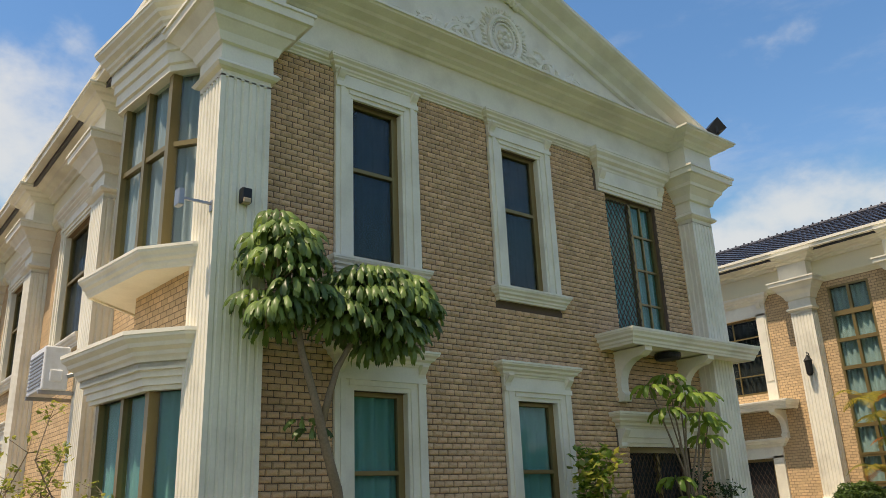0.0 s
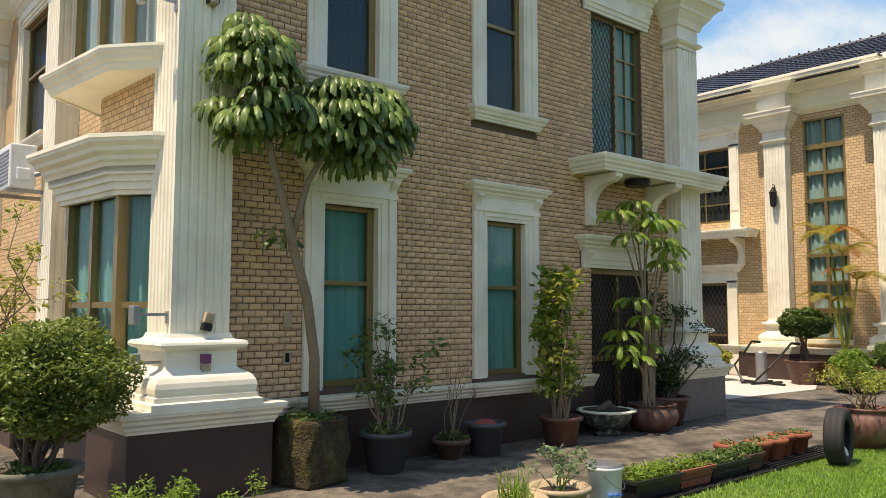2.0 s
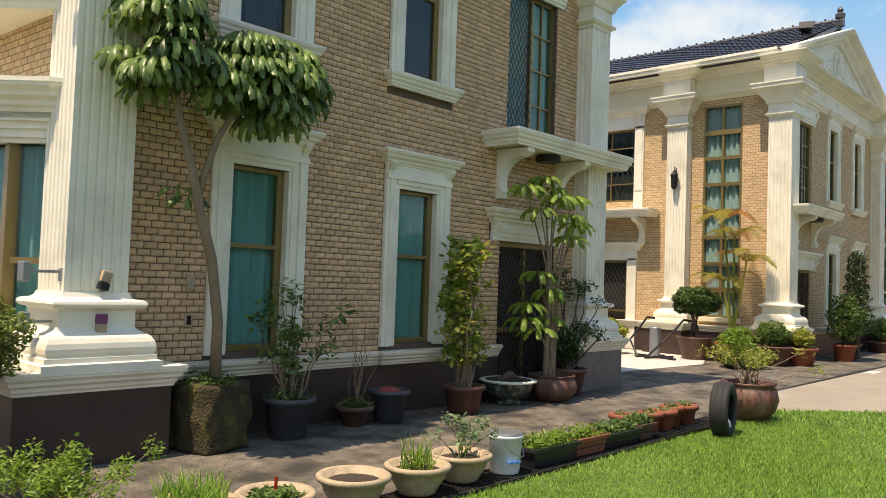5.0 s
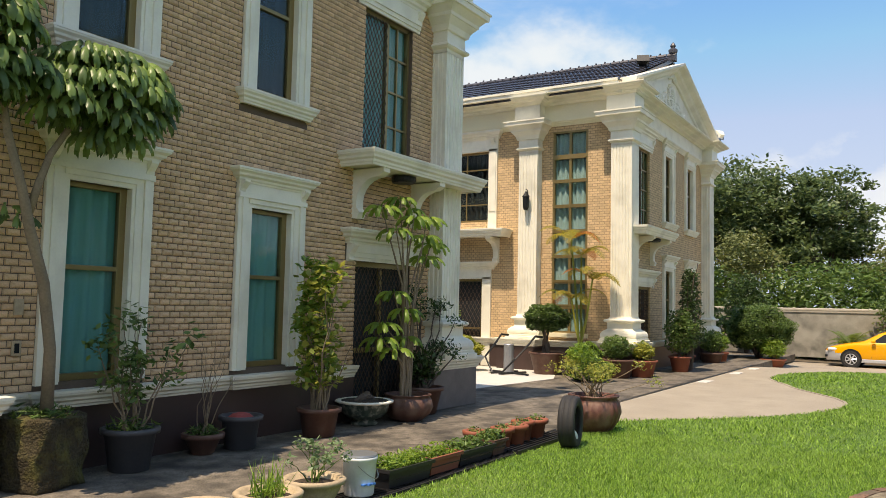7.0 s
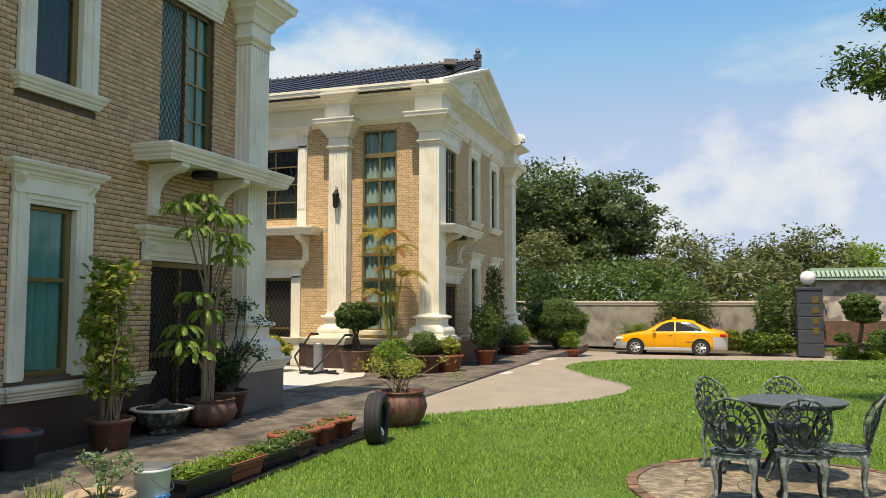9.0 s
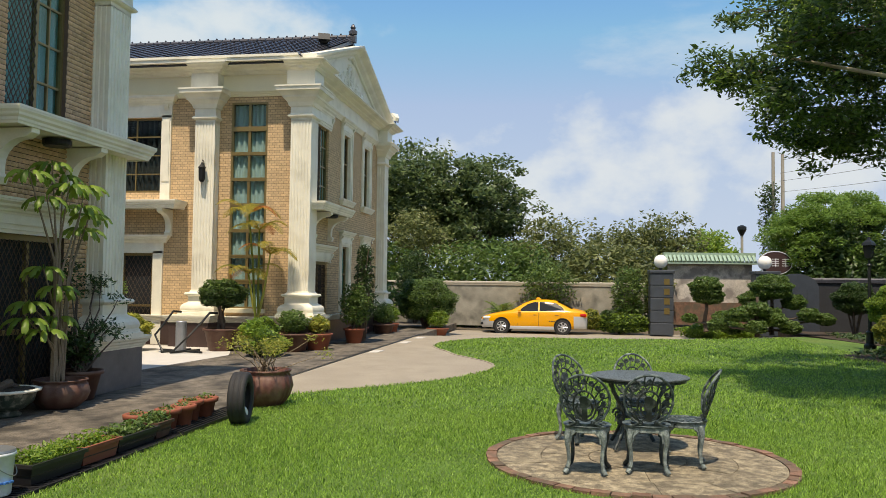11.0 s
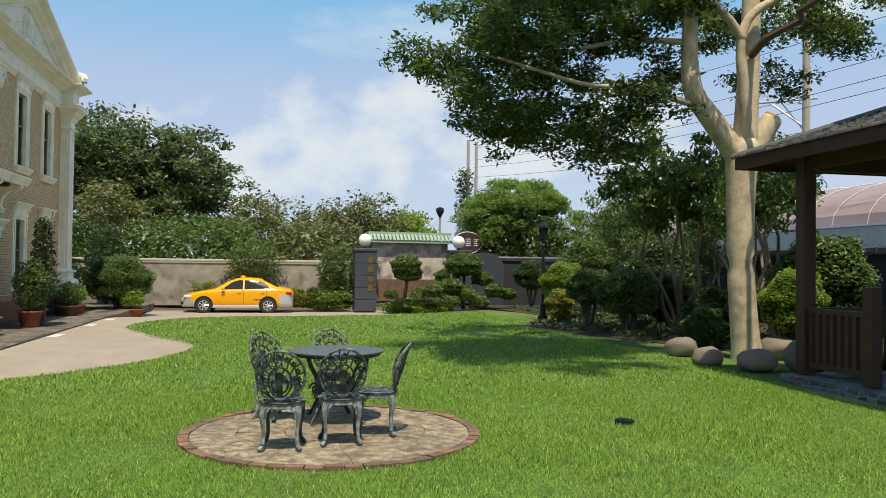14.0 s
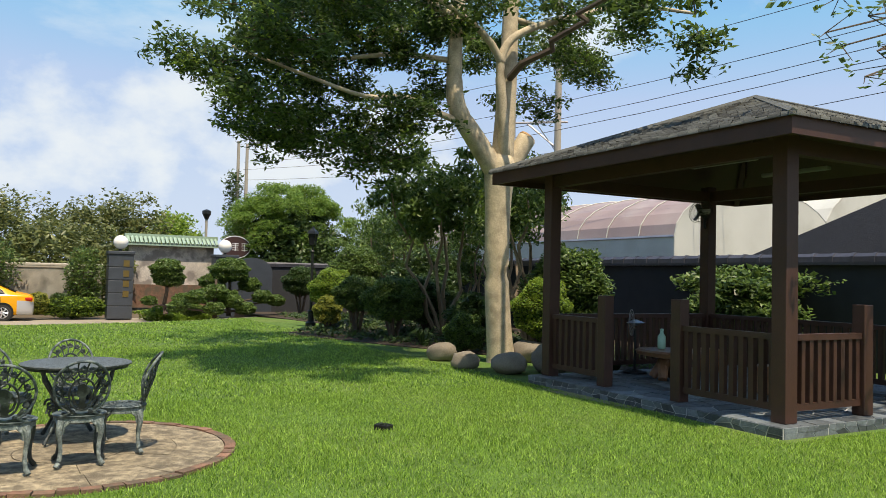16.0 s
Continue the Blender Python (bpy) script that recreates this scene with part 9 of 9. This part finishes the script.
def tray(x0, x1, y, w, h, material, label, n, leafm):
    t = thing("planter_tray", label, "planter", pose((x0 + x1) / 2, y, 0.03, 0, 0, -2), "planter trays along the lawn")
    L = (x1 - x0) / 2
    bm = bmesh.new()
    lo, hi = [], []
    for sx, sy in ((-1, -1), (1, -1), (1, 1), (-1, 1)):
        lo.append((sx * (L - 0.03), sy * (w / 2 - 0.03)))
        hi.append((sx * L, sy * w / 2))
    rings = [[bm.verts.new((*p, 0)) for p in lo], [bm.verts.new((*p, h)) for p in hi], [bm.verts.new((p[0] * 0.96, p[1] * 0.9, h)) for p in hi], [bm.verts.new((p[0] * 0.95, p[1] * 0.88, h - 0.05)) for p in hi]]
    for a, b in zip(rings, rings[1:]):
        for j in range(4):
            bm.faces.new((a[j], a[(j + 1) % 4], b[(j + 1) % 4], b[j]))
    bm.faces.new(rings[0][::-1])
    sweep(bm, [hi[0], hi[1], hi[2], hi[3]], [(0, h - 0.03), (0.015, h - 0.03), (0.015, h), (0, h)], closed=True)
    part("tray", bm, material, t)
    part("soil", boxed(-L * 0.95, -w * 0.44, h - 0.1, L * 0.95, w * 0.44, h - 0.04), SOIL, t)
    pts_ = rng.uniform([-L * 0.93, -w * 0.45, h - 0.04], [L * 0.93, w * 0.45, h + 0.09], (n, 3))
    foliage(t, pts_, 0.05, leafm, "low seedlings and weeds", 0.4)


tray(5.78, 6.46, 4.36, 0.28, 0.17, BLACKPLASTIC, "long black planter tray full of green seedlings", 900, L_BRIGHT)
tray(6.48, 7.02, 4.36, 0.26, 0.17, TERRA, "terracotta-red planter tray with sparse seedlings", 380, L_BRIGHT)
tray(7.04, 7.72, 4.36, 0.26, 0.15, BLACKPLASTIC, "long black planter tray with weeds", 520, L_MID)
tray(7.75, 8.05, 4.36, 0.24, 0.17, TERRA_DARK, "small dark red planter tray with leafy weeds", 420, L_MID)
for x, y, h in ((8.28, 4.42, 0.24), (8.52, 4.36, 0.25), (8.82, 4.42, 0.26), (9.10, 4.38, 0.25), (9.35, 4.48, 0.22), (7.98, 4.62, 0.22)):
    p = potted("small_pot", "small terracotta pot in the row along the lawn", x, y, 0.03, 0.115, h, TERRA, 0.74)
    foliage(p, cloud((0, 0, h), (0.10, 0.10, 0.05), 50, 0.2), 0.05, L_MID, "a few seedlings", 0.4)
rg = thing("plastic_rack", "low black plastic rack under the pots", "rack", pose(8.8, 4.3, 0.03))
for j in range(7):
    part("bar", boxed(-0.75, -0.2 + j * 0.06, 0.0, 0.75, -0.18 + j * 0.06, 0.03), BLACKPLASTIC, rg)

ty = thing("car_tyre", "worn black car tyre standing upright at the lawn's corner", "tyre", pose(8.95, 3.85, 0.31, 90, 0, 11))
bm = lathe(bmesh.new(), [(0.20, -0.09), (0.28, -0.10), (0.305, -0.085), (0.312, -0.05), (0.306, -0.045), (0.306, -0.035), (0.313, -0.03), (0.313, 0.03), (0.306, 0.035), (0.306, 0.045), (0.312, 0.05), (0.305, 0.085), (0.28, 0.10), (0.20, 0.09), (0.19, 0.07), (0.25, 0.05), (0.25, -0.05), (0.19, -0.07)], 48)
bm.faces.ensure_lookup_table()
bmesh.ops.delete(bm, geom=[f for f in bm.faces if len(f.verts) > 10], context="FACES")
part("casing", bm, RUBBER, ty, "", None, True)
part("plastic_bag", lathe(bmesh.new(), [(0.02, -0.05), (0.09, -0.03), (0.10, 0.04), (0.05, 0.08), (0.01, 0.09)], 12, 0.0, -0.18, 0.15, 3), WHITEPL, ty, "scrap of white plastic inside")
p = potted("large_planter", "large reddish ribbed planter with a feathery shrub", 10.35, 4.10, 0, 0.34, 0.50, mat("red_brown_glaze", (0.13, 0.05, 0.038), 0.5, vary=0.2, scale=6, stain=(0.3, 0.2, 0.15), stain_amount=0.5, stain_scale=6), 0.76, belly=True, wobble=0.016, lobes=22, seg=110)
ends = [(r6.gauss(0, 0.3), r6.gauss(0, 0.3), 0.72 + 0.28 * r6.random()) for _ in range(22)]
stems(p, ends, 0.1, 0.52, 0.008, BARK_PALE, 21)
foliage(p, np.concatenate([cloud(e, (0.16, 0.16, 0.1), 60, 0.2) for e in ends]), 0.045, L_YELLOW, "feathery yellow-green leaves", 0.35)
foliage(p, cloud((0.0, 0.2, 1.05), (0.22, 0.22, 0.14), 420, 0.3), 0.06, L_BRIGHT, "bright green sprig")
tagged(link_mesh("blue_dish", lathe(bmesh.new(), [(0.14, 0.0), (0.17, 0.04), (0.16, 0.045)], 20), BLUE, None, pose(10.95, 4.35, 0.0)), "shallow blue plastic dish on the concrete", "dish")

# ---- plants by the far house ----
p = potted("potted_pine", "mushroom-shaped clipped pine in a dark pot", 18.3, 8.45, 0, 0.42, 0.55, TERRA_DARK, 0.7)
stems(p, [(0.1 * math.cos(i), 0.1 * math.sin(i), 1.15) for i in range(4)], 0.06, 0.55, 0.05, BARK_DARK, 31)
foliage(p, cloud((0, 0, 1.38), (0.58, 0.58, 0.34), 4200, 0.6), 0.085, L_DARK)
foliage(p, cloud((0, 0, 1.45), (0.56, 0.56, 0.30), 1800, 0.8), 0.08, L_MID)
p = potted("potted_palm", "slender yellow-green palm in a terracotta pot by the far house", 18.6, 7.65, 0, 0.40, 0.45, TERRA, 0.75)
bm = bmesh.new()
tops_ = [(0.0, 0.0, 3.0), (0.25, -0.2, 2.4), (-0.2, 0.2, 3.4), (0.1, 0.3, 1.9)]
for i, t in enumerate(tops_):
    tube(bm, [(0.08 * math.cos(i * 1.6), 0.08 * math.sin(i * 1.6), 0.4), (t[0] * 0.5, t[1] * 0.5, t[2] * 0.6), t], [0.035, 0.03, 0.022], 6)
tagged(part("stem", bm, L_YELLOW, p), kind="stuff")
bm, bm2 = bmesh.new(), bmesh.new()
for t in tops_:
    for i in range(6):
        frond(bm if i else bm2, t, i * 1.05 + t[0] * 9, 0.85 + 0.25 * r6.random(), 0.7 + 0.4 * r6.random(), 0.20, 0.95, 8)
tagged(part("frond", bm, L_PALM, p, "yellow-green feather fronds"), kind="stuff")
tagged(part("dry_fronds", bm2, L_RUST, p, "rust-brown dying fronds"), kind="stuff")
shrub("clipped_ball", "small round clipped bush before the far house", 17.9, 7.2, 0.55, (0.36, 0.36, 0.3), 1900, 0.06, L_BRIGHT, True, "topiary", 0.8)
shrub("low_shrub", "spreading low green shrub before the far house", 17.3, 6.9, 0.28, (0.6, 0.5, 0.28), 2200, 0.07, L_BRIGHT, False, "shrub", 0.7)
for x, y, r, h, lab, lf, ft in ((18.7, 6.75, 0.42, 0.45, "leafy shrub in a wide dark terracotta pot", (0.42, 0.38, 0.28), L_MID), (19.35, 6.35, 0.38, 0.42, "pale-leaved shrub in a terracotta pot", (0.4, 0.32, 0.22), L_YELLOW), (21.8, 6.05, 0.28, 0.42, "bushy shrub in a terracotta pot by the far house", (0.5, 0.45, 0.65), L_MID),
                                (22.6, 6.15, 0.28, 0.42, "shrub in a terracotta pot by the far house", (0.42, 0.4, 0.5), L_MID), (26.4, 6.3, 0.36, 0.38, "shrub in a dark bowl by the far house", (0.4, 0.36, 0.36), L_MID), (27.4, 6.3, 0.3, 0.42, "flowering shrub in a terracotta pot", (0.34, 0.34, 0.34), L_BRIGHT), (29.9, 5.0, 0.42, 0.3, "flowering plants in a shallow terracotta pot", (0.45, 0.45, 0.35), L_BRIGHT)):
    p = potted("potted_shrub", lab, x, y, fall(x), r, h, TERRA if "dark" not in lab else TERRA_DARK, 0.75)
    stems(p, [(0.3 * math.cos(i * 1.3), 0.25 * math.sin(i * 1.3), h + lf[2]) for i in range(6)], 0.05, h, 0.015, BARK_DARK, int(x))
    foliage(p, cloud((0, 0, h + lf[2]), lf, int(3600 * lf[0]), 0.45), 0.085, ft)
p = thing("slim_conifer", "slim dark conifer beside the far house's front", "tree", pose(22.3, 5.9, 0))
stems(p, [(0.25 * math.cos(i), 0.2 * math.sin(i), 1.5 + 0.3 * i) for i in range(6)], 0.04, 0.1, 0.035, BARK_DARK, 41)
foliage(p, np.concatenate([cloud((0, 0, 0.9 + 0.25 * k), (0.50 - 0.035 * k, 0.45 - 0.03 * k, 0.2), 420, 0.3) for k in range(8)]), 0.085, L_DARK)
p = thing("tiered_conifer", "tiered norfolk-like conifer past the far house", "tree", pose(29.2, 7.3, fall(29)))
bm = bmesh.new()
tube(bm, [(0, 0, 0), (0, 0, 4.6)], [0.07, 0.015], 7)
fp = []
for k in range(10):
    z = 0.9 + 0.38 * k
    L = 1.15 - 0.085 * k
    for i in range(7):
        a = i * 0.9 + k
        tube(bm, [(0, 0, z), (L * math.cos(a), L * math.sin(a), z - 0.12)], [0.015, 0.005], 4)
        for t in np.linspace(0.25, 1, 7):
            fp.append(cloud((L * t * math.cos(a), L * t * math.sin(a), z - 0.12 * t), (0.12, 0.12, 0.06), 18, 0.1))
part("trunk", bm, BARK_DARK, p)
foliage(p, np.concatenate(fp), 0.10, L_MID, "feathery tiers", 0.3)
shrub("wall_shrub", "dense shrub past the far house's corner", 30.6, 8.2, 1.0, (1.2, 1.5, 1.2), 4200, 0.10, L_MID, True, "shrub", 0.5)
shrub("wall_shrub", "large camellia-like shrub by the far house's side door", 18.4, 12.2, 1.35, (0.8, 0.9, 1.1), 3600, 0.10, L_MID, True, "shrub", 0.55)
shrub("low_shrub", "pale-leaved low shrub by the side door", 17.6, 10.6, 0.55, (0.55, 0.6, 0.35), 2000, 0.09, L_YELLOW, True, "shrub", 0.55)

# exercise machine on the white paving
ex = thing("exercise_machine", "grey steel exercise machine standing on the white paving", "exercise machine", pose(17.6, 9.15, 0.006, 0, 0, 70))
bm = bmesh.new()
lathe(bm, [(0.13, 0.0), (0.13, 0.72), (0.11, 0.74)], 18)
part("drum", bm, STEEL, ex, "brushed steel drum")
for s in (-1, 1):
    bm = bmesh.new()
    tube(bm, [(s * 0.15, -0.45, 0.03), (s * 0.15, 0.45, 0.03)], 0.03, 6)
    tube(bm, [(s * 0.15, 0.4, 0.03), (s * 0.55, 0.3, 0.4), (s * 0.6, -0.1, 0.75), (s * 0.62, -0.3, 0.95)], 0.025, 6)
    part("arm", bm, LAMPBLACK, ex)
for s in (-1, 1):
    part("handle_bar", tube(bmesh.new(), [(s * 0.62, -0.3, 0.95), (s * 0.62, -0.55, 0.93)], 0.03, 6), LAMPBLACK, ex)
part("foot_bar", tube(bmesh.new(), [(-0.7, 0, 0.03), (0.7, 0, 0.03)], 0.025, 6), LAMPBLACK, ex)

# ---- fixtures on the near house ----
se = thing("motion_sensor", "small black motion sensor on the column", "sensor", pose(3.03, 6.985, 4.62))
part("housing", boxed(-0.055, -0.09, -0.07, 0.055, 0.0, 0.09, bevel=0.015), LAMPBLACK, se)
part("lens", boxed(-0.04, -0.10, -0.075, 0.04, -0.02, -0.02, bevel=0.01), BEIGEPOT, se)
sw = thing("switch_cover", "beige plastic cover plate on the brick wall", "switch plate", pose(4.05, 7.25, 1.58))
part("plate", boxed(-0.045, -0.025, -0.075, 0.045, 0.0, 0.075, bevel=0.006), BEIGEPOT, sw)
so = thing("outdoor_socket", "small outdoor socket plate on the brick wall", "socket", pose(4.05, 7.25, 1.20))
part("plate", boxed(-0.045, -0.02, -0.07, 0.045, 0.0, 0.07, bevel=0.006), BEIGEPOT, so)
part("recess", boxed(-0.022, -0.024, -0.045, 0.022, -0.019, 0.045), CARGLASS, so)
bx = thing("alarm_box", "small tilted beige and black box hanging on the column", "alarm box", pose(3.06, 6.97, 1.58, 0, 14, 0))
part("body", boxed(-0.045, -0.06, -0.02, 0.045, 0.0, 0.08, bevel=0.01), BEIGEPOT, bx)
part("shade", boxed(-0.045, -0.07, -0.09, 0.045, 0.0, -0.022, bevel=0.01), LAMPBLACK, bx)
cb = thing("card_reader", "small purple and cream box on the column base", "box", pose(3.03, 6.925, 1.20))
part("lower", boxed(-0.045, -0.05, -0.09, 0.045, 0.0, 0.0, bevel=0.008), BEIGEPOT, cb)
part("upper", boxed(-0.046, -0.052, 0.002, 0.046, 0.0, 0.085, bevel=0.008), mat("purple_plastic", (0.20, 0.05, 0.14), 0.5), cb)
for z, ln in ((1.64, 0.28), (1.22, 0.26), (4.52, 0.30)):
    ir = thing("beam_sensor", "small steel beam sensor on a bracket arm at the column", "sensor", pose(2.73, 7.05, z))
    part("arm", boxed(-ln, -0.012, -0.012, 0.0, 0.012, 0.012), STEEL, ir)
    part("plate", boxed(-0.012, -0.03, -0.08, 0.0, 0.03, 0.03), STEEL, ir)
    part("head", boxed(-ln - 0.05, -0.06, -0.09, -ln + 0.01, 0.06, 0.08, bevel=0.01), STEEL, ir)
ac = thing("air_conditioner", "white outdoor air-conditioner unit on a wall bracket", "air conditioner", pose(2.62, 11.85, 3.25))
part("casing", boxed(-0.30, -0.40, 0.03, 0.02, 0.45, 0.62, bevel=0.02), WHITEPL, ac)
bm = bmesh.new()
for i in range(9):
    box(bm, -0.315, -0.34, 0.10 + i * 0.052, -0.30, 0.38, 0.118 + i * 0.052)
part("louvre", bm, STEEL, ac)
part("side_cover", boxed(-0.22, -0.43, 0.14, -0.06, -0.40, 0.30, bevel=0.015), WHITEPL, ac)
for y in (-0.36, 0.36):
    part("bracket", boxed(-0.32, y, -0.02, 0.40, y + 0.05, 0.03), STEEL, ac)
part("pipe", tube(bmesh.new(), [(0.0, -0.42, 0.22), (0.15, -0.5, 0.26), (0.38, -0.45, 0.26)], 0.03, 6), STEEL, ac, "grey insulated pipe")
wall_bricks(house_a, wall_a, -3.82, 3.84, 0.79, 6.66, brick_holes(near_wins, near_door), lambda u, z: -3.8 < u < -1.0 and z < 3.1)
